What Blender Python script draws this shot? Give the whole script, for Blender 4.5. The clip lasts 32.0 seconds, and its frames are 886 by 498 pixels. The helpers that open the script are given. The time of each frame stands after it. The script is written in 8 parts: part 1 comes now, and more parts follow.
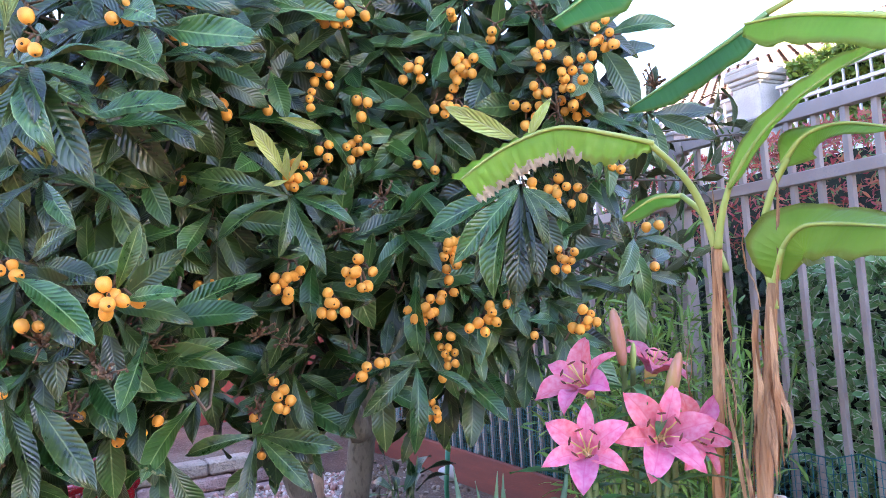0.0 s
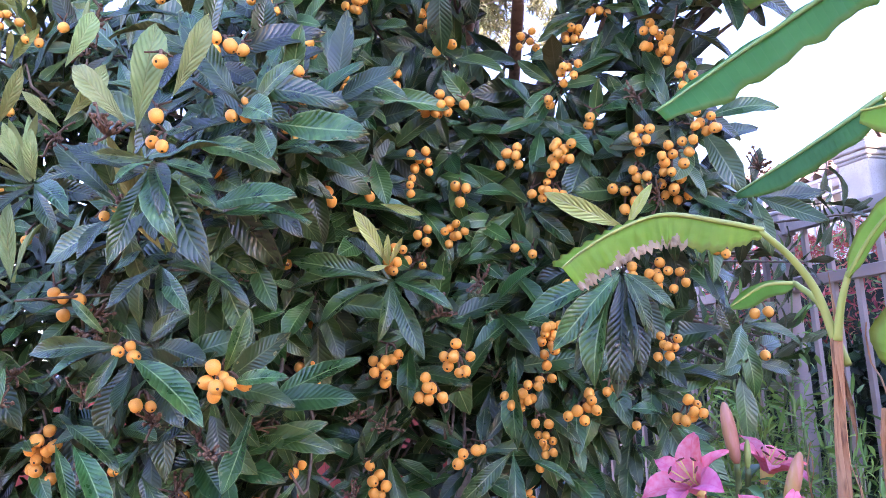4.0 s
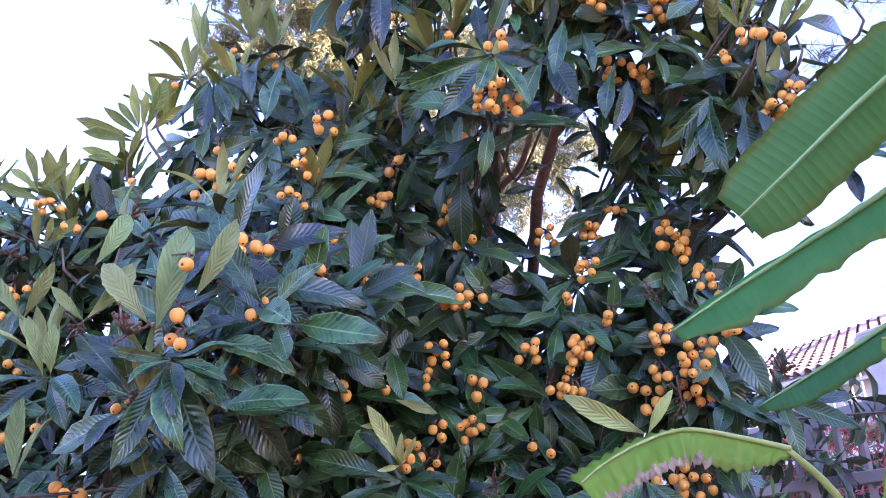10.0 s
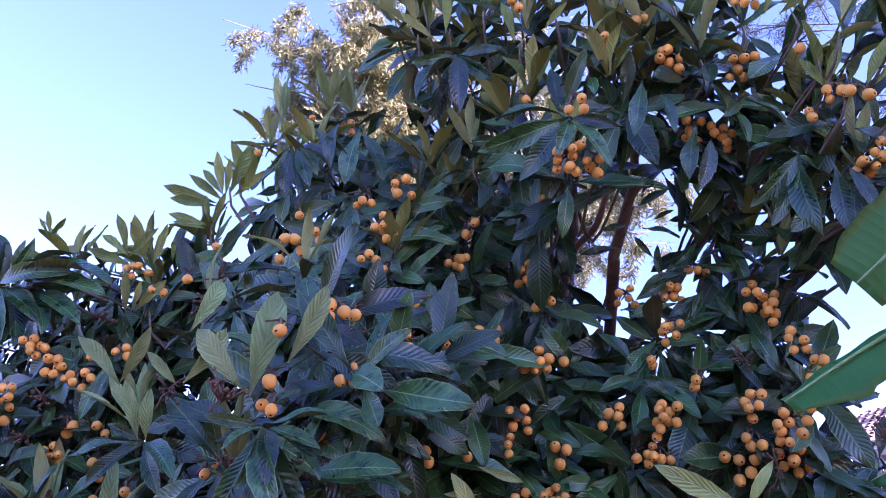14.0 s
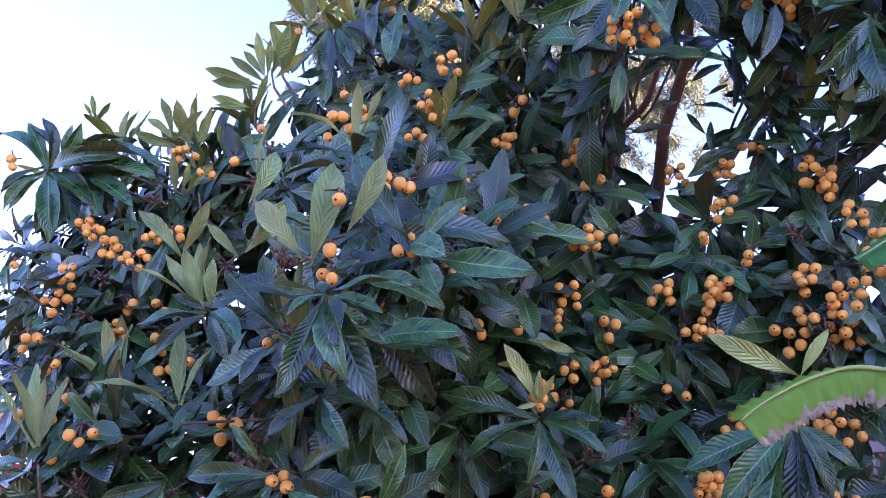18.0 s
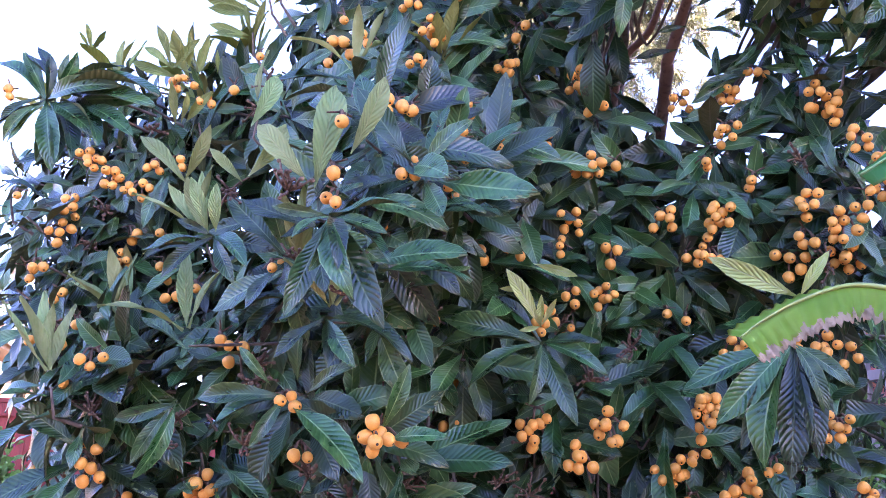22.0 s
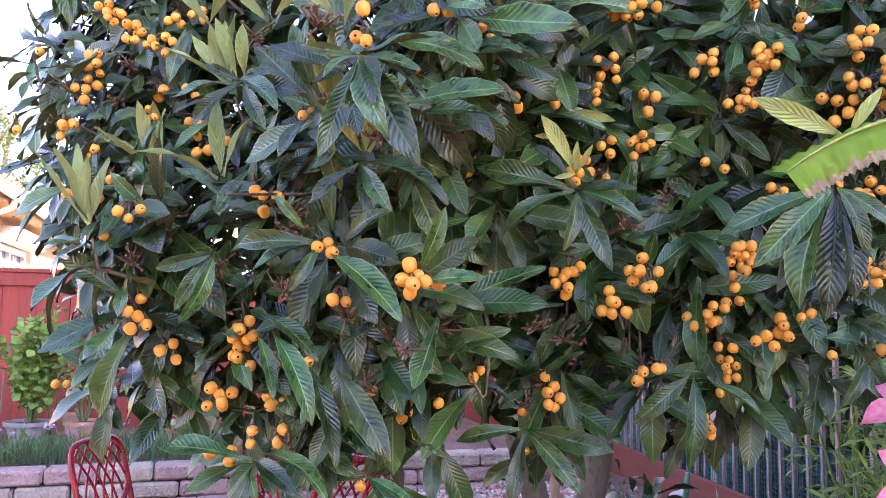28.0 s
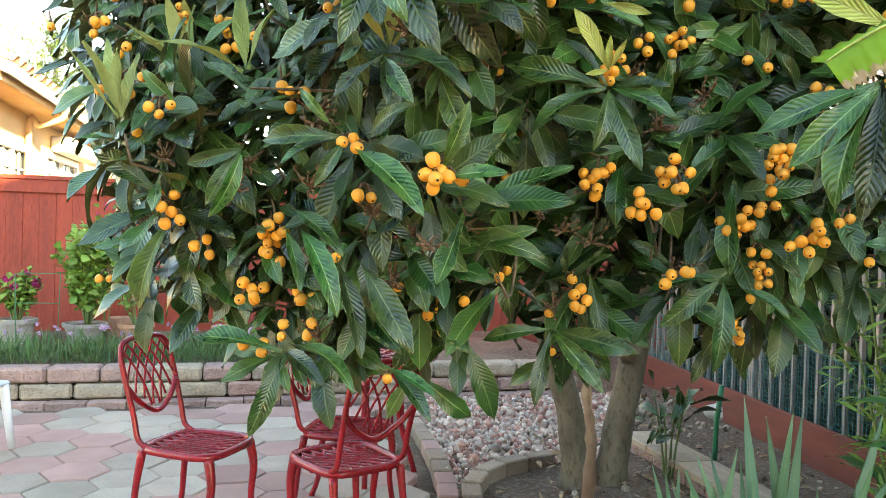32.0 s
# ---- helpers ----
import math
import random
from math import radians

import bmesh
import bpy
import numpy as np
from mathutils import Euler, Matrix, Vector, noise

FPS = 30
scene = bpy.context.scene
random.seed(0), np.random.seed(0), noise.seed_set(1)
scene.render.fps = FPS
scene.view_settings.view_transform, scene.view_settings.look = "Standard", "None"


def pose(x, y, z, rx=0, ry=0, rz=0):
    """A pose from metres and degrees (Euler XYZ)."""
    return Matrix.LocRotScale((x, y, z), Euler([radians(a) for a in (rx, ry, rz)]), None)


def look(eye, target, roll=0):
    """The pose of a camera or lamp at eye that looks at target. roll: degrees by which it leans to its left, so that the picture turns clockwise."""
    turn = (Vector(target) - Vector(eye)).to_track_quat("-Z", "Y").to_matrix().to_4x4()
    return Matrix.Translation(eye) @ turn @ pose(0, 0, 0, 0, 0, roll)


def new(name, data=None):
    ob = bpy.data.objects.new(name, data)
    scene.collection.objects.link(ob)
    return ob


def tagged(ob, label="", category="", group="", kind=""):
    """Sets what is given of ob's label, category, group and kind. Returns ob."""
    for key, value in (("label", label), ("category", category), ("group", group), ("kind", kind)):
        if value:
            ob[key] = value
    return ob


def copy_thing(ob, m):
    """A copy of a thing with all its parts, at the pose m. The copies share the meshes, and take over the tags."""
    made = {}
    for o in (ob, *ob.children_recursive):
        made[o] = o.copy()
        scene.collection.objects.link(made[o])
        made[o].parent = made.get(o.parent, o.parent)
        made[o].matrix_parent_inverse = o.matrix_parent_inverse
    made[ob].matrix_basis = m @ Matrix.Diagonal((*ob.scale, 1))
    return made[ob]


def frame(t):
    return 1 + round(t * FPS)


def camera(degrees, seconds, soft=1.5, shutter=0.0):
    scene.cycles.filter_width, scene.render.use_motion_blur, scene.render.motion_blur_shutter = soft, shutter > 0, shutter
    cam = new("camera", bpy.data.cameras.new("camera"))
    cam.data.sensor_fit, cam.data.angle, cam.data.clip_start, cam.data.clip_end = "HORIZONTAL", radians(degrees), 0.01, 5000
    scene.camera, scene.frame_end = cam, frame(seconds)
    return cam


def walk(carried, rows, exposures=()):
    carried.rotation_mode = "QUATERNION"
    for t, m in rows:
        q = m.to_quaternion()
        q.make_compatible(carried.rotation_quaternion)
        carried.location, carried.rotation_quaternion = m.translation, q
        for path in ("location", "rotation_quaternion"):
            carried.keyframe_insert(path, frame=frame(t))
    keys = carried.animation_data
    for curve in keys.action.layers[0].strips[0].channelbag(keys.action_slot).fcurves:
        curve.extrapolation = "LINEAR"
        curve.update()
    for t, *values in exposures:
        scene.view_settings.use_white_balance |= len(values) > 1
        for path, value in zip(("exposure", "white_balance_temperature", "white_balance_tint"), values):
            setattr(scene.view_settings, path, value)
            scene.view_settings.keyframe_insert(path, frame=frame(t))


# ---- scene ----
cam = camera(60.8, 32.0, 0.5)
METRES, EYE, TILT, LEAN, TURN = 0.8, 1.45, 0.0, 0.0, 0.0
PATH = [
    (0, (0.063, 0.033, 1.468), (0.003, 2.027, 1.616), -3.7),
    (0.5, (0.059, 0.034, 1.47), (-0.006, 2.027, 1.621), -3.4),
    (1, (0.057, 0.038, 1.473), (-0.03, 2.03, 1.634), -3.0),
    (1.5, (0.056, 0.042, 1.475), (-0.05, 2.031, 1.656), -2.9),
    (2, (0.054, 0.045, 1.48), (-0.063, 2.031, 1.685), -2.7),
    (2.5, (0.054, 0.048, 1.48), (-0.069, 2.029, 1.727), -2.4),
    (3, (0.052, 0.037, 1.491), (-0.101, 2.012, 1.77), -1.8),
    (3.5, (0.025, 0.032, 1.489), (-0.167, 1.996, 1.814), -2.3),
    (4, (0.044, 0.03, 1.491), (-0.239, 1.977, 1.851), -2.5),
    (4.5, (0.039, 0.033, 1.495), (-0.295, 1.965, 1.892), -2.5),
    (6.5, (0.05, 0.047, 1.513), (-0.31, 1.945, 2.031), -1.5),
    (7, (0.025, 0.042, 1.52), (-0.323, 1.93, 2.081), -1.4),
    (7.5, (0.034, 0.035, 1.525), (-0.352, 1.904, 2.125), -0.9),
    (8, (0.036, 0.034, 1.53), (-0.355, 1.891, 2.165), -0.6),
    (8.5, (0.042, 0.032, 1.539), (-0.334, 1.877, 2.213), -0.5),
    (9, (0.034, 0.029, 1.553), (-0.299, 1.871, 2.258), -0.7),
    (9.5, (0.045, 0.02, 1.555), (-0.27, 1.85, 2.3), -0.7),
    (10, (0.059, 0.016, 1.565), (-0.248, 1.832, 2.345), -0.6),
    (10.5, (0.053, 0.009, 1.576), (-0.224, 1.814, 2.393), -0.7),
    (11, (0.043, 0.005, 1.584), (-0.201, 1.799, 2.434), -1.3),
    (11.5, (0.05, -0.002, 1.588), (-0.198, 1.773, 2.476), -1.7),
    (12, (0.011, 0.008, 1.594), (-0.218, 1.769, 2.513), -1.8),
    (12.5, (0.037, 0.007, 1.592), (-0.246, 1.751, 2.528), -1.3),
    (13, (0.038, 0.013, 1.592), (-0.3, 1.745, 2.533), -0.4),
    (13.5, (0.011, 0.004, 1.587), (-0.375, 1.731, 2.52), 0.4),
    (14, (-0.003, 0.002, 1.583), (-0.445, 1.725, 2.498), 1.1),
    (14.5, (0.003, 0.015, 1.581), (-0.498, 1.738, 2.465), 1.5),
    (15, (-0.002, 0.021, 1.572), (-0.54, 1.747, 2.427), 1.8),
    (15.5, (-0.005, 0.012, 1.567), (-0.583, 1.741, 2.389), 2.2),
    (17.5, (-0.05, 0.019, 1.526), (-0.605, 1.808, 2.228), 2.1),
    (18, (-0.064, 0.019, 1.532), (-0.603, 1.826, 2.2), 1.5),
    (18.5, (-0.054, 0.026, 1.532), (-0.591, 1.842, 2.176), 1.4),
    (19, (-0.054, 0.03, 1.521), (-0.587, 1.852, 2.149), 1.6),
    (19.5, (-0.054, 0.034, 1.519), (-0.594, 1.862, 2.122), 1.7),
    (20, (-0.059, 0.038, 1.518), (-0.606, 1.872, 2.099), 1.6),
    (20.5, (-0.068, 0.024, 1.518), (-0.626, 1.86, 2.08), 1.5),
    (21, (-0.066, 0.023, 1.51), (-0.641, 1.857, 2.061), 1.2),
    (21.5, (-0.067, 0.022, 1.506), (-0.637, 1.863, 2.042), 1.2),
    (22, (-0.071, 0.022, 1.497), (-0.62, 1.874, 2.013), 1.2),
    (22.5, (-0.073, 0.026, 1.5), (-0.617, 1.887, 1.99), 1.3),
    (23, (-0.066, 0.025, 1.499), (-0.631, 1.887, 1.962), 1.3),
    (23.5, (-0.089, 0.024, 1.493), (-0.674, 1.886, 1.932), 1.4),
    (24, (-0.093, 0.026, 1.498), (-0.673, 1.896, 1.902), 1.5),
    (24.5, (-0.092, 0.043, 1.473), (-0.649, 1.923, 1.866), 1.3),
    (25, (-0.096, 0.046, 1.465), (-0.635, 1.937, 1.83), 1.0),
    (25.5, (-0.098, 0.031, 1.481), (-0.629, 1.934, 1.789), 1.1),
    (27.5, (-0.079, 0.056, 1.437), (-0.695, 1.946, 1.656), 0.7),
    (28, (-0.099, 0.046, 1.438), (-0.723, 1.937, 1.628), 0.8),
    (28.5, (-0.086, 0.05, 1.429), (-0.73, 1.936, 1.593), 1.2),
    (29, (-0.072, 0.051, 1.426), (-0.749, 1.929, 1.558), 1.5),
    (29.5, (-0.092, 0.053, 1.403), (-0.769, 1.931, 1.518), 1.4),
    (30, (-0.073, 0.063, 1.404), (-0.78, 1.932, 1.481), 1.4),
    (30.5, (-0.071, 0.064, 1.413), (-0.802, 1.925, 1.455), 1.5),
    (31, (-0.099, 0.057, 1.394), (-0.804, 1.929, 1.413), 1.6),
    (31.5, (-0.076, 0.06, 1.39), (-0.789, 1.929, 1.376), 1.6),
    (32, (-0.058, 0.066, 1.395), (-0.792, 1.926, 1.364), 1.7),
]
EXPOSURES = [(0.0, 4.1, 7100, 20), (4.0, 4.05, 6500, 38), (8.0, 3.95, 6250, 45), (11.0, 3.35, 5800, 44), (12.0, 3.05, 5600, 46), (13.0, 2.8, 5500, 54), (15.5, 2.8, 5450, 54), (17.5, 3.15, 5650, 47), (19.0, 3.45, 5800, 44), (25.0, 4.0, 6300, 45), (28.0, 4.0, 7700, 35), (30.0, 4.0, 9400, 9), (32.0, 4.0, 11600, -6)]
walk(cam, [(t, look(eye, target, roll)) for t, eye, target, roll in PATH], EXPOSURES)

# ---- light ----
SUN_AZIMUTH, SUN_HEIGHT = radians(112), radians(22)      # clockwise from +y, above the horizon
world = bpy.data.worlds.new("world")
scene.world = world
world.use_nodes = True
sky = world.node_tree.nodes.new("ShaderNodeTexSky")
sky.sky_type, sky.sun_disc = "NISHITA", False
sky.sun_elevation, sky.sun_rotation = SUN_HEIGHT, SUN_AZIMUTH
sky.air_density, sky.dust_density, sky.ozone_density = 1.0, 0.3, 3.0
backing = world.node_tree.nodes["Background"]
haze = world.node_tree.nodes.new("ShaderNodeMix")
haze.data_type, haze.blend_type = "RGBA", "MULTIPLY"
haze.inputs[0].default_value = 1.0
haze.inputs[7].default_value = (1.0, 0.94, 1.07, 1)
world.node_tree.links.new(sky.outputs[0], haze.inputs[6])
world.node_tree.links.new(haze.outputs[2], backing.inputs[0])
backing.inputs[1].default_value = 0.10
sun = new("sun", bpy.data.lights.new("sun", "SUN"))
sun.data.energy, sun.data.angle, sun.data.color = 3.6, radians(0.6), (1.0, 0.86, 0.66)
toward_sun = Vector((math.sin(SUN_AZIMUTH) * math.cos(SUN_HEIGHT), math.cos(SUN_AZIMUTH) * math.cos(SUN_HEIGHT), math.sin(SUN_HEIGHT)))
sun.matrix_world = look(toward_sun * 30, (0, 0, 0))


# ---- materials ----
def nodes_of(name):
    m = bpy.data.materials.new(name)
    m.use_nodes = True
    t = m.node_tree
    return m, t, t.nodes["Principled BSDF"], lambda kind, **kw: made_node(t, kind, kw)


def made_node(t, kind, kw):
    n = t.nodes.new(kind)
    for k, v in kw.items():
        setattr(n, k, v)
    return n


def maths(t, op, a, b=None, clamp=False):
    n = t.nodes.new("ShaderNodeMath")
    n.operation, n.use_clamp = op, clamp
    for i, v in enumerate((a, b)):
        if v is None:
            continue
        if isinstance(v, (int, float)):
            n.inputs[i].default_value = v
        else:
            t.links.new(v, n.inputs[i])
    return n.outputs[0]


def mixed(t, fac, a, b, how="MIX"):
    n = t.nodes.new("ShaderNodeMix")
    n.data_type, n.blend_type = "RGBA", how
    for i, v in ((0, fac), (6, a), (7, b)):
        if isinstance(v, (int, float)):
            n.inputs[i].default_value = v
        elif isinstance(v, tuple):
            n.inputs[i].default_value = (*v, 1)
        else:
            t.links.new(v, n.inputs[i])
    return n.outputs[2]


def chance(t):
    """A random number for each object and each loose piece of a mesh."""
    o = t.nodes.new("ShaderNodeObjectInfo").outputs["Random"]
    g = t.nodes.new("ShaderNodeNewGeometry").outputs["Random Per Island"]
    return maths(t, "FRACT", maths(t, "ADD", o, maths(t, "MULTIPLY", g, 7.31)))


def surface(name, a, b, size=5.0, rough=0.7, relief=0.25, grain=70.0, metal=0.0, vary=0.2, third=None, stretch=(1, 1, 1), depth=0.006, through_light=0.0, spec=0.5):
    """A surface of two colours at two scales, with grain in the relief and each piece a little lighter or darker."""
    m, t, p, n = nodes_of(name)
    r = chance(t)
    place_at = n("ShaderNodeTexCoord").outputs["Object"]
    shift = n("ShaderNodeVectorMath", operation="ADD")
    t.links.new(place_at, shift.inputs[0])
    off = n("ShaderNodeCombineXYZ")
    for i in range(3):
        t.links.new(maths(t, "MULTIPLY", r, 17.0 + 9 * i), off.inputs[i])
    t.links.new(off.outputs[0], shift.inputs[1])
    scaled = n("ShaderNodeVectorMath", operation="MULTIPLY")
    t.links.new(shift.outputs[0], scaled.inputs[0])
    scaled.inputs[1].default_value = stretch
    big = n("ShaderNodeTexNoise")
    fine = n("ShaderNodeTexNoise")
    for k, s, d in ((big, size, 4), (fine, grain, 3)):
        k.inputs["Scale"].default_value, k.inputs["Detail"].default_value = s, d
        t.links.new(scaled.outputs[0], k.inputs["Vector"])
    spread = maths(t, "MULTIPLY", maths(t, "SUBTRACT", big.outputs[0], 0.35), 3.2, True)
    col = mixed(t, spread, a, b)
    if third:
        spots = maths(t, "MULTIPLY", maths(t, "SUBTRACT", fine.outputs[0], 0.52), 6.0, True)
        col = mixed(t, maths(t, "MULTIPLY", spots, 0.7), col, third)
    hue = n("ShaderNodeHueSaturation")
    t.links.new(col, hue.inputs["Color"])
    t.links.new(maths(t, "ADD", maths(t, "MULTIPLY", r, 2 * vary), 1 - vary), hue.inputs["Value"])
    t.links.new(hue.outputs[0], p.inputs["Base Color"])
    t.links.new(maths(t, "ADD", maths(t, "MULTIPLY", fine.outputs[0], 0.25), rough - 0.12, True), p.inputs["Roughness"])
    p.inputs["Metallic"].default_value = metal
    p.inputs["Specular IOR Level"].default_value = spec
    bump = n("ShaderNodeBump")
    bump.inputs["Strength"].default_value, bump.inputs["Distance"].default_value = relief, depth
    t.links.new(maths(t, "ADD", fine.outputs[0], maths(t, "MULTIPLY", big.outputs[0], 0.8)), bump.inputs["Height"])
    t.links.new(bump.outputs[0], p.inputs["Normal"])
    if through_light:
        let = n("ShaderNodeBsdfTranslucent")
        t.links.new(hue.outputs[0], let.inputs[0])
        both = n("ShaderNodeMixShader")
        both.inputs[0].default_value = through_light
        t.links.new(p.outputs[0], both.inputs[1])
        t.links.new(let.outputs[0], both.inputs[2])
        t.links.new(both.outputs[0], t.nodes["Material Output"].inputs[0])
    return m


def leaf_surface(name, a, b, rib, veins=11.0, slant=2.6, rough=0.38, relief=0.7, depth=0.006, vary=0.35, through_light=0.12, edge=None, vein_tint=0.25, spec=0.5, blotch=None, wax=0.0, edge_at=0.72):
    """A leaf with midrib and side veins along its own length (v) and breadth (u)."""
    m, t, p, n = nodes_of(name)
    r = chance(t)
    uv = n("ShaderNodeSeparateXYZ")
    t.links.new(n("ShaderNodeTexCoord").outputs["UV"], uv.inputs[0])
    across = maths(t, "MULTIPLY", maths(t, "ABSOLUTE", maths(t, "SUBTRACT", uv.outputs[0], 0.5)), 2.0)
    phase = maths(t, "SUBTRACT", maths(t, "MULTIPLY", uv.outputs[1], veins), maths(t, "MULTIPLY", across, slant))
    bulge = maths(t, "ABSOLUTE", maths(t, "SINE", maths(t, "MULTIPLY", phase, 3.1416)))
    line = maths(t, "SUBTRACT", 1.0, maths(t, "MULTIPLY", bulge, 4.0), True)
    mid = maths(t, "SUBTRACT", 1.0, maths(t, "MULTIPLY", across, 12.0), True)
    noise_at = n("ShaderNodeTexNoise")
    noise_at.inputs["Scale"].default_value, noise_at.inputs["Detail"].default_value = 9.0, 4
    t.links.new(n("ShaderNodeTexCoord").outputs["Object"], noise_at.inputs["Vector"])
    col = mixed(t, maths(t, "MULTIPLY", maths(t, "SUBTRACT", noise_at.outputs[0], 0.32), 2.6, True), a, b)
    if blotch:
        spot = maths(t, "MULTIPLY", maths(t, "SUBTRACT", noise_at.outputs[0], 0.63), 9.0, True)
        col = mixed(t, maths(t, "MULTIPLY", spot, 0.8), col, blotch)
    col = mixed(t, maths(t, "MULTIPLY", line, vein_tint), col, rib)
    col = mixed(t, maths(t, "MULTIPLY", mid, 0.75), col, rib)
    if edge:
        col = mixed(t, maths(t, "MULTIPLY", maths(t, "SUBTRACT", across, edge_at), 8.0, True), col, edge)
    hue = n("ShaderNodeHueSaturation")
    t.links.new(col, hue.inputs["Color"])
    t.links.new(maths(t, "ADD", maths(t, "MULTIPLY", r, 2 * vary), 1 - vary), hue.inputs["Value"])
    t.links.new(maths(t, "ADD", maths(t, "MULTIPLY", maths(t, "FRACT", maths(t, "MULTIPLY", r, 5.7)), 0.05), 0.475), hue.inputs["Hue"])
    t.links.new(hue.outputs[0], p.inputs["Base Color"])
    t.links.new(maths(t, "ADD", maths(t, "MULTIPLY", noise_at.outputs[0], 0.25), rough - 0.12), p.inputs["Roughness"])
    p.inputs["Specular IOR Level"].default_value = spec
    p.inputs["Coat Weight"].default_value, p.inputs["Coat Roughness"].default_value = wax, 0.26
    bump = n("ShaderNodeBump")
    bump.inputs["Strength"].default_value, bump.inputs["Distance"].default_value = relief, depth
    t.links.new(maths(t, "SUBTRACT", maths(t, "MULTIPLY", bulge, 1.0), maths(t, "MULTIPLY", mid, 0.8)), bump.inputs["Height"])
    t.links.new(bump.outputs[0], p.inputs["Normal"])
    t.links.new(bump.outputs[0], p.inputs["Coat Normal"])
    let = n("ShaderNodeBsdfTranslucent")
    t.links.new(hue.outputs[0], let.inputs[0])
    both = n("ShaderNodeMixShader")
    both.inputs[0].default_value = through_light
    t.links.new(p.outputs[0], both.inputs[1])
    t.links.new(let.outputs[0], both.inputs[2])
    t.links.new(both.outputs[0], t.nodes["Material Output"].inputs[0])
    return m


LEAF_TOP = leaf_surface("loquat_leaf_top", (0.011, 0.043, 0.009), (0.043, 0.108, 0.021), (0.19, 0.27, 0.10), veins=18, slant=2.5, rough=0.3, depth=0.005, relief=0.24, spec=0.46, vein_tint=0.10, vary=0.7, through_light=0.05, blotch=(0.10, 0.13, 0.05), wax=0.24, edge=(0.13, 0.20, 0.07), edge_at=0.9)
LEAF_UNDER = leaf_surface("loquat_leaf_under", (0.11, 0.14, 0.055), (0.18, 0.195, 0.09), (0.3, 0.29, 0.16), veins=21, slant=2.6, rough=0.75, spec=0.2, relief=0.5, vein_tint=0.14, through_light=0.25)
YOUNG_TOP = leaf_surface("young_leaf_top", (0.32, 0.42, 0.14), (0.42, 0.50, 0.20), (0.48, 0.5, 0.2), rough=0.6, spec=0.3, through_light=0.35, vary=0.2)
YOUNG_UNDER = leaf_surface("young_leaf_under", (0.40, 0.46, 0.17), (0.50, 0.54, 0.24), (0.48, 0.5, 0.22), rough=0.85, spec=0.1, through_light=0.35, vary=0.2, relief=0.4)
NEW_TOP = leaf_surface("new_leaf", (0.66, 0.74, 0.20), (0.76, 0.80, 0.30), (0.76, 0.76, 0.46), rough=0.5, spec=0.4, through_light=0.35, vary=0.15)
OLIVE_TOP = leaf_surface("olive_leaf_top", (0.26, 0.32, 0.07), (0.37, 0.41, 0.11), (0.42, 0.43, 0.16), veins=13, slant=1.7, rough=0.5, spec=0.4, through_light=0.4, vary=0.25, relief=0.6)
OLIVE_UNDER = leaf_surface("olive_leaf_under", (0.39, 0.42, 0.11), (0.49, 0.49, 0.16), (0.48, 0.47, 0.19), veins=13, slant=1.7, rough=0.85, spec=0.1, through_light=0.4, vary=0.25, relief=0.5)
FRUIT_SKIN = surface("loquat_skin", (0.78, 0.31, 0.04), (0.84, 0.41, 0.07), 25, 0.48, 0.12, 260, vary=0.12, third=(0.6, 0.24, 0.05), depth=0.001, spec=0.35)
CALYX = surface("dry_calyx", (0.035, 0.02, 0.012), (0.08, 0.045, 0.02), 60, 0.9)
STALK = surface("furry_stalk", (0.10, 0.055, 0.03), (0.17, 0.10, 0.055), 40, 0.9, 0.5, 300)
BARK = surface("loquat_bark", (0.105, 0.085, 0.055), (0.205, 0.165, 0.115), 7, 0.85, 0.9, 45, third=(0.06, 0.05, 0.032), depth=0.014, vary=0.08, stretch=(1, 1, 0.45))
LIMB_BARK = surface("limb_bark", (0.11, 0.08, 0.055), (0.19, 0.145, 0.10), 9, 0.8, 0.5, 60, third=(0.06, 0.042, 0.03), depth=0.008)
REDDISH_BARK = surface("reddish_bark", (0.27, 0.14, 0.09), (0.37, 0.21, 0.14), 9, 0.75, 0.4, 60, third=(0.13, 0.06, 0.045), depth=0.005)
PEELED = surface("peeled_wood", (0.16, 0.085, 0.05), (0.30, 0.19, 0.12), 12, 0.85, 0.6, 60, third=(0.14, 0.09, 0.06), stretch=(1, 1, 0.2))
SOIL = surface("garden_soil", (0.085, 0.052, 0.031), (0.165, 0.11, 0.07), 2.2, 0.95, 0.9, 38, third=(0.25, 0.2, 0.16), depth=0.03)
PAVER = surface("pink_paver", (0.40, 0.24, 0.20), (0.33, 0.19, 0.16), 3.5, 0.85, 0.35, 90, third=(0.30, 0.24, 0.22), vary=0.16)
PAVER_GREY = surface("grey_paver", (0.41, 0.335, 0.265), (0.33, 0.265, 0.205), 3.5, 0.85, 0.35, 90, third=(0.25, 0.25, 0.22), vary=0.16)
BLOCK = surface("split_block", (0.32, 0.255, 0.19), (0.41, 0.33, 0.245), 7, 0.95, 1.0, 55, third=(0.2, 0.17, 0.14), depth=0.02, vary=0.15)
BLOCK_RED = surface("split_block_red", (0.33, 0.20, 0.17), (0.43, 0.28, 0.235), 7, 0.95, 1.0, 55, third=(0.2, 0.15, 0.13), depth=0.02, vary=0.15)
PEBBLE = surface("pebbles", (0.42, 0.30, 0.24), (0.55, 0.46, 0.38), 30, 0.8, 0.3, 120, vary=0.5)
PEBBLE_RED = surface("red_pebbles", (0.36, 0.17, 0.13), (0.45, 0.25, 0.19), 30, 0.8, 0.3, 120, vary=0.4)
FENCE_PAINT = surface("fence_paint", (0.32, 0.245, 0.205), (0.40, 0.315, 0.265), 4, 0.45, 0.1, 120, third=(0.30, 0.26, 0.245), vary=0.05)
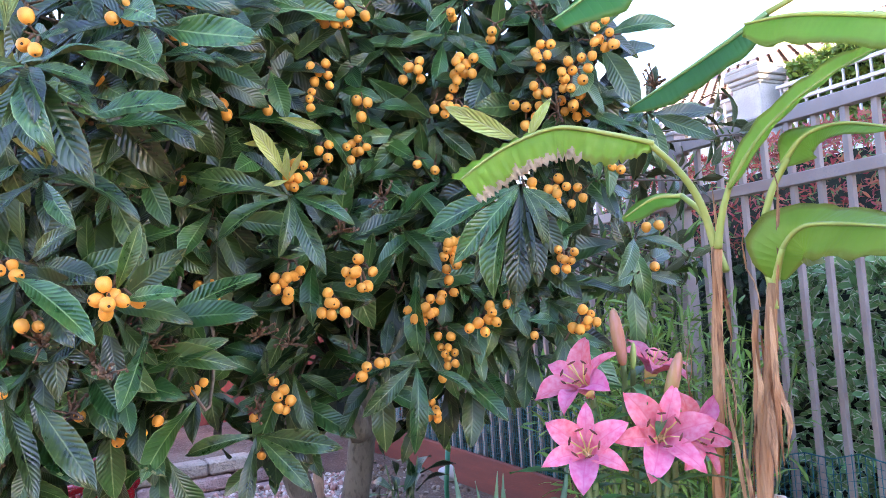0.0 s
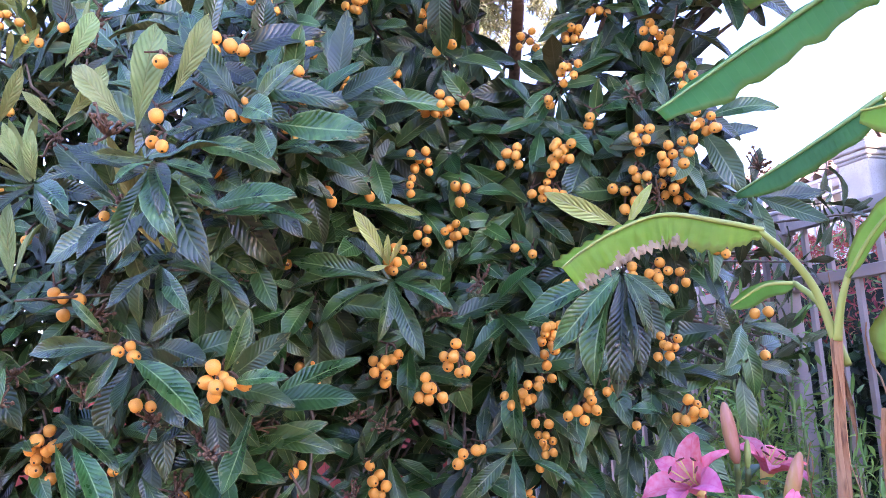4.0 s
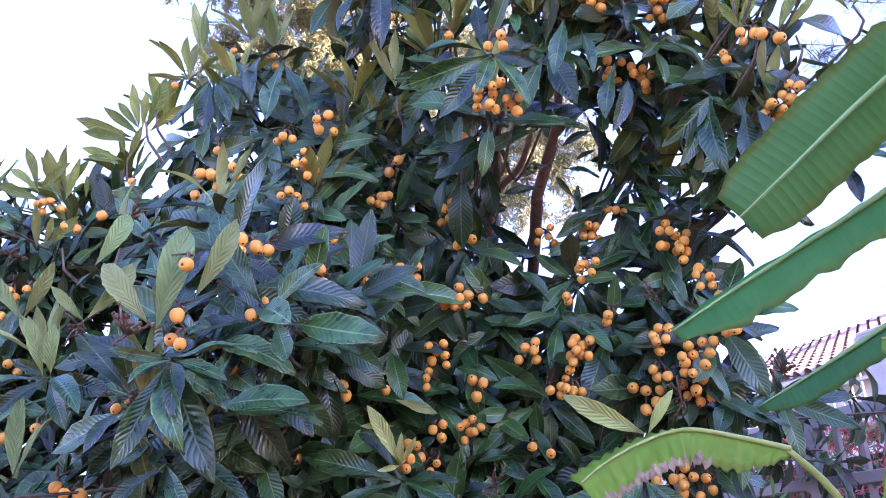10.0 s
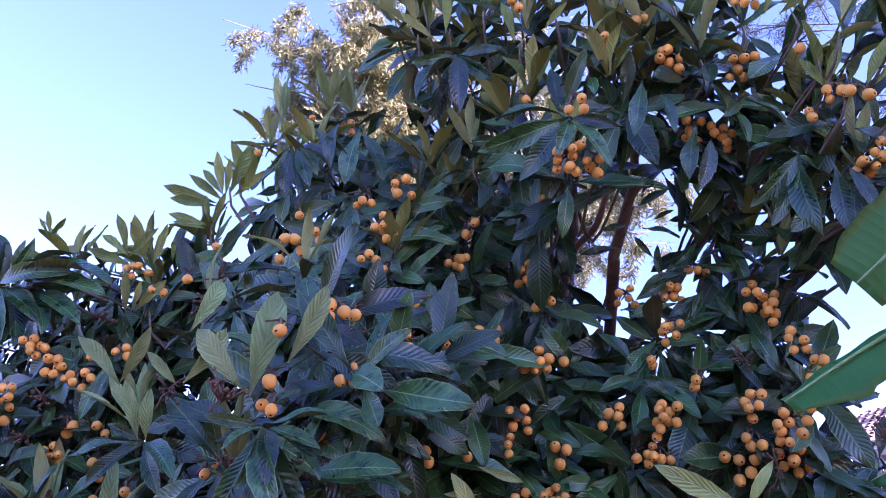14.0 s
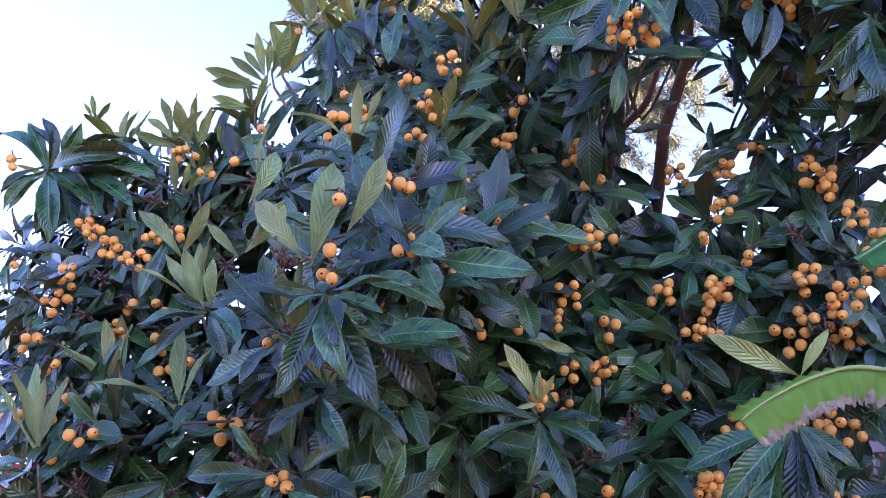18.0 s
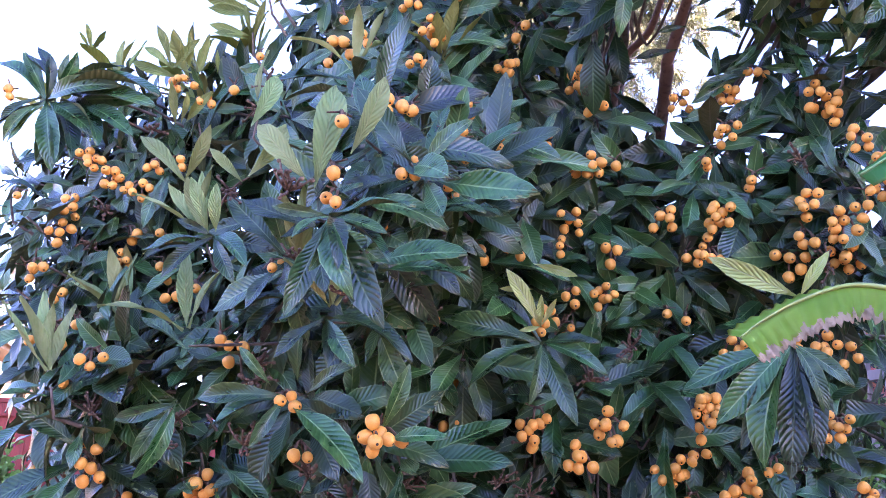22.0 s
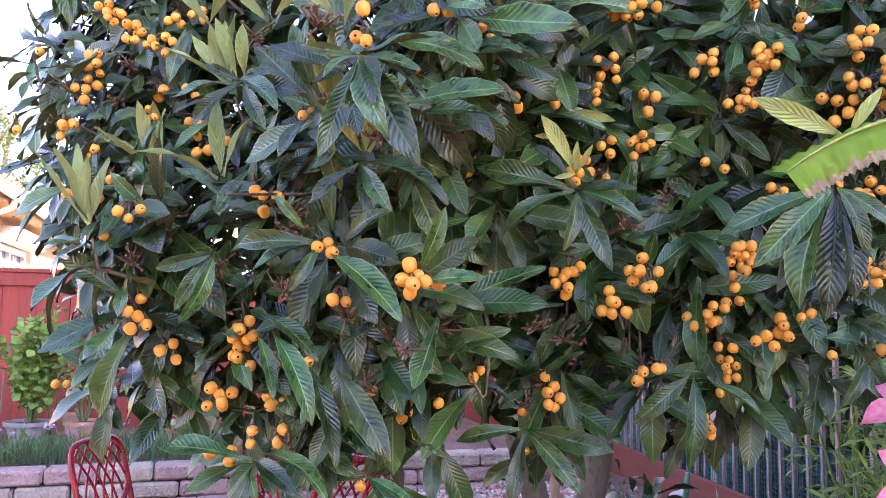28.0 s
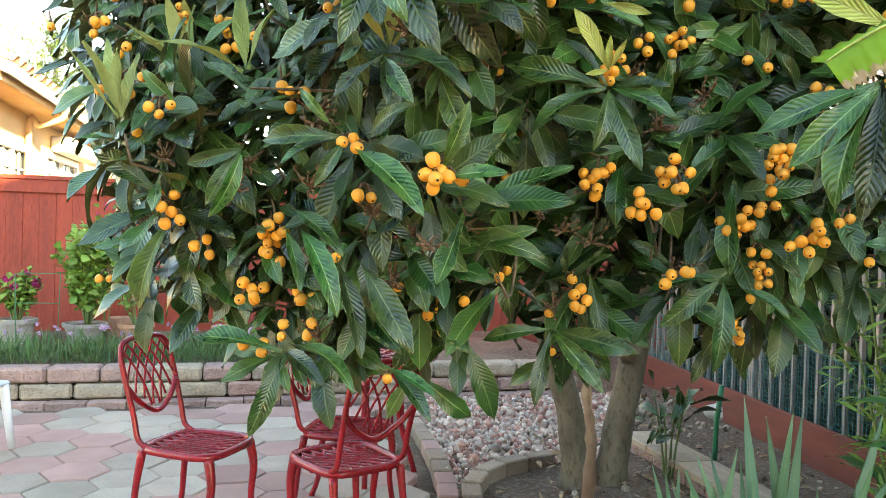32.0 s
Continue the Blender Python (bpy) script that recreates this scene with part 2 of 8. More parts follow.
RED_BOARD = surface("red_stained_board", (0.19, 0.045, 0.026), (0.135, 0.034, 0.021), 5, 0.8, 0.4, 60, third=(0.13, 0.05, 0.04), stretch=(0.4, 0.4, 3))
RED_FENCE = surface("red_fence_board", (0.33, 0.046, 0.024), (0.25, 0.035, 0.02), 3, 0.75, 0.4, 40, third=(0.11, 0.022, 0.016), stretch=(4, 4, 0.3), vary=0.12)
STUCCO = surface("tan_stucco", (0.50, 0.32, 0.17), (0.56, 0.37, 0.21), 2, 0.95, 0.4, 160, vary=0.03)
PALE_STUCCO = surface("pale_stucco", (0.62, 0.58, 0.52), (0.7, 0.66, 0.6), 2, 0.95, 0.4, 160, third=(0.5, 0.46, 0.42), vary=0.03)
WHITE_PAINT = surface("white_paint", (0.76, 0.75, 0.72), (0.68, 0.67, 0.64), 5, 0.5, 0.1, 90, vary=0.04)
ROOF_TILE = surface("clay_roof_tile", (0.42, 0.26, 0.20), (0.52, 0.36, 0.29), 3, 0.9, 0.4, 60, third=(0.12, 0.09, 0.075), vary=0.3)
MORTAR = surface("mortar", (0.30, 0.26, 0.23), (0.36, 0.32, 0.29), 9, 0.95, 0.6, 80, vary=0.2)
GLASS_DARK = surface("window_glass", (0.05, 0.06, 0.07), (0.09, 0.10, 0.11), 1.0, 0.15, 0.02, 5, vary=0.05)
CHAIR_RED = surface("worn_red_enamel", (0.36, 0.011, 0.022), (0.26, 0.009, 0.017), 9, 0.24, 0.15, 130, third=(0.10, 0.012, 0.016), vary=0.06)
NET = surface("teal_plastic_net", (0.015, 0.17, 0.19), (0.012, 0.13, 0.15), 9, 0.5, 0.1, 90, vary=0.1)
CONCRETE = surface("weathered_concrete", (0.30, 0.28, 0.25), (0.40, 0.375, 0.345), 4, 0.95, 0.6, 60, third=(0.28, 0.27, 0.25))


# ---- mesh tools ----
def part(name, bm, material, parent=None, label="", smooth=True):
    me = bpy.data.meshes.new(name)
    bm.to_mesh(me)
    bm.free()
    for mat in (material if isinstance(material, (list, tuple)) else [material]):
        me.materials.append(mat)
    if smooth:
        me.polygons.foreach_set("use_smooth", [True] * len(me.polygons))
    ob = new(name, me)
    ob.parent = parent
    if label:
        ob["label"] = label
    return ob


def share(name, me, m, parent=None):
    ob = new(name, me)
    ob.parent = parent
    ob.matrix_basis = m
    return ob


def empty(name, m, label, category, group="", kind=""):
    ob = new(name)
    ob.matrix_basis = m
    return tagged(ob, label, category, group, kind)


def box(bm, x0, y0, z0, x1, y1, z1, bevel=0.0, m=None, slot=0):
    before = set(bm.faces)
    r = bmesh.ops.create_cube(bm, size=1.0)
    v = r["verts"]
    for q in v:
        q.co = Vector(((x0 + x1) / 2 + q.co.x * (x1 - x0), (y0 + y1) / 2 + q.co.y * (y1 - y0), (z0 + z1) / 2 + q.co.z * (z1 - z0)))
    if bevel:
        es = list({e for q in v for e in q.link_edges})
        bmesh.ops.bevel(bm, geom=es, offset=bevel, segments=1, affect="EDGES")
    fresh = [f for f in bm.faces if f not in before]
    for f in fresh:
        f.material_index = slot
    if m is not None:
        bmesh.ops.transform(bm, matrix=m, verts=list({q for f in fresh for q in f.verts}))
    return bm


def tube(bm, points, radii, sides=8, cap=True, slot=0):
    """A tapered tube along the points."""
    pts = [Vector(p) for p in points]
    if isinstance(radii, (int, float)):
        radii = [radii] * len(pts)
    rings, side = [], None
    for i, p in enumerate(pts):
        d = (pts[min(i + 1, len(pts) - 1)] - pts[max(i - 1, 0)]).normalized()
        if side is None:
            side = d.orthogonal().normalized()
        side = (side - d * side.dot(d)).normalized()
        up = d.cross(side)
        rings.append([bm.verts.new(p + (side * math.cos(a) + up * math.sin(a)) * radii[i]) for a in [2 * math.pi * k / sides for k in range(sides)]])
    for a, b in zip(rings, rings[1:]):
        for k in range(sides):
            bm.faces.new((a[k], a[(k + 1) % sides], b[(k + 1) % sides], b[k])).material_index = slot
    if cap:
        bm.faces.new(rings[0][::-1]).material_index = slot
        bm.faces.new(rings[-1]).material_index = slot
    return bm


def curve(points, steps=6):
    """Points of a smooth line through the given ones."""
    p = [Vector(q) for q in points]
    p = [2 * p[0] - p[1]] + p + [2 * p[-1] - p[-2]]
    out = []
    for i in range(1, len(p) - 2):
        for k in range(steps):
            u = k / steps
            out.append(0.5 * (2 * p[i] + (p[i + 1] - p[i - 1]) * u + (2 * p[i - 1] - 5 * p[i] + 4 * p[i + 1] - p[i + 2]) * u * u + (3 * p[i] - p[i - 1] - 3 * p[i + 1] + p[i + 2]) * u ** 3))
    return out + [p[-2]]


def blade(length=1.0, half=0.15, bend=0.5, fold=0.25, rows=14, wave=0.02, teeth=0.03, thick=0.006, tip=1.0, two=True, base=0.02, belly=1.18, cols=(-1.0, -0.5, 0.0, 0.5, 1.0)):
    """A leaf blade from the origin along +y with its upper face to +z, as arrays: points, faces, uv a corner, slots."""
    nc = len(cols)
    pts, uv = [], []
    y, z = 0.0, 0.0
    line = []
    for i in range(rows + 1):
        v = i / rows
        a = bend * (v ** 1.3)
        line.append((y, z, a))
        y += math.cos(a) / rows * length
        z -= math.sin(a) / rows * length
    for i, (y, z, a) in enumerate(line):
        v = i / rows
        w = half * length * max(base * (1 - v), math.sin(math.pi * min(1.0, v ** belly)) ** 0.9 * (1 - 0.12 * tip * (v - 0.5)))
        if 0 < i < rows:
            w *= 1 + teeth * (1 if i % 2 else -1)
        for c in cols:
            lift = abs(c) * w * fold + wave * length * math.sin(v * 9 + c * 2.0) * abs(c)
            pts.append((c * w, y + lift * math.sin(a), z + lift * math.cos(a)))
            uv.append((0.5 + c / 2, v))
    n = len(pts)
    faces, slots = [], []
    for i in range(rows):
        for k in range(nc - 1):
            q = i * nc + k
            faces.append((q, q + 1, q + nc + 1, q + nc))
            slots.append(0)
    if two:
        under = [(x, y + thick * length * math.sin(-line[j // nc][2]), z - thick * length) for j, (x, y, z) in enumerate(pts)]
        pts += under
        uv += uv[:n]
        for f in faces[:]:
            faces.append(tuple(q + n for q in f[::-1]))
            slots.append(1)
    return np.array(pts), np.array(faces), np.array(uv), np.array(slots)


def mesh_of(name, pts, faces, uv, slots, materials):
    me = bpy.data.meshes.new(name)
    nv, nf, k = len(pts), len(faces), faces.shape[1]
    me.vertices.add(nv)
    me.vertices.foreach_set("co", np.ascontiguousarray(pts, dtype=np.float32).ravel())
    me.loops.add(nf * k)
    me.loops.foreach_set("vertex_index", np.ascontiguousarray(faces, dtype=np.int32).ravel())
    me.polygons.add(nf)
    me.polygons.foreach_set("loop_start", np.arange(0, nf * k, k, dtype=np.int32))
    me.polygons.foreach_set("material_index", np.ascontiguousarray(slots, dtype=np.int32))
    me.polygons.foreach_set("use_smooth", np.ones(nf, dtype=bool))
    lay = me.uv_layers.new(name="uv")
    lay.data.foreach_set("uv", np.ascontiguousarray(uv[faces.ravel()], dtype=np.float32).ravel())
    for mat in materials:
        me.materials.append(mat)
    me.update()
    me.validate()
    return me


def sown(name, kinds, poses, materials, parent=None):
    """One mesh of many blades: poses are (kind, matrix)."""
    P, F, U, S, base = [], [], [], [], 0
    for k, (pts, faces, uv, slots) in enumerate(kinds):
        ms = [m for q, m in poses if q == k]
        if not ms:
            continue
        A = np.array([[list(r) for r in m] for m in ms])
        v = np.einsum("nij,vj->nvi", A[:, :3, :3], pts) + A[:, None, :3, 3]
        P.append(v.reshape(-1, 3))
        F.append((faces[None] + (base + np.arange(len(ms)) * len(pts))[:, None, None]).reshape(-1, faces.shape[1]))
        U.append(np.tile(uv, (len(ms), 1)))
        S.append(np.tile(slots, len(ms)))
        base += len(ms) * len(pts)
    me = mesh_of(name, np.concatenate(P), np.concatenate(F), np.concatenate(U), np.concatenate(S), materials)
    ob = new(name, me)
    ob.parent = parent
    return ob


def turned(at, along, face, size):
    """The pose of a blade at a point that grows along a direction with its face towards another."""
    y = Vector(along).normalized()
    f = Vector(face)
    z = f - y * f.dot(y)
    z = z.normalized() if z.length > 1e-4 else y.orthogonal().normalized()
    x = y.cross(z)
    m = Matrix(((x.x, y.x, z.x), (x.y, y.y, z.y), (x.z, y.z, z.z))) * size
    m = m.to_4x4()
    m.translation = at
    return m


rng = random.Random(7)


def unit():
    while True:
        v = Vector((rng.uniform(-1, 1), rng.uniform(-1, 1), rng.uniform(-1, 1)))
        if 0.05 < v.length < 1:
            return v.normalized()


# near-black green painted as the shade inside the hedges
CORE_SHADE = surface("hedge_core_shade", (0.012, 0.02, 0.01), (0.03, 0.045, 0.02), 9, 0.9, 0.8, 40)
EDGING = surface("edging_paver", (0.33, 0.25, 0.18), (0.27, 0.20, 0.145), 6, 0.9, 0.5, 60, third=(0.2, 0.16, 0.12), vary=0.2)
LITTER = surface("dry_litter", (0.22, 0.13, 0.07), (0.32, 0.21, 0.12), 20, 0.9, 0.4, 80, vary=0.4)

# ---- ground, paving, walls ----
bm = bmesh.new()
bmesh.ops.create_grid(bm, x_segments=90, y_segments=90, size=9)
for v in bm.verts:
    v.co.y += 5
    far = max(abs(v.co.x), abs(v.co.y - 5)) > 8.9
    v.co.z = -0.045 + (0.045 if v.co.x > -0.95 and not far else 0.0) * min(1, (v.co.x + 0.95) / 0.3) + 0.012 * noise.noise(v.co * 2.3) + 0.01 * noise.noise(v.co * 7)
    if far:
        d = Vector((v.co.x, v.co.y - 5))
        v.co.x, v.co.y, v.co.z = d.x * 25, 5 + d.y * 25, -0.05
ground = tagged(part("ground", bm, SOIL), "bare brown garden soil with small clods", "ground", kind="structure")

WALL_A, WALL_B = Vector((-6.6, 3.46, 0)), Vector((-1.35, 7.17, 0))     # foot of the block wall
wall_way = (WALL_B - WALL_A).normalized()
wall_in = Vector((-wall_way.y, wall_way.x, 0))
wall_turn = math.degrees(math.atan2(wall_way.y, wall_way.x))

# planting bed behind the block wall
bm = bmesh.new()
rows = []
for i in range(30):
    rows.append([bm.verts.new(WALL_A + wall_way * (i / 29 * 6.4) + wall_in * (0.12 + j * 0.4) + Vector((0, 0, 0.25 + 0.02 * noise.noise(Vector((i * 0.7, j * 0.9, 0)))))) for j in range(9)])
for a, b in zip(rows, rows[1:]):
    for j in range(8):
        bm.faces.new((a[j], b[j], b[j + 1], a[j + 1]))
tagged(part("planting_bed", bm, SOIL), "raised bed of brown soil behind the block wall", "soil bed", kind="structure")

# ---- red wooden fence at the back ----
def red_fence(a, b, z0, z1, label):
    a, b = Vector(a), Vector(b)
    way = (b - a).normalized()
    turn = math.degrees(math.atan2(way.y, way.x))
    f = empty("wooden_fence", pose(a.x, a.y, 0, 0, 0, turn), label, "fence")
    n = int((b - a).length / 0.165)
    bm = bmesh.new()
    box(bm, 0, 0.02, z0, n * 0.165, 0.03, z1 - 0.04)
    part("backing", bm, RED_FENCE, f, smooth=False)
    bm = bmesh.new()
    box(bm, 0, -0.011, z0, 0.1635, 0.011, z1 - 0.03, 0.003)
    me = part("board", bm, RED_FENCE, f, smooth=False).data
    for i in range(1, n):
        share("board", me, pose(i * 0.165, 0.006 * (i % 2), 0.01 * math.sin(i * 2.3)), f)
    bm = bmesh.new()
    box(bm, -0.05, -0.06, z1 - 0.03, n * 0.165 + 0.05, 0.05, z1 + 0.015, 0.005)
    part("cap_rail", bm, RED_FENCE, f, smooth=False)
    bm = bmesh.new()
    box(bm, 0, -0.045, z1 - 0.17, n * 0.165, -0.012, z1 - 0.032, 0.004)
    part("top_rail", bm, RED_FENCE, f, smooth=False)
    for i in range(0, n, 14):
        bm = bmesh.new()
        box(bm, i * 0.165 - 0.05, -0.055, z0, i * 0.165 + 0.05, -0.046, z1 - 0.031, 0.003)
        part("post", bm, RED_FENCE, f, smooth=False)
    return f


red_fence((-9.6, 4.4, 0), (0.2, 11.2, 0), 0.0, 1.92, "tall red stained wooden board fence with a cap rail")

# ---- unseen walls behind and beside the viewer, added to block light ----
def plain_wall(name, x0, y0, x1, y1, h, label):
    bm = bmesh.new()
    box(bm, x0, y0, -0.05, x1, y1, h)
    return tagged(part(name, bm, STUCCO, smooth=False), label, "wall", kind="structure")


# added out of view to cut off the low southern sky
plain_wall("wall_south", -6.0, -6.3, 6.2, -6.0, 3.4, "plain tan stucco wall added out of view to block light")
# added out of view to keep the sun off tree and patio
plain_wall("wall_east", 10.0, -3.8, 10.3, 3.0, 9.5, "plain tan stucco wall added out of view to block light")

# ---- the loquat tree ----
# tips of its shoots by height: place and number of fruits, place alone, place and number of young leaves
fruiting_crown_top = [
    (-0.25, 1.82, 3.42, 2), (-1.07, 2.13, 3.33, 1), (-0.94, 2.21, 3.32, 3), (0.13, 1.83, 3.29, 2), (-0.46, 1.96, 3.28, 5), (0.43, 1.73, 3.22, 4),
    (0.03, 1.79, 3.16, 4), (0.20, 1.83, 3.11, 6), (0.40, 1.86, 3.08, 6), (0.55, 1.80, 3.06, 1), (-1.16, 1.93, 3.05, 1), (-0.22, 1.82, 3.03, 1),
    (0.25, 1.98, 2.96, 5), (0.34, 1.99, 2.93, 6), (0.61, 1.80, 2.90, 3), (0.66, 1.78, 2.87, 3), (-0.20, 2.12, 2.86, 3), (-0.64, 1.96, 2.86, 4),
    (0.56, 1.86, 2.86, 2), (-0.07, 1.59, 2.82, 3), (-0.75, 1.92, 2.80, 3), (0.49, 2.04, 2.78, 4), (-0.03, 1.79, 2.76, 3),
]
fruiting_upper = [
    (-0.46, 2.09, 2.76, 2), (-0.10, 1.77, 2.76, 10), (-0.95, 1.88, 2.75, 1), (0.70, 1.85, 2.73, 3), (-0.70, 1.96, 2.72, 6), (0.66, 1.88, 2.71, 6),
    (-1.27, 1.95, 2.71, 1), (-0.29, 2.26, 2.66, 9), (-0.50, 2.11, 2.65, 5), (-1.56, 1.96, 2.65, 4), (0.24, 2.30, 2.64, 3), (-0.85, 1.78, 2.61, 2),
    (-1.34, 1.93, 2.59, 1), (-0.72, 1.90, 2.58, 3), (-2.02, 1.73, 2.56, 2), (0.15, 2.30, 2.56, 6), (0.02, 2.30, 2.56, 4), (-0.68, 1.93, 2.56, 1),
    (-1.42, 1.93, 2.55, 3), (-0.89, 1.72, 2.54, 4), (-0.24, 2.15, 2.52, 3), (0.40, 2.22, 2.48, 11), (0.42, 2.20, 2.41, 1),
]
fruiting_shoulder = [
    (0.13, 2.17, 2.40, 5), (-0.40, 2.09, 2.38, 5), (-1.79, 1.85, 2.36, 6), (-0.53, 1.78, 2.36, 2), (-1.58, 1.91, 2.35, 3), (-1.51, 1.91, 2.35, 3),
    (0.45, 2.10, 2.31, 4), (-0.26, 2.13, 2.31, 8), (-0.18, 2.14, 2.31, 1), (-1.72, 1.89, 2.29, 6), (-0.48, 1.87, 2.29, 3), (-0.37, 2.10, 2.29, 3),
    (0.06, 2.13, 2.29, 2), (-1.60, 1.88, 2.26, 4), (0.49, 2.07, 2.23, 3), (0.19, 2.12, 2.23, 2), (-0.58, 1.47, 2.22, 1), (-1.91, 1.72, 2.21, 1),
    (-0.61, 1.42, 2.21, 3), (0.46, 2.07, 2.20, 1), (-1.81, 1.83, 2.20, 4), (-0.50, 1.59, 2.18, 4), (0.51, 2.11, 2.17, 4),
]
fruiting_middle = [
    (0.31, 2.13, 2.16, 5), (0.45, 2.09, 2.15, 2), (-0.05, 2.18, 2.15, 4), (-0.31, 2.12, 2.14, 5), (-1.64, 1.90, 2.13, 2), (0.09, 2.16, 2.13, 9),
    (-0.65, 1.26, 2.11, 1), (-1.81, 1.80, 2.11, 4), (-1.53, 1.91, 2.10, 2), (-0.54, 1.63, 2.09, 2), (0.40, 2.13, 2.09, 8), (0.31, 2.16, 2.07, 3),
    (-0.57, 1.44, 2.06, 3), (-0.33, 2.09, 2.05, 3), (-0.45, 1.98, 2.04, 2), (-0.20, 2.15, 2.04, 3), (0.06, 2.19, 2.04, 5), (-1.67, 1.91, 2.03, 7),
    (-0.58, 1.92, 2.03, 4), (-0.69, 1.32, 2.03, 1), (-0.00, 2.17, 2.03, 1), (0.27, 2.19, 2.01, 4), (-0.43, 2.11, 2.01, 2),
]
fruiting_waist = [
    (-0.54, 1.88, 2.01, 4), (0.40, 2.20, 2.01, 6), (-0.71, 1.40, 2.00, 2), (-0.64, 1.50, 1.99, 2), (-1.49, 1.88, 1.99, 4), (-1.80, 1.72, 1.99, 2),
    (-1.86, 1.75, 1.98, 2), (-1.91, 1.66, 1.96, 1), (-0.58, 1.97, 1.95, 1), (-0.96, 1.63, 1.93, 1), (-0.23, 2.17, 1.93, 6), (-0.32, 2.15, 1.93, 3),
    (-1.72, 1.75, 1.90, 2), (-0.94, 1.55, 1.90, 1), (-1.35, 1.75, 1.89, 2), (-1.23, 1.68, 1.89, 1), (-0.06, 2.20, 1.88, 1), (-0.01, 2.21, 1.86, 1),
    (-0.67, 1.97, 1.84, 1), (-0.39, 2.09, 1.84, 6), (0.52, 2.26, 1.84, 2), (-0.93, 1.64, 1.83, 1), (-0.31, 2.11, 1.82, 2),
]
fruiting_lower = [
    (-1.57, 1.66, 1.80, 1), (0.28, 2.26, 1.80, 2), (0.11, 2.23, 1.79, 4), (0.35, 2.27, 1.79, 5), (0.41, 2.27, 1.76, 3), (-1.56, 1.55, 1.75, 3),
    (-1.09, 1.60, 1.74, 1), (-1.50, 1.54, 1.73, 1), (-1.06, 1.61, 1.71, 3), (-1.41, 1.55, 1.70, 3), (0.61, 2.26, 1.67, 2), (-0.64, 2.12, 1.66, 5),
    (-0.67, 2.13, 1.65, 4), (-1.52, 1.59, 1.64, 1), (0.04, 2.25, 1.63, 5), (0.03, 2.23, 1.61, 5), (-0.40, 2.00, 1.59, 2), (-0.88, 1.54, 1.59, 3),
    (0.35, 2.25, 1.58, 6), (-0.22, 1.99, 1.56, 7), (-0.00, 2.23, 1.55, 2), (0.61, 2.25, 1.54, 1), (-0.42, 2.00, 1.54, 5),
]
fruiting_skirt = [
    (-0.64, 2.06, 1.54, 5), (-0.65, 1.53, 1.52, 6), (-0.85, 1.58, 1.49, 2), (0.00, 2.25, 1.49, 2), (-0.29, 1.98, 1.49, 5), (-1.53, 1.72, 1.48, 3),
    (0.19, 2.24, 1.48, 2), (-0.05, 2.22, 1.47, 4), (-1.45, 1.64, 1.45, 5), (-0.08, 2.23, 1.44, 5), (-1.77, 1.80, 1.42, 1), (-1.16, 1.68, 1.41, 3),
    (0.10, 2.25, 1.41, 6), (0.39, 2.22, 1.40, 6), (-1.18, 1.70, 1.38, 4), (-0.02, 2.26, 1.38, 2), (0.25, 2.28, 1.36, 1), (-1.20, 1.72, 1.36, 3),
    (-1.40, 1.71, 1.35, 3), (-0.99, 1.66, 1.33, 2), (-1.17, 1.72, 1.33, 3), (-0.18, 2.15, 1.32, 1), (-0.01, 2.29, 1.32, 6),
]
fruiting_hem = [
    (-0.22, 2.10, 1.31, 3), (-0.48, 2.09, 1.29, 1), (-0.63, 1.93, 1.29, 2), (-0.83, 1.73, 1.27, 1), (-0.03, 2.30, 1.25, 1), (-1.92, 1.90, 1.24, 2),
    (-0.74, 1.86, 1.23, 4), (-1.26, 1.73, 1.23, 5), (-0.48, 2.13, 1.23, 4), (-1.14, 1.75, 1.23, 2), (-1.09, 1.74, 1.22, 2), (-0.80, 1.85, 1.21, 3),
    (-0.55, 2.13, 1.19, 1), (-1.06, 1.73, 1.16, 2), (-0.76, 1.88, 1.15, 2), (-0.07, 2.37, 1.15, 8), (-1.16, 1.74, 1.14, 2), (-1.26, 1.71, 1.10, 1),
    (-1.21, 1.71, 1.09, 2), (-0.56, 2.22, 1.07, 1), (-0.88, 1.79, 1.03, 1),
]
FRUITING = fruiting_crown_top + fruiting_upper + fruiting_shoulder + fruiting_middle + fruiting_waist + fruiting_lower + fruiting_skirt + fruiting_hem
leafy_crown_top = [
    (-0.63, 1.84, 3.50), (-0.02, 1.77, 3.49), (-0.29, 1.74, 3.48), (0.24, 1.79, 3.48), (-0.37, 1.86, 3.42), (0.09, 1.87, 3.41),
    (-0.61, 1.94, 3.41), (-0.41, 1.94, 3.32), (-0.09, 1.81, 3.31), (0.47, 1.69, 3.29), (-0.50, 1.99, 3.20), (-0.80, 2.07, 3.10),
    (0.75, 1.66, 3.09), (0.28, 1.90, 3.05), (-0.54, 1.99, 3.05), (-1.01, 1.99, 3.05), (0.13, 1.82, 3.02), (0.80, 1.67, 3.01),
    (-0.29, 1.90, 2.99), (-0.13, 1.71, 2.97), (-1.11, 1.97, 2.96), (0.52, 1.88, 2.96), (0.03, 1.70, 2.95), (-0.79, 1.97, 2.94),
    (-0.58, 1.97, 2.91), (0.30, 2.13, 2.89),
]
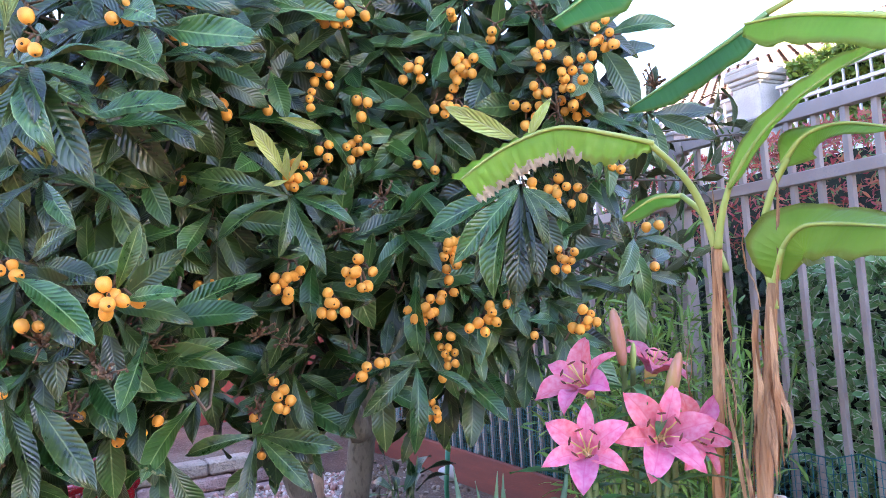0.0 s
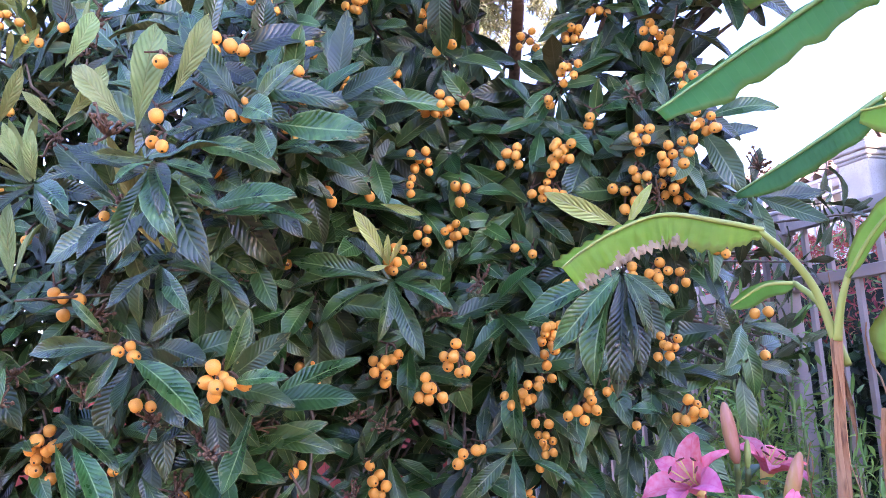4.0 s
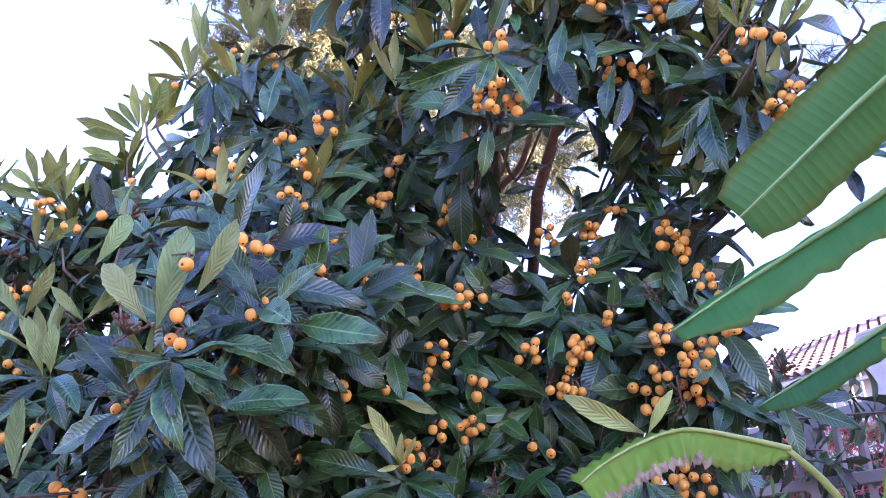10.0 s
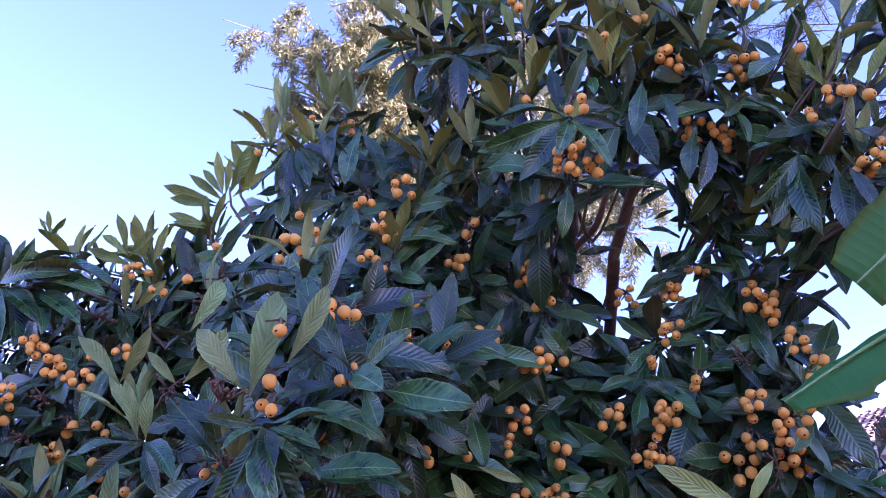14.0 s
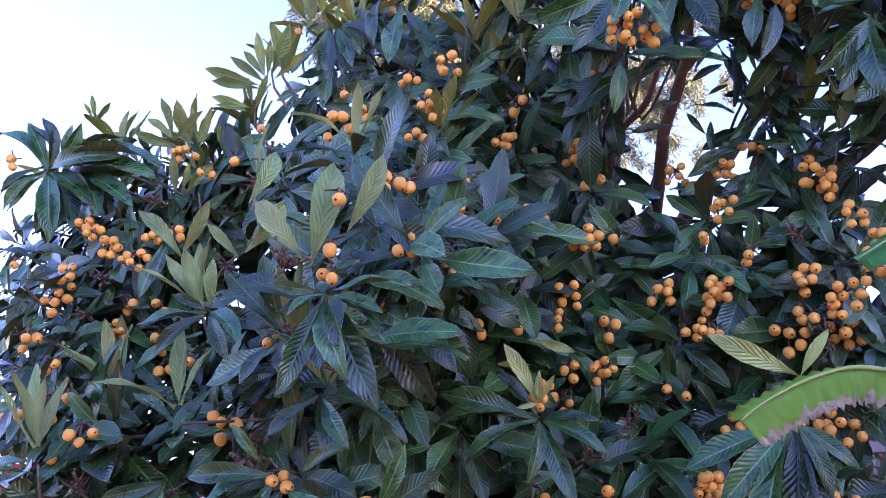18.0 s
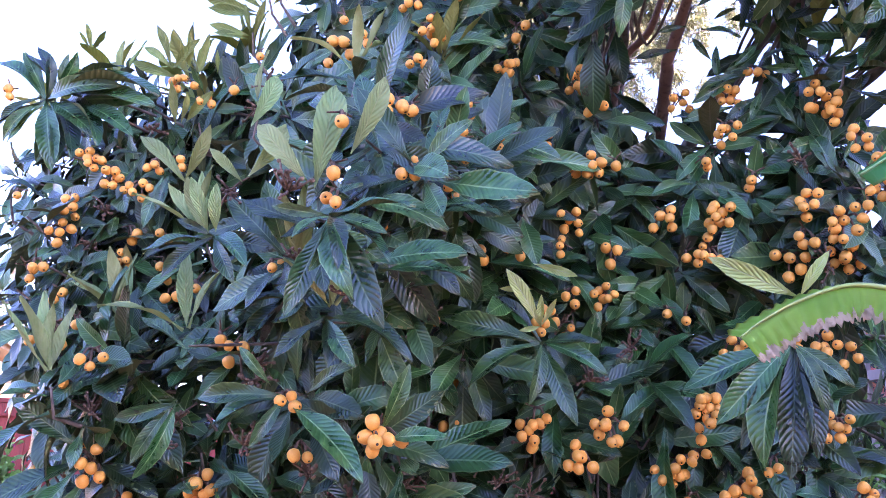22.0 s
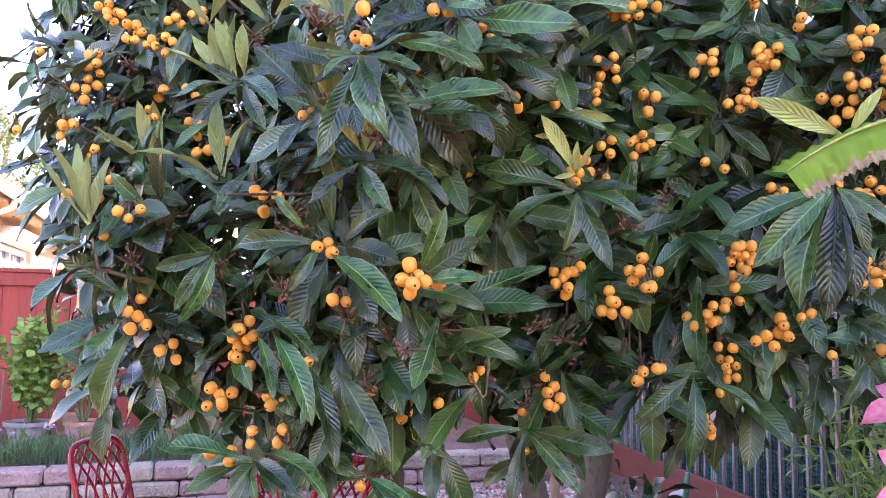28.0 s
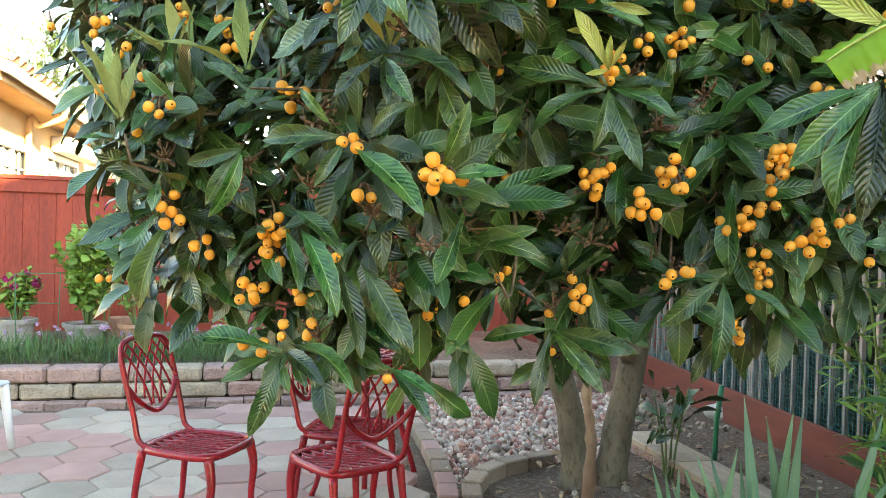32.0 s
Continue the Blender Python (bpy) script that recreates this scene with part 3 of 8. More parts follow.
leafy_upper = [
    (-0.91, 1.94, 2.89), (0.45, 1.99, 2.89), (0.06, 1.94, 2.86), (-1.15, 1.97, 2.83), (-0.24, 2.24, 2.83), (-0.50, 2.04, 2.81),
    (0.83, 1.78, 2.78), (-1.53, 2.04, 2.76), (0.34, 2.21, 2.71), (-0.60, 2.01, 2.71), (0.58, 2.05, 2.69), (-0.80, 1.86, 2.69),
    (0.85, 1.87, 2.66), (0.65, 2.01, 2.64), (0.41, 2.18, 2.63), (-1.11, 1.84, 2.61), (-0.19, 2.34, 2.59), (-1.87, 1.82, 2.59),
    (-0.37, 2.29, 2.57), (-1.66, 1.83, 2.57), (-1.93, 1.80, 2.57), (-0.48, 2.21, 2.57), (0.22, 2.23, 2.50), (-1.12, 1.76, 2.49),
    (-1.67, 1.90, 2.47), (-2.00, 1.71, 2.46), (-1.59, 1.88, 2.46), (-0.64, 2.04, 2.45),
]
leafy_shoulder = [
    (-1.80, 1.82, 2.45), (-1.13, 1.73, 2.41), (0.46, 2.17, 2.40), (-1.50, 1.90, 2.39), (-1.92, 1.74, 2.37), (-1.62, 1.89, 2.35),
    (-0.11, 2.20, 2.30), (0.32, 2.17, 2.29), (-0.79, 1.57, 2.26), (-0.13, 2.17, 2.25), (-1.94, 1.68, 2.22), (-0.68, 1.36, 2.21),
    (0.19, 2.15, 2.21), (-1.73, 1.89, 2.20), (-1.87, 1.78, 2.19), (-0.62, 1.67, 2.18), (-0.54, 2.02, 2.17), (-0.53, 1.51, 2.14),
    (-0.46, 1.94, 2.14), (-1.07, 1.55, 2.10), (0.46, 2.11, 2.10), (0.25, 2.17, 2.10), (-1.73, 1.85, 2.08), (-0.58, 1.27, 2.08),
    (0.56, 2.16, 2.07), (0.63, 2.17, 2.05), (-0.62, 1.61, 2.05), (-1.86, 1.69, 2.04),
]
leafy_middle = [
    (-1.80, 1.74, 2.02), (-1.61, 1.93, 2.02), (-0.17, 2.19, 2.00), (0.35, 2.14, 1.99), (-0.04, 2.19, 1.99), (-0.38, 2.19, 1.99),
    (-0.76, 1.27, 1.98), (-0.68, 1.30, 1.95), (-0.89, 1.42, 1.94), (-0.58, 1.95, 1.92), (-1.77, 1.67, 1.92), (0.24, 2.21, 1.92),
    (-0.72, 1.53, 1.91), (-1.65, 1.84, 1.90), (-1.32, 1.73, 1.90), (-0.83, 1.47, 1.89), (-0.06, 2.23, 1.87), (-1.07, 1.64, 1.87),
    (-0.35, 2.18, 1.86), (-1.23, 1.76, 1.83), (-1.74, 1.58, 1.82), (-0.66, 1.85, 1.82), (-0.84, 1.68, 1.81), (-0.54, 2.06, 1.81),
    (-0.71, 1.48, 1.81), (-0.58, 2.05, 1.81), (-1.08, 1.62, 1.79), (-1.60, 1.61, 1.79),
]
leafy_waist = [
    (-0.41, 2.07, 1.79), (-0.76, 1.87, 1.78), (-0.16, 2.14, 1.78), (-0.89, 1.67, 1.76), (-1.71, 1.66, 1.74), (-0.76, 1.80, 1.73),
    (-1.65, 1.53, 1.72), (-0.45, 2.06, 1.71), (-0.66, 2.05, 1.71), (-0.33, 2.03, 1.71), (-1.44, 1.53, 1.71), (0.37, 2.27, 1.70),
    (0.26, 2.26, 1.70), (-1.21, 1.65, 1.69), (-1.04, 1.68, 1.69), (0.14, 2.24, 1.68), (-0.79, 1.71, 1.68), (-0.26, 2.02, 1.68),
    (-0.08, 2.21, 1.66), (-1.35, 1.63, 1.65), (-0.96, 1.54, 1.64), (-1.55, 1.50, 1.64), (-1.24, 1.64, 1.63), (-0.74, 1.78, 1.63),
    (0.10, 2.27, 1.62), (-0.81, 1.60, 1.60), (-0.76, 1.97, 1.59), (-1.40, 1.62, 1.59),
]
leafy_lower = [
    (-0.52, 2.13, 1.59), (-0.72, 2.05, 1.59), (0.17, 2.28, 1.59), (0.11, 2.24, 1.58), (-1.42, 1.59, 1.57), (-0.94, 1.62, 1.57),
    (-0.08, 2.17, 1.57), (-1.21, 1.64, 1.56), (-1.29, 1.67, 1.55), (-1.42, 1.50, 1.54), (-0.43, 2.07, 1.53), (0.26, 2.24, 1.52),
    (-0.72, 1.51, 1.52), (-0.99, 1.58, 1.50), (-0.83, 1.62, 1.48), (-0.01, 2.26, 1.48), (-0.58, 2.13, 1.47), (-0.94, 1.58, 1.46),
    (-0.67, 2.10, 1.45), (-0.84, 1.61, 1.44), (-0.27, 2.01, 1.44), (-1.03, 1.62, 1.44), (-1.60, 1.68, 1.43), (0.24, 2.28, 1.43),
    (-1.30, 1.71, 1.43), (-0.67, 1.87, 1.43), (-1.56, 1.72, 1.42), (-0.77, 1.59, 1.42),
]
leafy_skirt = [
    (-0.50, 2.04, 1.42), (-0.89, 1.59, 1.41), (-1.46, 1.76, 1.41), (-0.68, 1.75, 1.41), (-0.20, 2.04, 1.40), (-0.27, 2.02, 1.40),
    (-0.43, 2.06, 1.39), (0.03, 2.29, 1.39), (-0.14, 2.14, 1.39), (-0.77, 1.70, 1.38), (-1.60, 1.74, 1.37), (-0.64, 1.75, 1.37),
    (-0.68, 1.56, 1.37), (0.14, 2.29, 1.36), (-1.80, 1.87, 1.33), (-1.02, 1.66, 1.33), (-1.48, 1.79, 1.33), (-1.52, 1.77, 1.29),
    (-0.84, 1.71, 1.28), (-0.94, 1.70, 1.28), (-1.56, 1.77, 1.25), (-0.53, 2.12, 1.21), (-1.31, 1.70, 1.17), (-1.18, 1.74, 1.13),
    (-1.04, 1.71, 1.13), (-1.11, 1.72, 1.13), (-0.88, 1.81, 1.11),
]
leafy_west = [
    (-2.21, 1.95, 2.41), (-2.14, 2.00, 2.24), (-2.09, 1.90, 2.03), (-1.99, 1.95, 1.88), (-1.91, 1.85, 1.70), (-1.74, 1.80, 1.58), (-1.83, 1.80, 1.49), (-2.01, 2.05, 2.28), (-1.91, 2.00, 1.96), (-1.70, 1.90, 1.68), (-1.95, 1.95, 2.09), (-1.64, 1.90, 1.79), (-2.20, 1.95, 2.19), (-1.53, 1.75, 1.53), (-1.54, 1.85, 1.91), (-2.00, 2.00, 2.48), (-1.74, 1.95, 2.24), (-1.30, 1.70, 1.79), (-1.22, 1.60, 1.49), (-1.99, 2.0, 2.62), (-1.88, 2.05, 2.64), (-1.92, 2.0, 2.7), (-1.68, 2.0, 2.54), (-1.7, 1.95, 2.4), (-1.89, 1.95, 1.76), (-2.14, 1.95, 1.88), (-1.56, 1.75, 1.46),
]
leafy_west_top = [
    (-2.22, 2.05, 2.60), (-2.08, 2.10, 2.65), (-1.90, 2.10, 2.58), (-2.24, 2.00, 2.48), (-1.96, 2.10, 2.48), (-1.69, 2.05, 2.48),
    (-2.08, 2.05, 2.41), (-1.84, 2.10, 2.67), (-1.64, 2.10, 2.59), (-1.56, 2.15, 2.76), (-1.73, 2.15, 2.73),
]
leafy_west_crown = [
    (-1.26, 2.12, 2.88), (-1.45, 2.12, 2.78), (-1.21, 2.12, 3.02), (-1.15, 2.12, 2.86), (-1.33, 2.12, 3.0), (-1.16, 2.12, 3.13),
    (-1.34, 2.12, 2.79), (-1.55, 2.12, 2.7), (-1.82, 2.12, 2.71), (-1.97, 2.12, 2.79), (-1.08, 2.12, 3.02), (-1.66, 2.12, 2.69),
]
leafy_east_top = [
    (0.27, 1.75, 3.19), (0.39, 1.75, 3.09), (0.59, 1.75, 3.13), (0.62, 1.70, 2.96), (0.71, 1.70, 3.05), (0.79, 1.70, 2.93),
    (0.46, 1.75, 2.98), (0.38, 1.80, 3.28), (0.17, 1.80, 3.14),

]
leafy_west_back = [
    (-2.87, 2.44, 2.65), (-2.49, 2.37, 2.58), (-2.40, 2.42, 2.57), (-2.84, 2.47, 2.42), (-2.57, 2.51, 2.46), (-2.50, 2.57, 2.46),
    (-2.81, 2.52, 2.26), (-2.63, 2.50, 2.25), (-2.45, 2.57, 2.33), (-2.83, 2.57, 2.09), (-2.44, 2.45, 2.03), (-2.35, 2.58, 2.10),
    (-2.52, 2.38, 1.93), (-2.46, 2.46, 1.86), (-2.23, 2.48, 1.92), (-2.67, 2.50, 1.75), (-2.44, 2.52, 1.70), (-2.25, 2.60, 1.71),
    (-2.66, 2.56, 1.60), (-2.33, 2.49, 1.54), (-2.23, 2.56, 1.60),
]
LEAFY = leafy_west + leafy_west_crown + leafy_west_back + leafy_west_top + leafy_east_top + leafy_crown_top + leafy_upper + leafy_shoulder + leafy_middle + leafy_waist + leafy_lower + leafy_skirt
young_crown_top = [
    (-0.69, 1.91, 3.52, 4), (-0.55, 1.79, 3.49, 4), (0.01, 1.81, 3.47, 5), (-0.35, 1.82, 3.45, 4), (-0.59, 1.87, 3.44, 6), (-1.04, 2.21, 3.42, 7),
    (-0.47, 1.84, 3.42, 5), (-0.96, 2.24, 3.41, 6), (-0.12, 1.80, 3.36, 5), (-0.22, 1.87, 3.35, 6), (0.20, 1.82, 3.34, 6), (0.05, 1.83, 3.27, 4),
    (0.15, 1.81, 3.22, 4), (-1.10, 1.97, 3.19, 3), (0.41, 1.76, 3.17, 4), (0.54, 1.74, 3.17, 5), (-0.04, 1.78, 3.16, 5),
]
young_upper = [
    (0.29, 1.81, 3.11, 5), (0.64, 1.73, 3.06, 4), (0.59, 1.78, 3.03, 4), (-1.23, 1.94, 3.00, 4), (-0.42, 1.98, 2.98, 3), (-1.26, 1.94, 2.96, 6),
    (0.62, 1.78, 2.92, 4), (0.84, 1.70, 2.91, 4), (0.71, 1.75, 2.87, 3), (-1.32, 1.97, 2.85, 6), (0.77, 1.81, 2.74, 3), 
    (0.65, 1.90, 2.71, 3), (0.47, 2.18, 2.60, 5), (-1.45, 1.91, 2.51, 4), (-1.13, 1.73, 2.41, 3),
]
young_shoulder = [
    (-0.77, 1.58, 2.40, 3), (-1.93, 1.71, 2.23, 3), (-1.27, 1.75, 2.06, 4), 
    (-1.65, 1.96, 1.90, 3), (-0.87, 1.57, 1.89, 4), (-1.51, 1.77, 1.83, 4), (-0.76, 1.51, 1.79, 3), (-1.05, 1.41, 1.73, 3), (-1.44, 1.46, 1.65, 4), (-1.52, 1.82, 1.56, 5),
]
YOUNG = young_crown_top + young_upper + young_shoulder

# leaves that stand out on the side of the crown towards the open garden: foot and tip of each
pale_upright_leaves = [
    (-0.701, 1.27, 1.981, -0.683, 1.3, 2.209), (-0.716, 1.27, 1.994, -0.848, 1.29, 2.138), (-0.63, 1.27, 2.044, -0.571, 1.29, 2.212),
    (-0.848, 1.27, 2.017, -0.801, 1.32, 2.146), (-0.853, 1.27, 2.125, -0.83, 1.32, 2.261),
]
pale_left_leaves = [
    (-1.037, 1.33, 2.042, -1.145, 1.3, 2.148), (-1.038, 1.33, 2.048, -0.968, 1.3, 2.156), (-0.898, 1.33, 2.03, -0.965, 1.3, 2.101),
    (-0.967, 1.33, 1.924, -1.003, 1.3, 2.041), (-0.95, 1.33, 1.923, -0.939, 1.3, 2.021),
]
fruit_star_leaves = [
    (-0.68, 1.3, 1.932, -0.744, 1.27, 1.882), (-0.68, 1.3, 1.932, -0.792, 1.27, 1.951), (-0.68, 1.3, 1.932, -0.732, 1.24, 1.725),
    (-0.68, 1.3, 1.932, -0.677, 1.22, 1.802), (-0.68, 1.3, 1.932, -0.533, 1.25, 1.822), (-0.68, 1.3, 1.932, -0.531, 1.23, 1.696),
    (-0.68, 1.3, 1.932, -0.582, 1.21, 1.745), (-0.68, 1.3, 1.932, -0.495, 1.27, 1.933), (-0.68, 1.3, 1.932, -0.548, 1.27, 1.881),
    (-0.68, 1.3, 1.932, -0.611, 1.2, 1.799),
]
left_star_leaves = [
    (-0.987, 1.38, 1.932, -1.142, 1.35, 1.899), (-0.987, 1.38, 1.932, -1.063, 1.35, 1.967), (-0.987, 1.38, 1.932, -0.852, 1.3, 1.839),
    (-0.987, 1.38, 1.932, -0.817, 1.35, 1.884), (-0.987, 1.38, 1.932, -1.087, 1.35, 1.837), (-0.987, 1.38, 1.932, -0.908, 1.35, 1.817),
]
second_star_leaves = [
    (-0.746, 1.45, 1.761, -0.846, 1.42, 1.673), (-0.701, 1.45, 1.779, -0.611, 1.42, 1.812), (-0.746, 1.45, 1.761, -0.648, 1.39, 1.648),
    (-0.746, 1.45, 1.761, -0.543, 1.42, 1.663), (-0.746, 1.45, 1.761, -0.707, 1.39, 1.648),
]
low_star_leaves = [
    (-0.801, 1.5, 1.607, -0.678, 1.47, 1.665), (-0.889, 1.5, 1.625, -0.956, 1.47, 1.707), (-0.854, 1.5, 1.603, -1.048, 1.47, 1.596),
    (-0.839, 1.5, 1.583, -0.634, 1.42, 1.435), (-0.854, 1.5, 1.603, -0.902, 1.45, 1.494), (-0.854, 1.5, 1.603, -1.013, 1.47, 1.534),
    (-1.119, 1.5, 1.594, -1.189, 1.47, 1.426), (-0.632, 1.5, 1.534, -0.564, 1.47, 1.666), (-0.62, 1.5, 1.518, -0.481, 1.47, 1.523),
]
bright_star_leaves = [
    (-0.364, 1.88, 1.762, -0.61, 1.85, 1.823), (-0.364, 1.88, 1.762, -0.623, 1.85, 1.746), (-0.364, 1.88, 1.762, -0.534, 1.82, 1.648),
    (-0.364, 1.88, 1.762, -0.384, 1.82, 1.606), (-0.364, 1.88, 1.762, -0.272, 1.82, 1.557), (-0.364, 1.88, 1.762, -0.202, 1.85, 1.676),
    (-0.364, 1.88, 1.762, -0.478, 1.85, 1.88), (-0.364, 1.88, 1.762, -0.218, 1.85, 1.755),
]
new_shoot_leaves = [
    (-0.357, 1.84, 1.794, -0.437, 1.81, 1.937), (-0.376, 1.84, 1.888, -0.454, 1.81, 1.886), (-0.357, 1.84, 1.794, -0.314, 1.81, 1.856),
    (-0.357, 1.84, 1.794, -0.35, 1.81, 1.867), (-0.375, 1.84, 1.953, -0.261, 1.81, 1.909), (-0.357, 1.84, 1.794, -0.403, 1.79, 1.777),
]
pale_pair_leaves = [
    (0.222, 1.82, 1.841, 0.035, 1.79, 1.936), (0.222, 1.82, 1.841, 0.287, 1.79, 1.937),
]
drooping_star_leaves = [
    (0.21, 1.9, 1.753, -0.041, 1.87, 1.641), (0.21, 1.9, 1.753, 0.03, 1.85, 1.564), (0.21, 1.9, 1.753, 0.078, 1.85, 1.511),
    (0.21, 1.9, 1.753, 0.122, 1.84, 1.469), (0.21, 1.9, 1.753, 0.171, 1.84, 1.45), (0.21, 1.9, 1.753, 0.23, 1.84, 1.497),
    (0.21, 1.9, 1.753, 0.257, 1.85, 1.584), (0.21, 1.9, 1.753, 0.323, 1.87, 1.648),
]
left_tip_leaves = [
    (-1.994, 1.85, 2.592, -2.097, 1.82, 2.77), (-1.994, 1.85, 2.592, -1.981, 1.82, 2.749), (-1.994, 1.85, 2.592, -1.75, 1.82, 2.665),
    (-1.994, 1.85, 2.592, -1.528, 1.82, 2.547), (-1.994, 1.85, 2.592, -1.742, 1.82, 2.425), (-1.994, 1.85, 2.592, -1.876, 1.8, 2.308),
    (-1.994, 1.85, 2.592, -2.146, 1.82, 2.52), (-1.994, 1.85, 2.592, -2.098, 1.82, 2.442), (-1.994, 1.85, 2.592, -1.868, 1.82, 2.741),
    (-1.994, 1.85, 2.592, -1.677, 1.82, 2.593), (-1.994, 1.85, 2.592, -2.213, 1.82, 2.743),
]
low_branch_leaves = [
    (-1.022, 1.55, 1.456, -0.865, 1.52, 1.349), (-1.035, 1.55, 1.411, -0.958, 1.5, 1.264), (-0.998, 1.55, 1.411, -0.859, 1.49, 1.216),
    (-1.158, 1.55, 1.601, -1.241, 1.52, 1.452), (-1.142, 1.55, 1.592, -1.297, 1.52, 1.553), (-1.062, 1.55, 1.541, -0.92, 1.52, 1.618),
]
hem_star_leaves = [
    (-1.044, 1.6, 1.13, -0.842, 1.54, 1.047), (-1.067, 1.6, 1.101, -1.117, 1.54, 0.913), (-1.067, 1.6, 1.112, -1.309, 1.57, 1.13),
    (-1.067, 1.6, 1.112, -0.902, 1.52, 1.057), (-0.928, 1.6, 1.342, -0.824, 1.54, 1.124), (-0.862, 1.6, 1.332, -0.7, 1.54, 1.143),
    (-0.783, 1.6, 1.1, -0.657, 1.57, 1.052), (-0.783, 1.6, 1.1, -0.664, 1.56, 0.998),
]
trunk_star_leaves = [
    (-0.524, 2.05, 1.158, -0.707, 2.02, 1.118), (-0.524, 2.05, 1.158, -0.548, 1.99, 0.956), (-0.524, 2.05, 1.158, -0.369, 1.99, 1.012),
    (-0.524, 2.05, 1.158, -0.285, 2, 1.118), (-0.549, 2.05, 1.214, -0.637, 2.02, 1.279), (-0.49, 2.05, 1.3, -0.479, 2.02, 1.387),
    (-0.482, 2.05, 1.293, -0.366, 2.02, 1.365),
]
dangling_star_leaves = [
    (-0.099, 2.2, 1.31, -0.256, 2.15, 1.171), (-0.099, 2.2, 1.31, -0.291, 2.17, 1.259), (-0.099, 2.2, 1.31, -0.115, 2.14, 1.065),
    (-0.057, 2.2, 1.285, 0.063, 2.17, 1.212), (-0.08, 2.2, 1.567, -0.082, 2.15, 1.312), (-0.23, 2.2, 1.337, -0.348, 2.17, 1.403),
]
top_star_leaves = [
    (-0.09, 1.75, 2.89, -0.351, 1.72, 2.79), (-0.09, 1.75, 2.89, -0.297, 1.72, 2.891), (-0.09, 1.75, 2.89, -0.233, 1.7, 2.664),
    (-0.09, 1.75, 2.89, -0.128, 1.67, 2.712), (-0.09, 1.75, 2.89, 0.009, 1.7, 2.677), (-0.09, 1.75, 2.89, 0.041, 1.72, 2.814),
    (0.118, 1.75, 2.983, 0.076, 1.7, 2.762), (0.161, 1.75, 2.936, 0.181, 1.72, 2.772), (0.239, 1.75, 2.807, 0.198, 1.72, 2.622),
    (0.271, 1.75, 2.765, 0.213, 1.72, 2.586),
]
top_left_star_leaves = [
    (-0.429, 1.8, 3.225, -0.577, 1.77, 3.196), (-0.429, 1.8, 3.225, -0.548, 1.76, 3.033), (-0.429, 1.8, 3.225, -0.515, 1.75, 2.926),
    (-0.429, 1.8, 3.225, -0.412, 1.75, 2.946), (-0.429, 1.8, 3.225, -0.306, 1.77, 3.078), (-0.429, 1.8, 3.225, -0.278, 1.77, 3.195),
]
top_right_star_leaves = [
    (0.47, 1.75, 2.684, 0.325, 1.72, 2.527), (0.47, 1.75, 2.684, 0.387, 1.71, 2.494), (0.47, 1.75, 2.684, 0.363, 1.7, 2.459),
    (0.47, 1.75, 2.684, 0.468, 1.7, 2.421), (0.546, 1.75, 2.639, 0.525, 1.7, 2.415), (0.573, 1.75, 2.635, 0.606, 1.72, 2.474),
    (0.47, 1.75, 2.684, 0.338, 1.72, 2.682),
]
top_olive_leaves = [
    (-0.506, 1.8, 3.309, -0.62, 1.77, 3.424), (-0.469, 1.8, 3.326, -0.455, 1.77, 3.473), (-0.247, 1.8, 3.24, -0.281, 1.77, 3.39),
    (-0.156, 1.8, 3.27, -0.074, 1.77, 3.345), (0.48, 1.8, 3.197, 0.521, 1.77, 3.301), (0.516, 1.8, 3.19, 0.613, 1.77, 3.242),
    (0.58, 1.8, 2.906, 0.648, 1.77, 3.04), (0.592, 1.8, 2.904, 0.532, 1.77, 2.998), (0.68, 1.8, 2.894, 0.769, 1.77, 3.04),
    (0.704, 1.8, 2.9, 0.784, 1.77, 2.976), (0.871, 1.8, 2.939, 0.815, 1.77, 3.007), (0.876, 1.8, 2.942, 0.942, 1.77, 3.021),
]
left_tip_ring_leaves = [
    (-1.966, 1.86, 2.618, -2.101, 1.83, 2.773), (-1.969, 1.86, 2.629, -2.05, 1.83, 2.789),
    (-1.957, 1.86, 2.627, -1.915, 1.83, 2.741), (-1.945, 1.86, 2.626, -1.684, 1.83, 2.667),
    (-1.943, 1.86, 2.615, -1.525, 1.8, 2.498), (-1.949, 1.86, 2.595, -1.715, 1.8, 2.383),
    (-1.982, 1.86, 2.588, -1.952, 1.81, 2.35), (-1.968, 1.86, 2.576, -1.863, 1.79, 2.33),
    (-1.973, 1.86, 2.598, -1.816, 1.81, 2.352), (-2.009, 1.86, 2.602, -2.127, 1.83, 2.452),
    (-2.023, 1.86, 2.614, -2.155, 1.83, 2.51), (-1.891, 1.86, 2.589, -1.636, 1.89, 2.575),
    (-1.753, 1.86, 2.513, -1.946, 1.88, 2.604), (-1.852, 1.86, 2.564, -1.615, 1.83, 2.419),
]
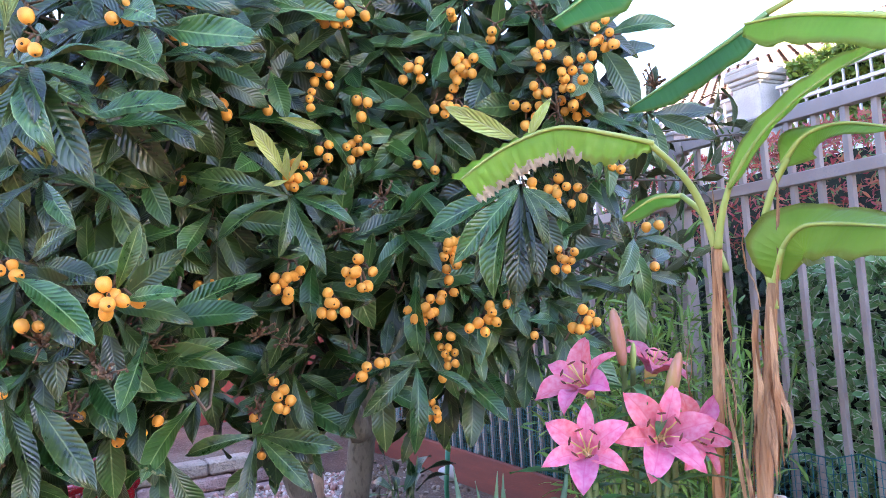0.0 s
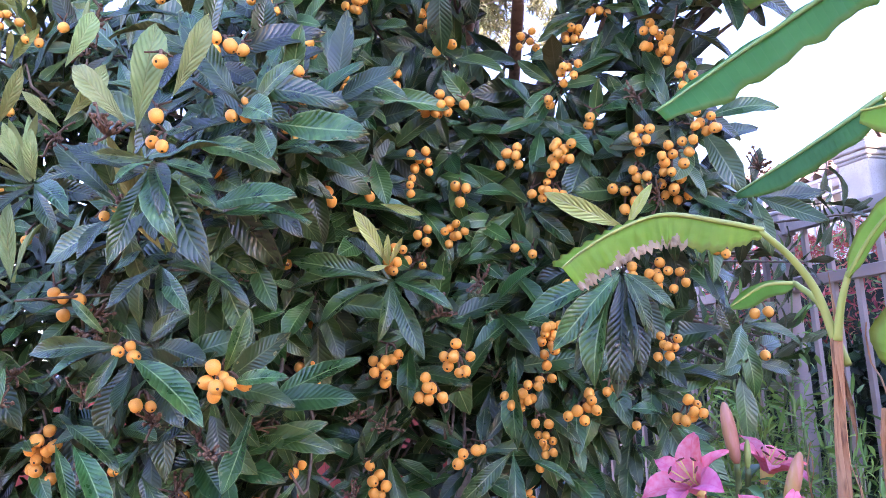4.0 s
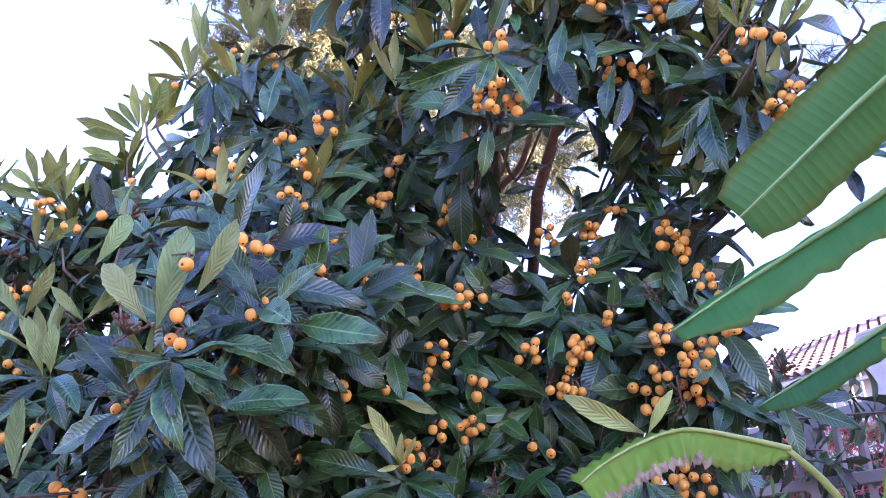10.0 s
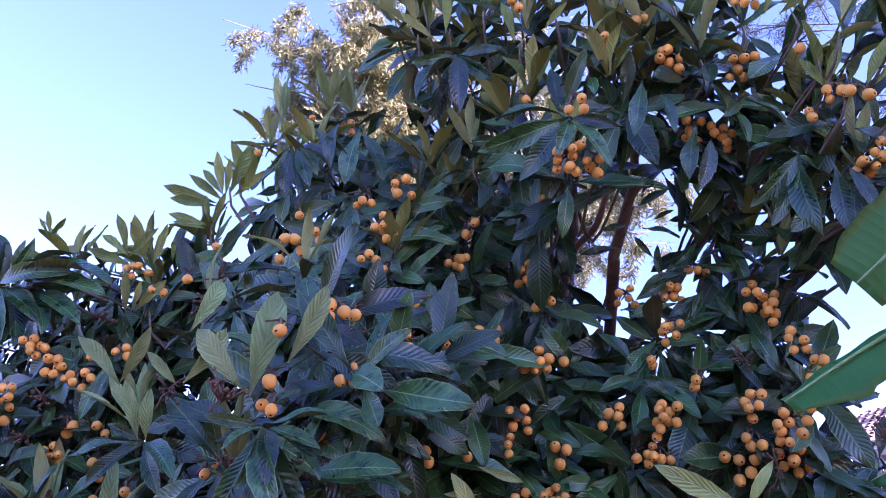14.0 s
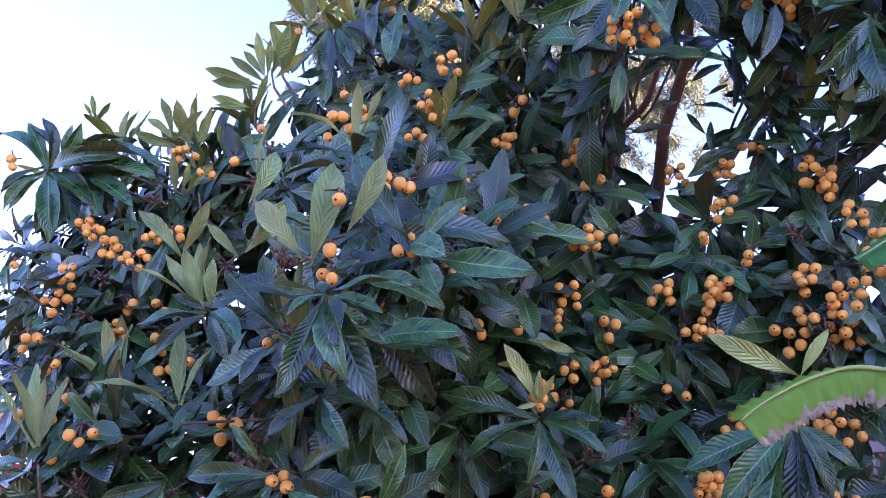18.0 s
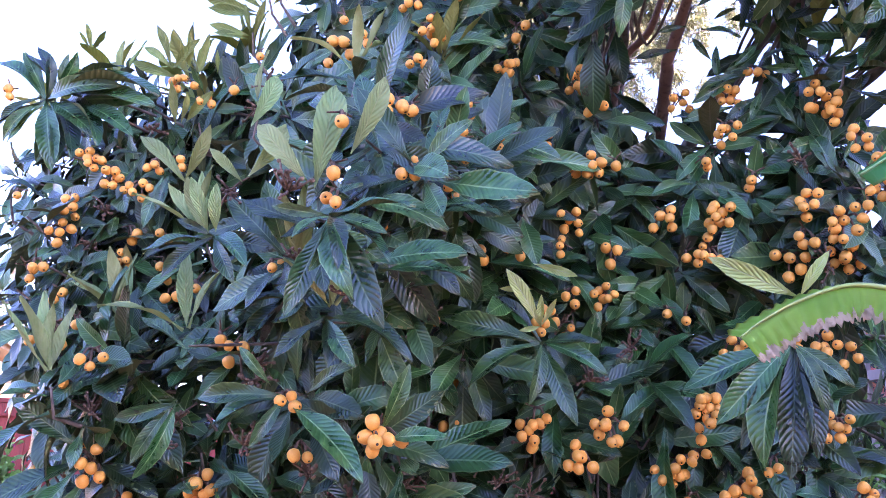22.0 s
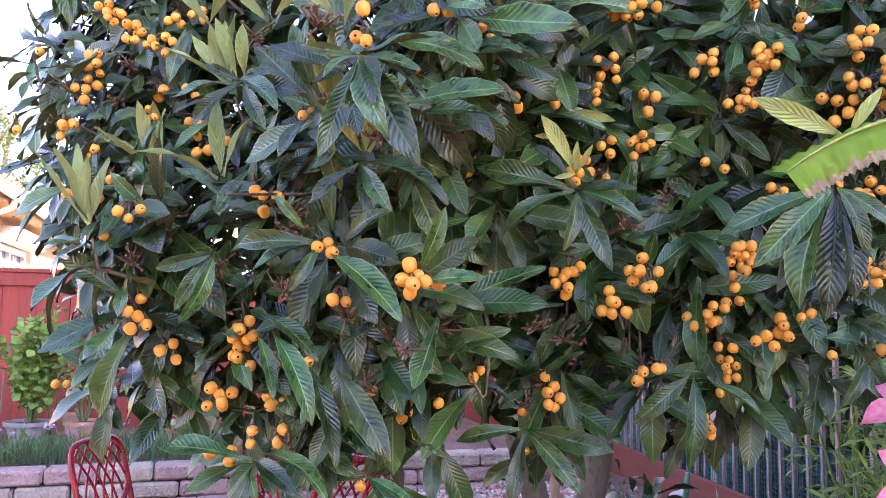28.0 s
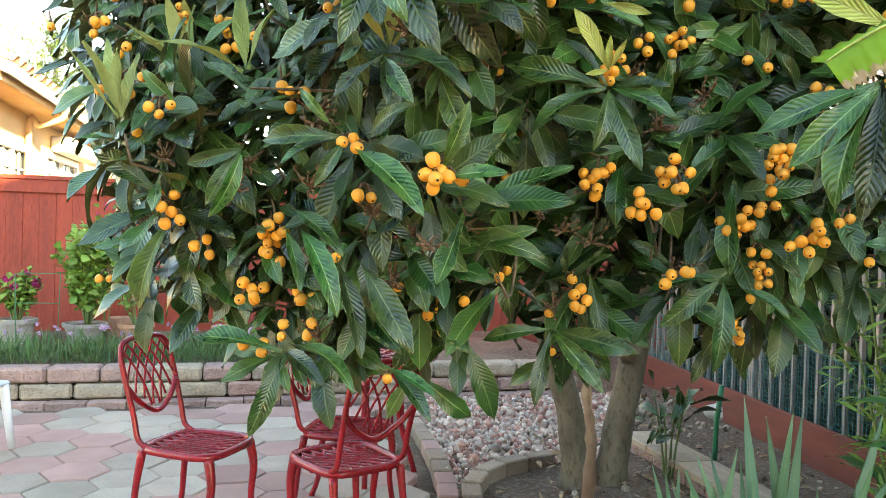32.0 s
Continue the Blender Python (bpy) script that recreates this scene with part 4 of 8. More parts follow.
west_flank_leaves = [
    (-1.631, 1.9, 2.39, -1.733, 1.87, 2.378), (-1.643, 1.9, 2.343, -1.663, 1.85, 2.216),
    (-1.534, 1.9, 2.316, -1.553, 1.85, 2.12), (-1.514, 1.9, 2.314, -1.521, 1.86, 2.174),
    (-1.699, 1.9, 2.253, -1.832, 1.87, 2.196), (-1.845, 1.9, 2.282, -2.006, 1.87, 2.322),
    (-1.841, 1.9, 2.262, -2.034, 1.87, 2.17), (-1.697, 1.9, 2.088, -1.847, 1.92, 2.212),
    (-1.714, 1.9, 2.071, -1.806, 1.87, 1.945), (-1.724, 1.9, 2.018, -1.597, 1.86, 1.854),
    (-1.594, 1.9, 1.978, -1.426, 1.86, 1.851), (-1.561, 1.9, 2.011, -1.349, 1.87, 1.964),
    (-1.963, 1.9, 1.955, -2.013, 1.87, 1.847), (-1.946, 1.9, 1.973, -2.014, 1.87, 2.095),
    (-1.988, 1.9, 2.272, -2.146, 1.87, 2.332), (-2.017, 1.9, 2.255, -2.017, 1.87, 2.023),
    (-1.415, 1.9, 2.074, -1.56, 1.87, 2.022), (-1.395, 1.9, 2.073, -1.505, 1.87, 1.936),
]
hanging_top_leaves = [
    (-1.075, 2.0, 3.113, -1.131, 1.97, 2.991), (-1.08, 2.0, 3.104, -1.093, 1.97, 2.911),
    (-1.074, 2.0, 3.103, -1.06, 1.97, 2.876), (-1.063, 2.0, 3.102, -0.999, 1.96, 2.875),
    (-1.052, 2.0, 3.1, -0.966, 1.96, 2.901), (-1.042, 2.0, 3.103, -0.946, 1.97, 2.949),
    (-1.042, 2.0, 3.108, -0.892, 1.97, 2.969), (-1.098, 2.0, 3.124, -1.185, 2.03, 3.101),
    (-0.985, 2.0, 3.167, -0.834, 1.97, 3.006), (-0.901, 2.0, 3.178, -0.897, 1.96, 2.963),
    (-0.814, 2.0, 3.14, -0.706, 1.96, 2.893), (-0.815, 2.0, 3.152, -0.841, 1.96, 2.889),
]
west_sprig_leaves = [
    (-1.9, 1.9, 2.799, -1.927, 1.87, 2.853), (-1.893, 1.9, 2.798, -1.9, 1.87, 2.879),
    (-1.891, 1.9, 2.804, -1.814, 1.87, 2.839), (-1.884, 1.9, 2.797, -1.834, 1.87, 2.808),
]
west_spray_leaves = [
    (-1.531, 1.9, 2.642, -1.695, 1.87, 2.707), (-1.553, 1.9, 2.675, -1.654, 1.87, 2.755),
    (-1.562, 1.9, 2.687, -1.613, 1.87, 2.83), (-1.553, 1.9, 2.675, -1.442, 1.87, 2.754),
    (-1.495, 1.9, 2.669, -1.484, 1.87, 2.772), (-1.457, 1.9, 2.635, -1.41, 1.87, 2.767),
    (-1.385, 1.9, 2.638, -1.374, 1.87, 2.703), (-1.518, 1.9, 2.473, -1.532, 1.87, 2.618),
    (-1.483, 1.9, 2.479, -1.372, 1.87, 2.563), (-1.499, 1.9, 2.481, -1.464, 1.87, 2.571),
]
west_crown_leaves = [
    (-1.313, 1.98, 2.896, -1.519, 1.95, 2.978), (-1.311, 1.98, 2.884, -1.485, 1.95, 2.923),
    (-1.293, 1.98, 2.905, -1.426, 1.95, 3.012), (-1.297, 1.98, 2.928, -1.33, 1.95, 3.093),
    (-1.275, 1.98, 2.925, -1.207, 1.95, 3.104), (-1.262, 1.98, 2.912, -1.131, 1.95, 2.985),
    (-1.33, 1.98, 2.809, -1.476, 1.95, 2.859), (-1.339, 1.98, 2.799, -1.454, 1.95, 2.825),
    (-1.332, 1.98, 2.82, -1.343, 1.95, 2.916), (-1.319, 1.98, 2.808, -1.268, 1.95, 2.918),
    (-1.297, 1.98, 2.928, -1.373, 1.95, 3.024), (-1.286, 1.98, 2.926, -1.274, 1.95, 3.057),
]
window_side_leaves = [
    (0.243, 2.25, 2.643, 0.344, 2.22, 2.653), (0.25, 2.25, 2.632, 0.36, 2.22, 2.594),
    (0.256, 2.25, 2.612, 0.305, 2.22, 2.517), (0.225, 2.25, 2.626, 0.141, 2.22, 2.607),
    (0.207, 2.25, 2.608, 0.062, 2.22, 2.544), (0.19, 2.25, 2.601, 0.044, 2.22, 2.518),
    (0.25, 2.25, 2.556, 0.205, 2.22, 2.446), (0.279, 2.25, 2.534, 0.325, 2.22, 2.425),
    (0.132, 2.25, 2.588, 0.129, 2.22, 2.7), (0.25, 2.25, 2.71, 0.175, 2.22, 2.626),
    (0.331, 2.25, 2.709, 0.371, 2.2, 2.519), (0.315, 2.25, 2.711, 0.354, 2.22, 2.604),
    (0.248, 2.25, 2.538, 0.135, 2.22, 2.453), (0.165, 2.25, 2.509, 0.015, 2.22, 2.464),
    (0.127, 2.25, 2.807, 0.193, 2.22, 2.82), (0.091, 2.25, 2.782, 0.2, 2.22, 2.72),
    (0.049, 2.25, 2.798, -0.039, 2.22, 2.772), (0.017, 2.25, 2.72, -0.113, 2.22, 2.691),
    (0.115, 2.25, 2.668, 0.061, 2.22, 2.738), (0.191, 2.25, 2.778, 0.265, 2.22, 2.721),
    (0.26, 2.25, 2.808, 0.173, 2.22, 2.783),
]
window_sprig_leaves = [
    (0.291, 2.3, 2.896, 0.27, 2.27, 2.964), (0.31, 2.3, 2.914, 0.348, 2.27, 2.983),
    (0.299, 2.3, 2.894, 0.348, 2.27, 2.91), (0.27, 2.3, 2.857, 0.222, 2.27, 2.909),
    (0.389, 2.3, 2.881, 0.416, 2.27, 2.93), (0.397, 2.3, 2.879, 0.454, 2.27, 2.913),
    (0.387, 2.3, 2.86, 0.378, 2.27, 2.957), (0.284, 2.3, 2.834, 0.233, 2.27, 2.845),
    (0.458, 2.3, 2.72, 0.478, 2.27, 2.788), (0.458, 2.3, 2.72, 0.544, 2.27, 2.759),
    (0.458, 2.3, 2.72, 0.406, 2.27, 2.789), (0.441, 2.3, 2.654, 0.511, 2.27, 2.686),
    (0.445, 2.3, 2.624, 0.522, 2.27, 2.656), (0.441, 2.3, 2.712, 0.37, 2.27, 2.754),
    (0.424, 2.3, 2.637, 0.392, 2.27, 2.673),
]
DEEP_PLACED = window_side_leaves + west_flank_leaves
DARK_PLACED = left_tip_ring_leaves + hanging_top_leaves + fruit_star_leaves + left_star_leaves + second_star_leaves + low_star_leaves + bright_star_leaves + drooping_star_leaves + left_tip_leaves + low_branch_leaves + hem_star_leaves + trunk_star_leaves + dangling_star_leaves + top_star_leaves + top_left_star_leaves + top_right_star_leaves
PALE_PLACED = pale_upright_leaves + pale_left_leaves
NEW_PLACED = new_shoot_leaves + pale_pair_leaves
OLIVE_PLACED = top_olive_leaves + west_sprig_leaves + west_spray_leaves + west_crown_leaves

tree = empty("loquat_tree", pose(-0.82, 4.5, 0), "large loquat tree laden with ripe orange fruit", "tree")
TREE_AT = Vector((-0.82, 4.5, 0))


def grown(name, bm, material, label=""):
    bmesh.ops.translate(bm, verts=bm.verts, vec=-TREE_AT)
    return part(name, bm, material, tree, label)


def wood(name, points, r0, r1, material, label="", steps=6, sides=10, knots=0.012):
    line = curve(points, steps)
    bm = bmesh.new()
    tube(bm, line, [r0 + (r1 - r0) * i / (len(line) - 1) for i in range(len(line))], sides)
    for v in bm.verts:
        v.co += Vector((noise.noise(v.co * 6), noise.noise(v.co * 6 + Vector((9, 0, 0))), 0)) * knots
    grown(name, bm, material, label)
    return line


branches = []
branches += wood("trunk", [(-0.93, 4.46, -0.06), (-0.92, 4.46, 0.12), (-0.98, 4.42, 0.5), (-1.08, 4.36, 0.85), (-1.12, 4.2, 1.3), (-1.06, 3.95, 1.75)], 0.092, 0.055, BARK, "smooth grey-brown leaning trunk", sides=16)
branches += wood("trunk", [(-0.72, 4.55, -0.06), (-0.72, 4.55, 0.12), (-0.66, 4.55, 0.5), (-0.58, 4.5, 0.95), (-0.5, 4.3, 1.4), (-0.4, 4.0, 1.85), (-0.32, 3.6, 2.3)], 0.098, 0.055, BARK, "smooth grey-brown upright trunk", sides=16)
wood("pruned_stub", [(-0.62, 4.5, 0.75), (-0.68, 4.32, 0.98), (-0.7, 4.2, 1.08)], 0.075, 0.07, BARK, "sawn-off branch stub with a pale cut face")
FORK_A, FORK_B = (-1.06, 3.95, 1.75), (-0.32, 3.6, 2.3)
for far_end, mid, r in (
    ((-1.75, 2.15, 2.25), (-1.5, 3.1, 2.2), 0.045), ((-1.6, 1.9, 1.65), (-1.45, 2.9, 1.75), 0.04), ((-0.75, 1.6, 1.6), (-0.95, 2.7, 1.75), 0.042),
    ((-0.72, 1.55, 2.0), (-0.95, 2.6, 2.1), 0.04), ((-0.85, 2.0, 2.75), (-1.0, 3.0, 2.5), 0.042), ((-1.2, 2.3, 3.1), (-1.2, 3.2, 2.7), 0.04),
    ((-1.3, 1.75, 1.15), (-1.3, 2.9, 1.4), 0.035), ((-0.9, 1.7, 0.95), (-1.05, 2.8, 1.25), 0.03)):
    branches += wood("limb", [FORK_A, mid, tuple(Vector(far_end) * 0.62 + Vector(mid) * 0.38)], r, 0.012, LIMB_BARK)
for far_end, mid, r in (
    ((-0.05, 1.75, 3.05), (-0.2, 2.7, 2.75), 0.042), ((0.55, 1.85, 2.95), (0.12, 2.75, 2.7), 0.042), ((-0.35, 2.15, 3.3), (-0.4, 3.0, 2.95), 0.04),
    ((0.3, 2.15, 2.2), (0.0, 2.9, 2.3), 0.04), ((-0.2, 2.1, 2.2), (-0.25, 2.9, 2.25), 0.04), ((-0.15, 2.0, 1.65), (-0.25, 3.0, 1.85), 0.04),
    ((0.35, 2.1, 1.6), (0.05, 3.1, 1.8), 0.036), ((0.05, 2.1, 1.1), (-0.2, 3.3, 1.5), 0.03), ((-0.35, 2.2, 1.1), (-0.45, 3.4, 1.4), 0.03), ((0.9, 1.7, 2.75), (0.5, 2.5, 2.6), 0.03)):
    branches += wood("limb", [FORK_B, mid, tuple(Vector(far_end) * 0.62 + Vector(mid) * 0.38)], r, 0.012, LIMB_BARK)
branches += wood("limb", [(-0.32, 3.6, 2.3), (-0.1, 2.95, 2.5), (-0.02, 2.51, 2.74), (-0.01, 2.44, 2.79), (0.03, 2.35, 2.86), (0.08, 2.25, 2.97), (0.10, 2.12, 3.08), (0.12, 2.0, 3.2)], 0.026, 0.012, REDDISH_BARK, "curved reddish bare limb", knots=0.006)
branches += wood("limb", [(-0.32, 3.6, 2.3), (-0.25, 2.9, 2.6), (-0.18, 2.53, 2.79), (-0.14, 2.46, 2.84), (-0.06, 2.38, 2.88), (0.0, 2.28, 2.98)], 0.02, 0.01, REDDISH_BARK, "curved reddish bare limb", knots=0.005)
wood("limb", [(0.06, 2.29, 2.92), (0.16, 2.22, 3.0), (0.26, 2.1, 3.08)], 0.012, 0.007, REDDISH_BARK, "curved reddish bare limb", knots=0.004)
wood("limb", [(0.239, 2.3, 2.562), (0.316, 2.3, 2.749), (0.423, 2.32, 2.867)], 0.008, 0.004, LIMB_BARK, knots=0.003)
wood("limb", [(0.35, 2.3, 2.55), (0.441, 2.3, 2.654), (0.459, 2.3, 2.719)], 0.007, 0.004, LIMB_BARK, knots=0.003)
HEART = Vector((-0.45, 3.6, 2.1))

LEAF_KINDS = [blade(1, half, bend, fold, wave=wave, teeth=0.045, belly=1.42, rows=10) for half, bend, fold, wave in (
    (0.14, 0.25, 0.22, 0.02), (0.15, 0.55, 0.25, 0.02), (0.13, 0.85, 0.2, 0.03), (0.155, 0.4, 0.38, 0.02), (0.135, 1.15, 0.25, 0.025), (0.145, 0.12, 0.12, 0.035), (0.14, -0.2, 0.3, 0.03), (0.125, 0.7, 0.5, 0.02))]
YOUNG_KINDS = [blade(1, 0.10, 0.3, 0.3), blade(1, 0.115, -0.25, 0.35), blade(1, 0.095, 0.7, 0.25), blade(1, 0.105, 0.05, 0.5)]
shoots, old_leaves, young_leaves = [], [], []


def outward(p, lift=0.35):
    """The way a shoot points: out of the crown and towards the open garden, drooping more the higher it sits."""
    q = Vector((HEART.x, HEART.y, p.z))
    d = (p - q).normalized() * 0.6
    if p.y < 3.0:
        d += Vector((0, -0.5, 0))
    d.z = lift - 0.5 * min(1.0, max(0.0, (p.z - 1.7) / 1.3))
    return d.normalized()


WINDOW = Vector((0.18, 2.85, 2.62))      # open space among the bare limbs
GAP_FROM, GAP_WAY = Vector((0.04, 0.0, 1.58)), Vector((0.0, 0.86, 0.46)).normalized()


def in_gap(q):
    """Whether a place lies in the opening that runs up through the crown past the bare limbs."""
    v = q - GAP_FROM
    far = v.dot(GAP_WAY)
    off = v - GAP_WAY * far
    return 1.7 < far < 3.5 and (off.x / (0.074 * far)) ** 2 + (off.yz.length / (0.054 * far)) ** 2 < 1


OPEN_SIDE = Vector((0.0, 0.05, 1.5))
shown = [(Vector(r[:3]) * (1 - u) + Vector(r[3:]) * u - OPEN_SIDE) for r in DARK_PLACED + PALE_PLACED + OLIVE_PLACED + NEW_PLACED for u in (0.25, 0.55, 0.85)]
shown_way = np.array([list(v.normalized()) for v in shown])
shown_far = np.array([v.length for v in shown])


def before_shown(q):
    """Whether a leaf here would hang in front of one of the leaves that stand out."""
    v = q - OPEN_SIDE
    far = v.length
    return bool(((shown_way @ np.array(list(v / far)) > 0.9992) & (shown_far > far - 0.03)).any())


def whorl(p, axis, n, size, tilt=(45, 112), sag=0.28, spread=0.02):
    """A ring of leaves round the tip of a shoot; the lower ones hang."""
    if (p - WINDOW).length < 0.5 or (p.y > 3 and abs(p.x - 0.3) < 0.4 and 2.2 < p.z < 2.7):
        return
    side = axis.orthogonal().normalized()
    up = axis.cross(side)
    a0 = rng.uniform(0, 6.28)
    for i in range(n):
        u = (i + rng.uniform(0, 0.9)) / n
        a = a0 + i * 2.4 + rng.uniform(-0.3, 0.3)
        t = radians(tilt[0] + (tilt[1] - tilt[0]) * u)
        d = axis * math.cos(t) + (side * math.cos(a) + up * math.sin(a)) * math.sin(t)
        d.z -= sag * (0.3 + u)
        d.normalize()
        face = axis + Vector((0, -0.15, 0.3)) + unit() * 0.42
        at = p - axis * (u * spread * 3) + d * 0.012
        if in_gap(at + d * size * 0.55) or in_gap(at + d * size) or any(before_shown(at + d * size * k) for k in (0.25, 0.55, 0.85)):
            continue
        old_leaves.append((p.y, rng.randrange(len(LEAF_KINDS)), turned(at, d, face, size * rng.uniform(0.6, 1.15) * (0.78 + 0.3 * u))))
    shoots.append((p, axis))


for x, y, z, n in FRUITING:
    p = Vector((x, y, z))
    ax = (outward(p) + unit() * 0.3).normalized()
    whorl(p + Vector((0, 0.05, 0.0)) - ax * 0.07, ax, 5 if p.z < 1.25 else rng.choice((7, 8, 9)) + (1 if p.z > 2.3 else 0), rng.uniform(0.19, 0.23) if p.z < 1.25 else rng.uniform(0.21, 0.265), (58, 104))
for x, y, z in LEAFY:
    p = Vector((x, y, z))
    ax = (outward(p, 0.5) + unit() * 0.4).normalized()
    low = p.z < 1.3
    whorl(p - ax * 0.12 + Vector((0, 0, 0.05 if low else 0)), ax, 7 if low else rng.choice((7, 8, 9, 10)) + (1 if p.z > 2.3 else 0), rng.uniform(0.19, 0.23) if low else rng.uniform(0.21, 0.27), (52, 102))
# older leaves further in along the same shoots
for row in FRUITING + LEAFY:
    p = Vector(row[:3])
    q = p + (HEART - p) * rng.uniform(0.34, 0.6) + unit() * 0.16
    if q.z > 1.22 and (p.z < 2.6 or rng.random() < 0.5) and not (p.x > 0.45 and p.z > 2.5):
        whorl(q, (outward(q) + unit() * 0.6).normalized(), 8, rng.uniform(0.19, 0.24), (40, 120))
    if p.z > 1.9 and rng.random() < (0.4 if p.z > 2.6 else 0.8) and not (p.x > 0.4 and p.z > 2.45):
        q = p + (HEART - p) * rng.uniform(0.08, 0.28) + unit() * 0.12
        whorl(q, (outward(q) + unit() * 0.6).normalized(), 9, rng.uniform(0.2, 0.25), (35, 115))
# the side of the crown that faces away
for i in range(130):
    a, b = rng.uniform(-0.35, math.pi + 0.35), rng.uniform(-0.75, 0.75)
    q = Vector((-0.45, 3.75, 2.05)) + Vector((1.75 * math.cos(a) * math.cos(b), 1.45 * math.sin(a) * math.cos(b), 1.25 * math.sin(b))) * rng.uniform(0.75, 1.05)
    if 1.4 < q.z < 2.72 and not (q.x > 0.1 and q.z > 2.45):
        whorl(q, (q - HEART).normalized(), 8, 0.23, (35, 115))
# pale upright leaves of the new growth
for x, y, z, n in YOUNG:
    p = Vector((x, y, z))
    ax = (outward(p, 0.4) * 0.35 + Vector((0, 0, 1)) + unit() * 0.2).normalized()
    side, a0 = ax.orthogonal().normalized(), rng.uniform(0, 6.28)
    up = ax.cross(side)
    for i in range(n + 1):
        a, t = a0 + i * 2.4, radians(rng.uniform(6, 46))
        d = ax * math.cos(t) + (side * math.cos(a) + up * math.sin(a)) * math.sin(t)
        if before_shown(p + d * 0.1):
            continue
        young_leaves.append((rng.randrange(len(YOUNG_KINDS)), turned(p + d * 0.01, d, ax - d * 0.8 + unit() * 0.2, rng.uniform(0.15, 0.215))))
    whorl(p - ax * 0.04, ax, 6, rng.uniform(0.17, 0.21), (55, 110), 0.2)

# felted olive whorls that crown the tops of the upper shoots
OLIVE_KINDS = [blade(1, 0.125, 0.35, 0.35, rows=8, belly=1.45), blade(1, 0.14, 0.05, 0.45, rows=8, belly=1.4), blade(1, 0.12, -0.25, 0.4, rows=8, belly=1.45), blade(1, 0.13, 0.7, 0.3, rows=8, belly=1.45)]
olive_leaves = []
for row in FRUITING + LEAFY:
    p = Vector(row[:3])
    if p.z < 2.5 or rng.random() > (0.6 if p.z > 2.9 else 0.35):
        continue
    p = p + Vector((0, 0.08, 0.08))
    ax = (outward(p, 0.3) * 0.4 + Vector((0, 0, 1)) + unit() * 0.25).normalized()
    side, a0 = ax.orthogonal().normalized(), rng.uniform(0, 6.28)
    up = ax.cross(side)
    for i in range(rng.choice((6, 7, 8, 9))):
        a, t = a0 + i * 2.4, radians(18 + 6.5 * i + rng.uniform(-8, 8))
        d = ax * math.cos(t) + (side * math.cos(a) + up * math.sin(a)) * math.sin(t)
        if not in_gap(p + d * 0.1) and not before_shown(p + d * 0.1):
            olive_leaves.append((rng.randrange(len(OLIVE_KINDS)), turned(p + d * 0.01, d, ax - d * 0.6 + unit() * 0.2, rng.uniform(0.14, 0.2))))

# leafy shoots low inside the crown
for x, y, z in [(-0.73, 1.9, 1.87), (-0.64, 1.95, 1.83), (-0.69, 1.9, 1.74), (-0.73, 1.85, 1.78), (-0.68, 2.0, 1.92), (-0.58, 1.95, 1.75), (-0.43, 2.5, 1.41), (-0.39, 2.5, 1.31), (-0.79, 2.4, 1.31), (-0.32, 2.5, 1.4), (-0.47, 2.4, 1.5), (-0.64, 2.4, 1.39), (-0.59, 2.6, 1.26)]:
    p = Vector((x, y, z))
    whorl(p, (outward(p, 0.4) + unit() * 0.4).normalized(), 9, 0.23, (45, 105))


def spanning(row, kinds, k, loose):
    """The pose that lays blade k from a foot to a tip, its face turned to the open garden."""
    foot, tip = Vector(row[:3]), Vector(row[3:])
    end = kinds[k][0][:len(kinds[k][0]) // 2][-3]
    bow = math.atan2(-end[2], end[1])
    c = (tip - foot).normalized()
    f = (OPEN_SIDE - foot).normalized() + Vector((0, 0, 0.55 if loose > 0.4 else 0.2)) + unit() * loose
    f = (f - c * f.dot(c)).normalized()
    return turned(foot, c * math.cos(bow) + f * math.sin(bow), f * math.cos(bow) - c * math.sin(bow), (tip - foot).length / math.hypot(end[1], end[2]))


old_leaves.sort(key=lambda q: q[0])
shift = Matrix.Translation(-TREE_AT)
PLACED_KINDS = [blade(1, half, bend, fold, wave=wave, teeth=0.03, belly=1.36, rows=14) for half, bend, fold, wave in (
    (0.106, 0.35, 0.35, 0.02), (0.116, 0.6, 0.42, 0.015), (0.110, 0.9, 0.5, 0.02), (0.122, 0.5, 0.3, 0.03), (0.102, 1.1, 0.45, 0.02))]
PLACED_OLIVE = [blade(1, half, bend, 0.4, wave=0.02, teeth=0.03, belly=1.3, rows=12) for half, bend in ((0.1, 0.3), (0.11, 0.6), (0.095, -0.3))]
PLACED_PALE = [blade(1, half, bend, fold, wave=wave, teeth=0.03, belly=1.3, rows=14) for half, bend, fold, wave in (
    (0.115, 0.8, 0.4, 0.015), (0.125, 1.1, 0.36, 0.02), (0.11, 0.5, 0.45, 0.02))]
leaf_meshes = [mesh_of("leaf", *k, [LEAF_TOP, LEAF_UNDER]) for k in LEAF_KINDS]
young_meshes = [mesh_of("young_leaf", *k, [YOUNG_TOP, YOUNG_UNDER]) for k in YOUNG_KINDS]
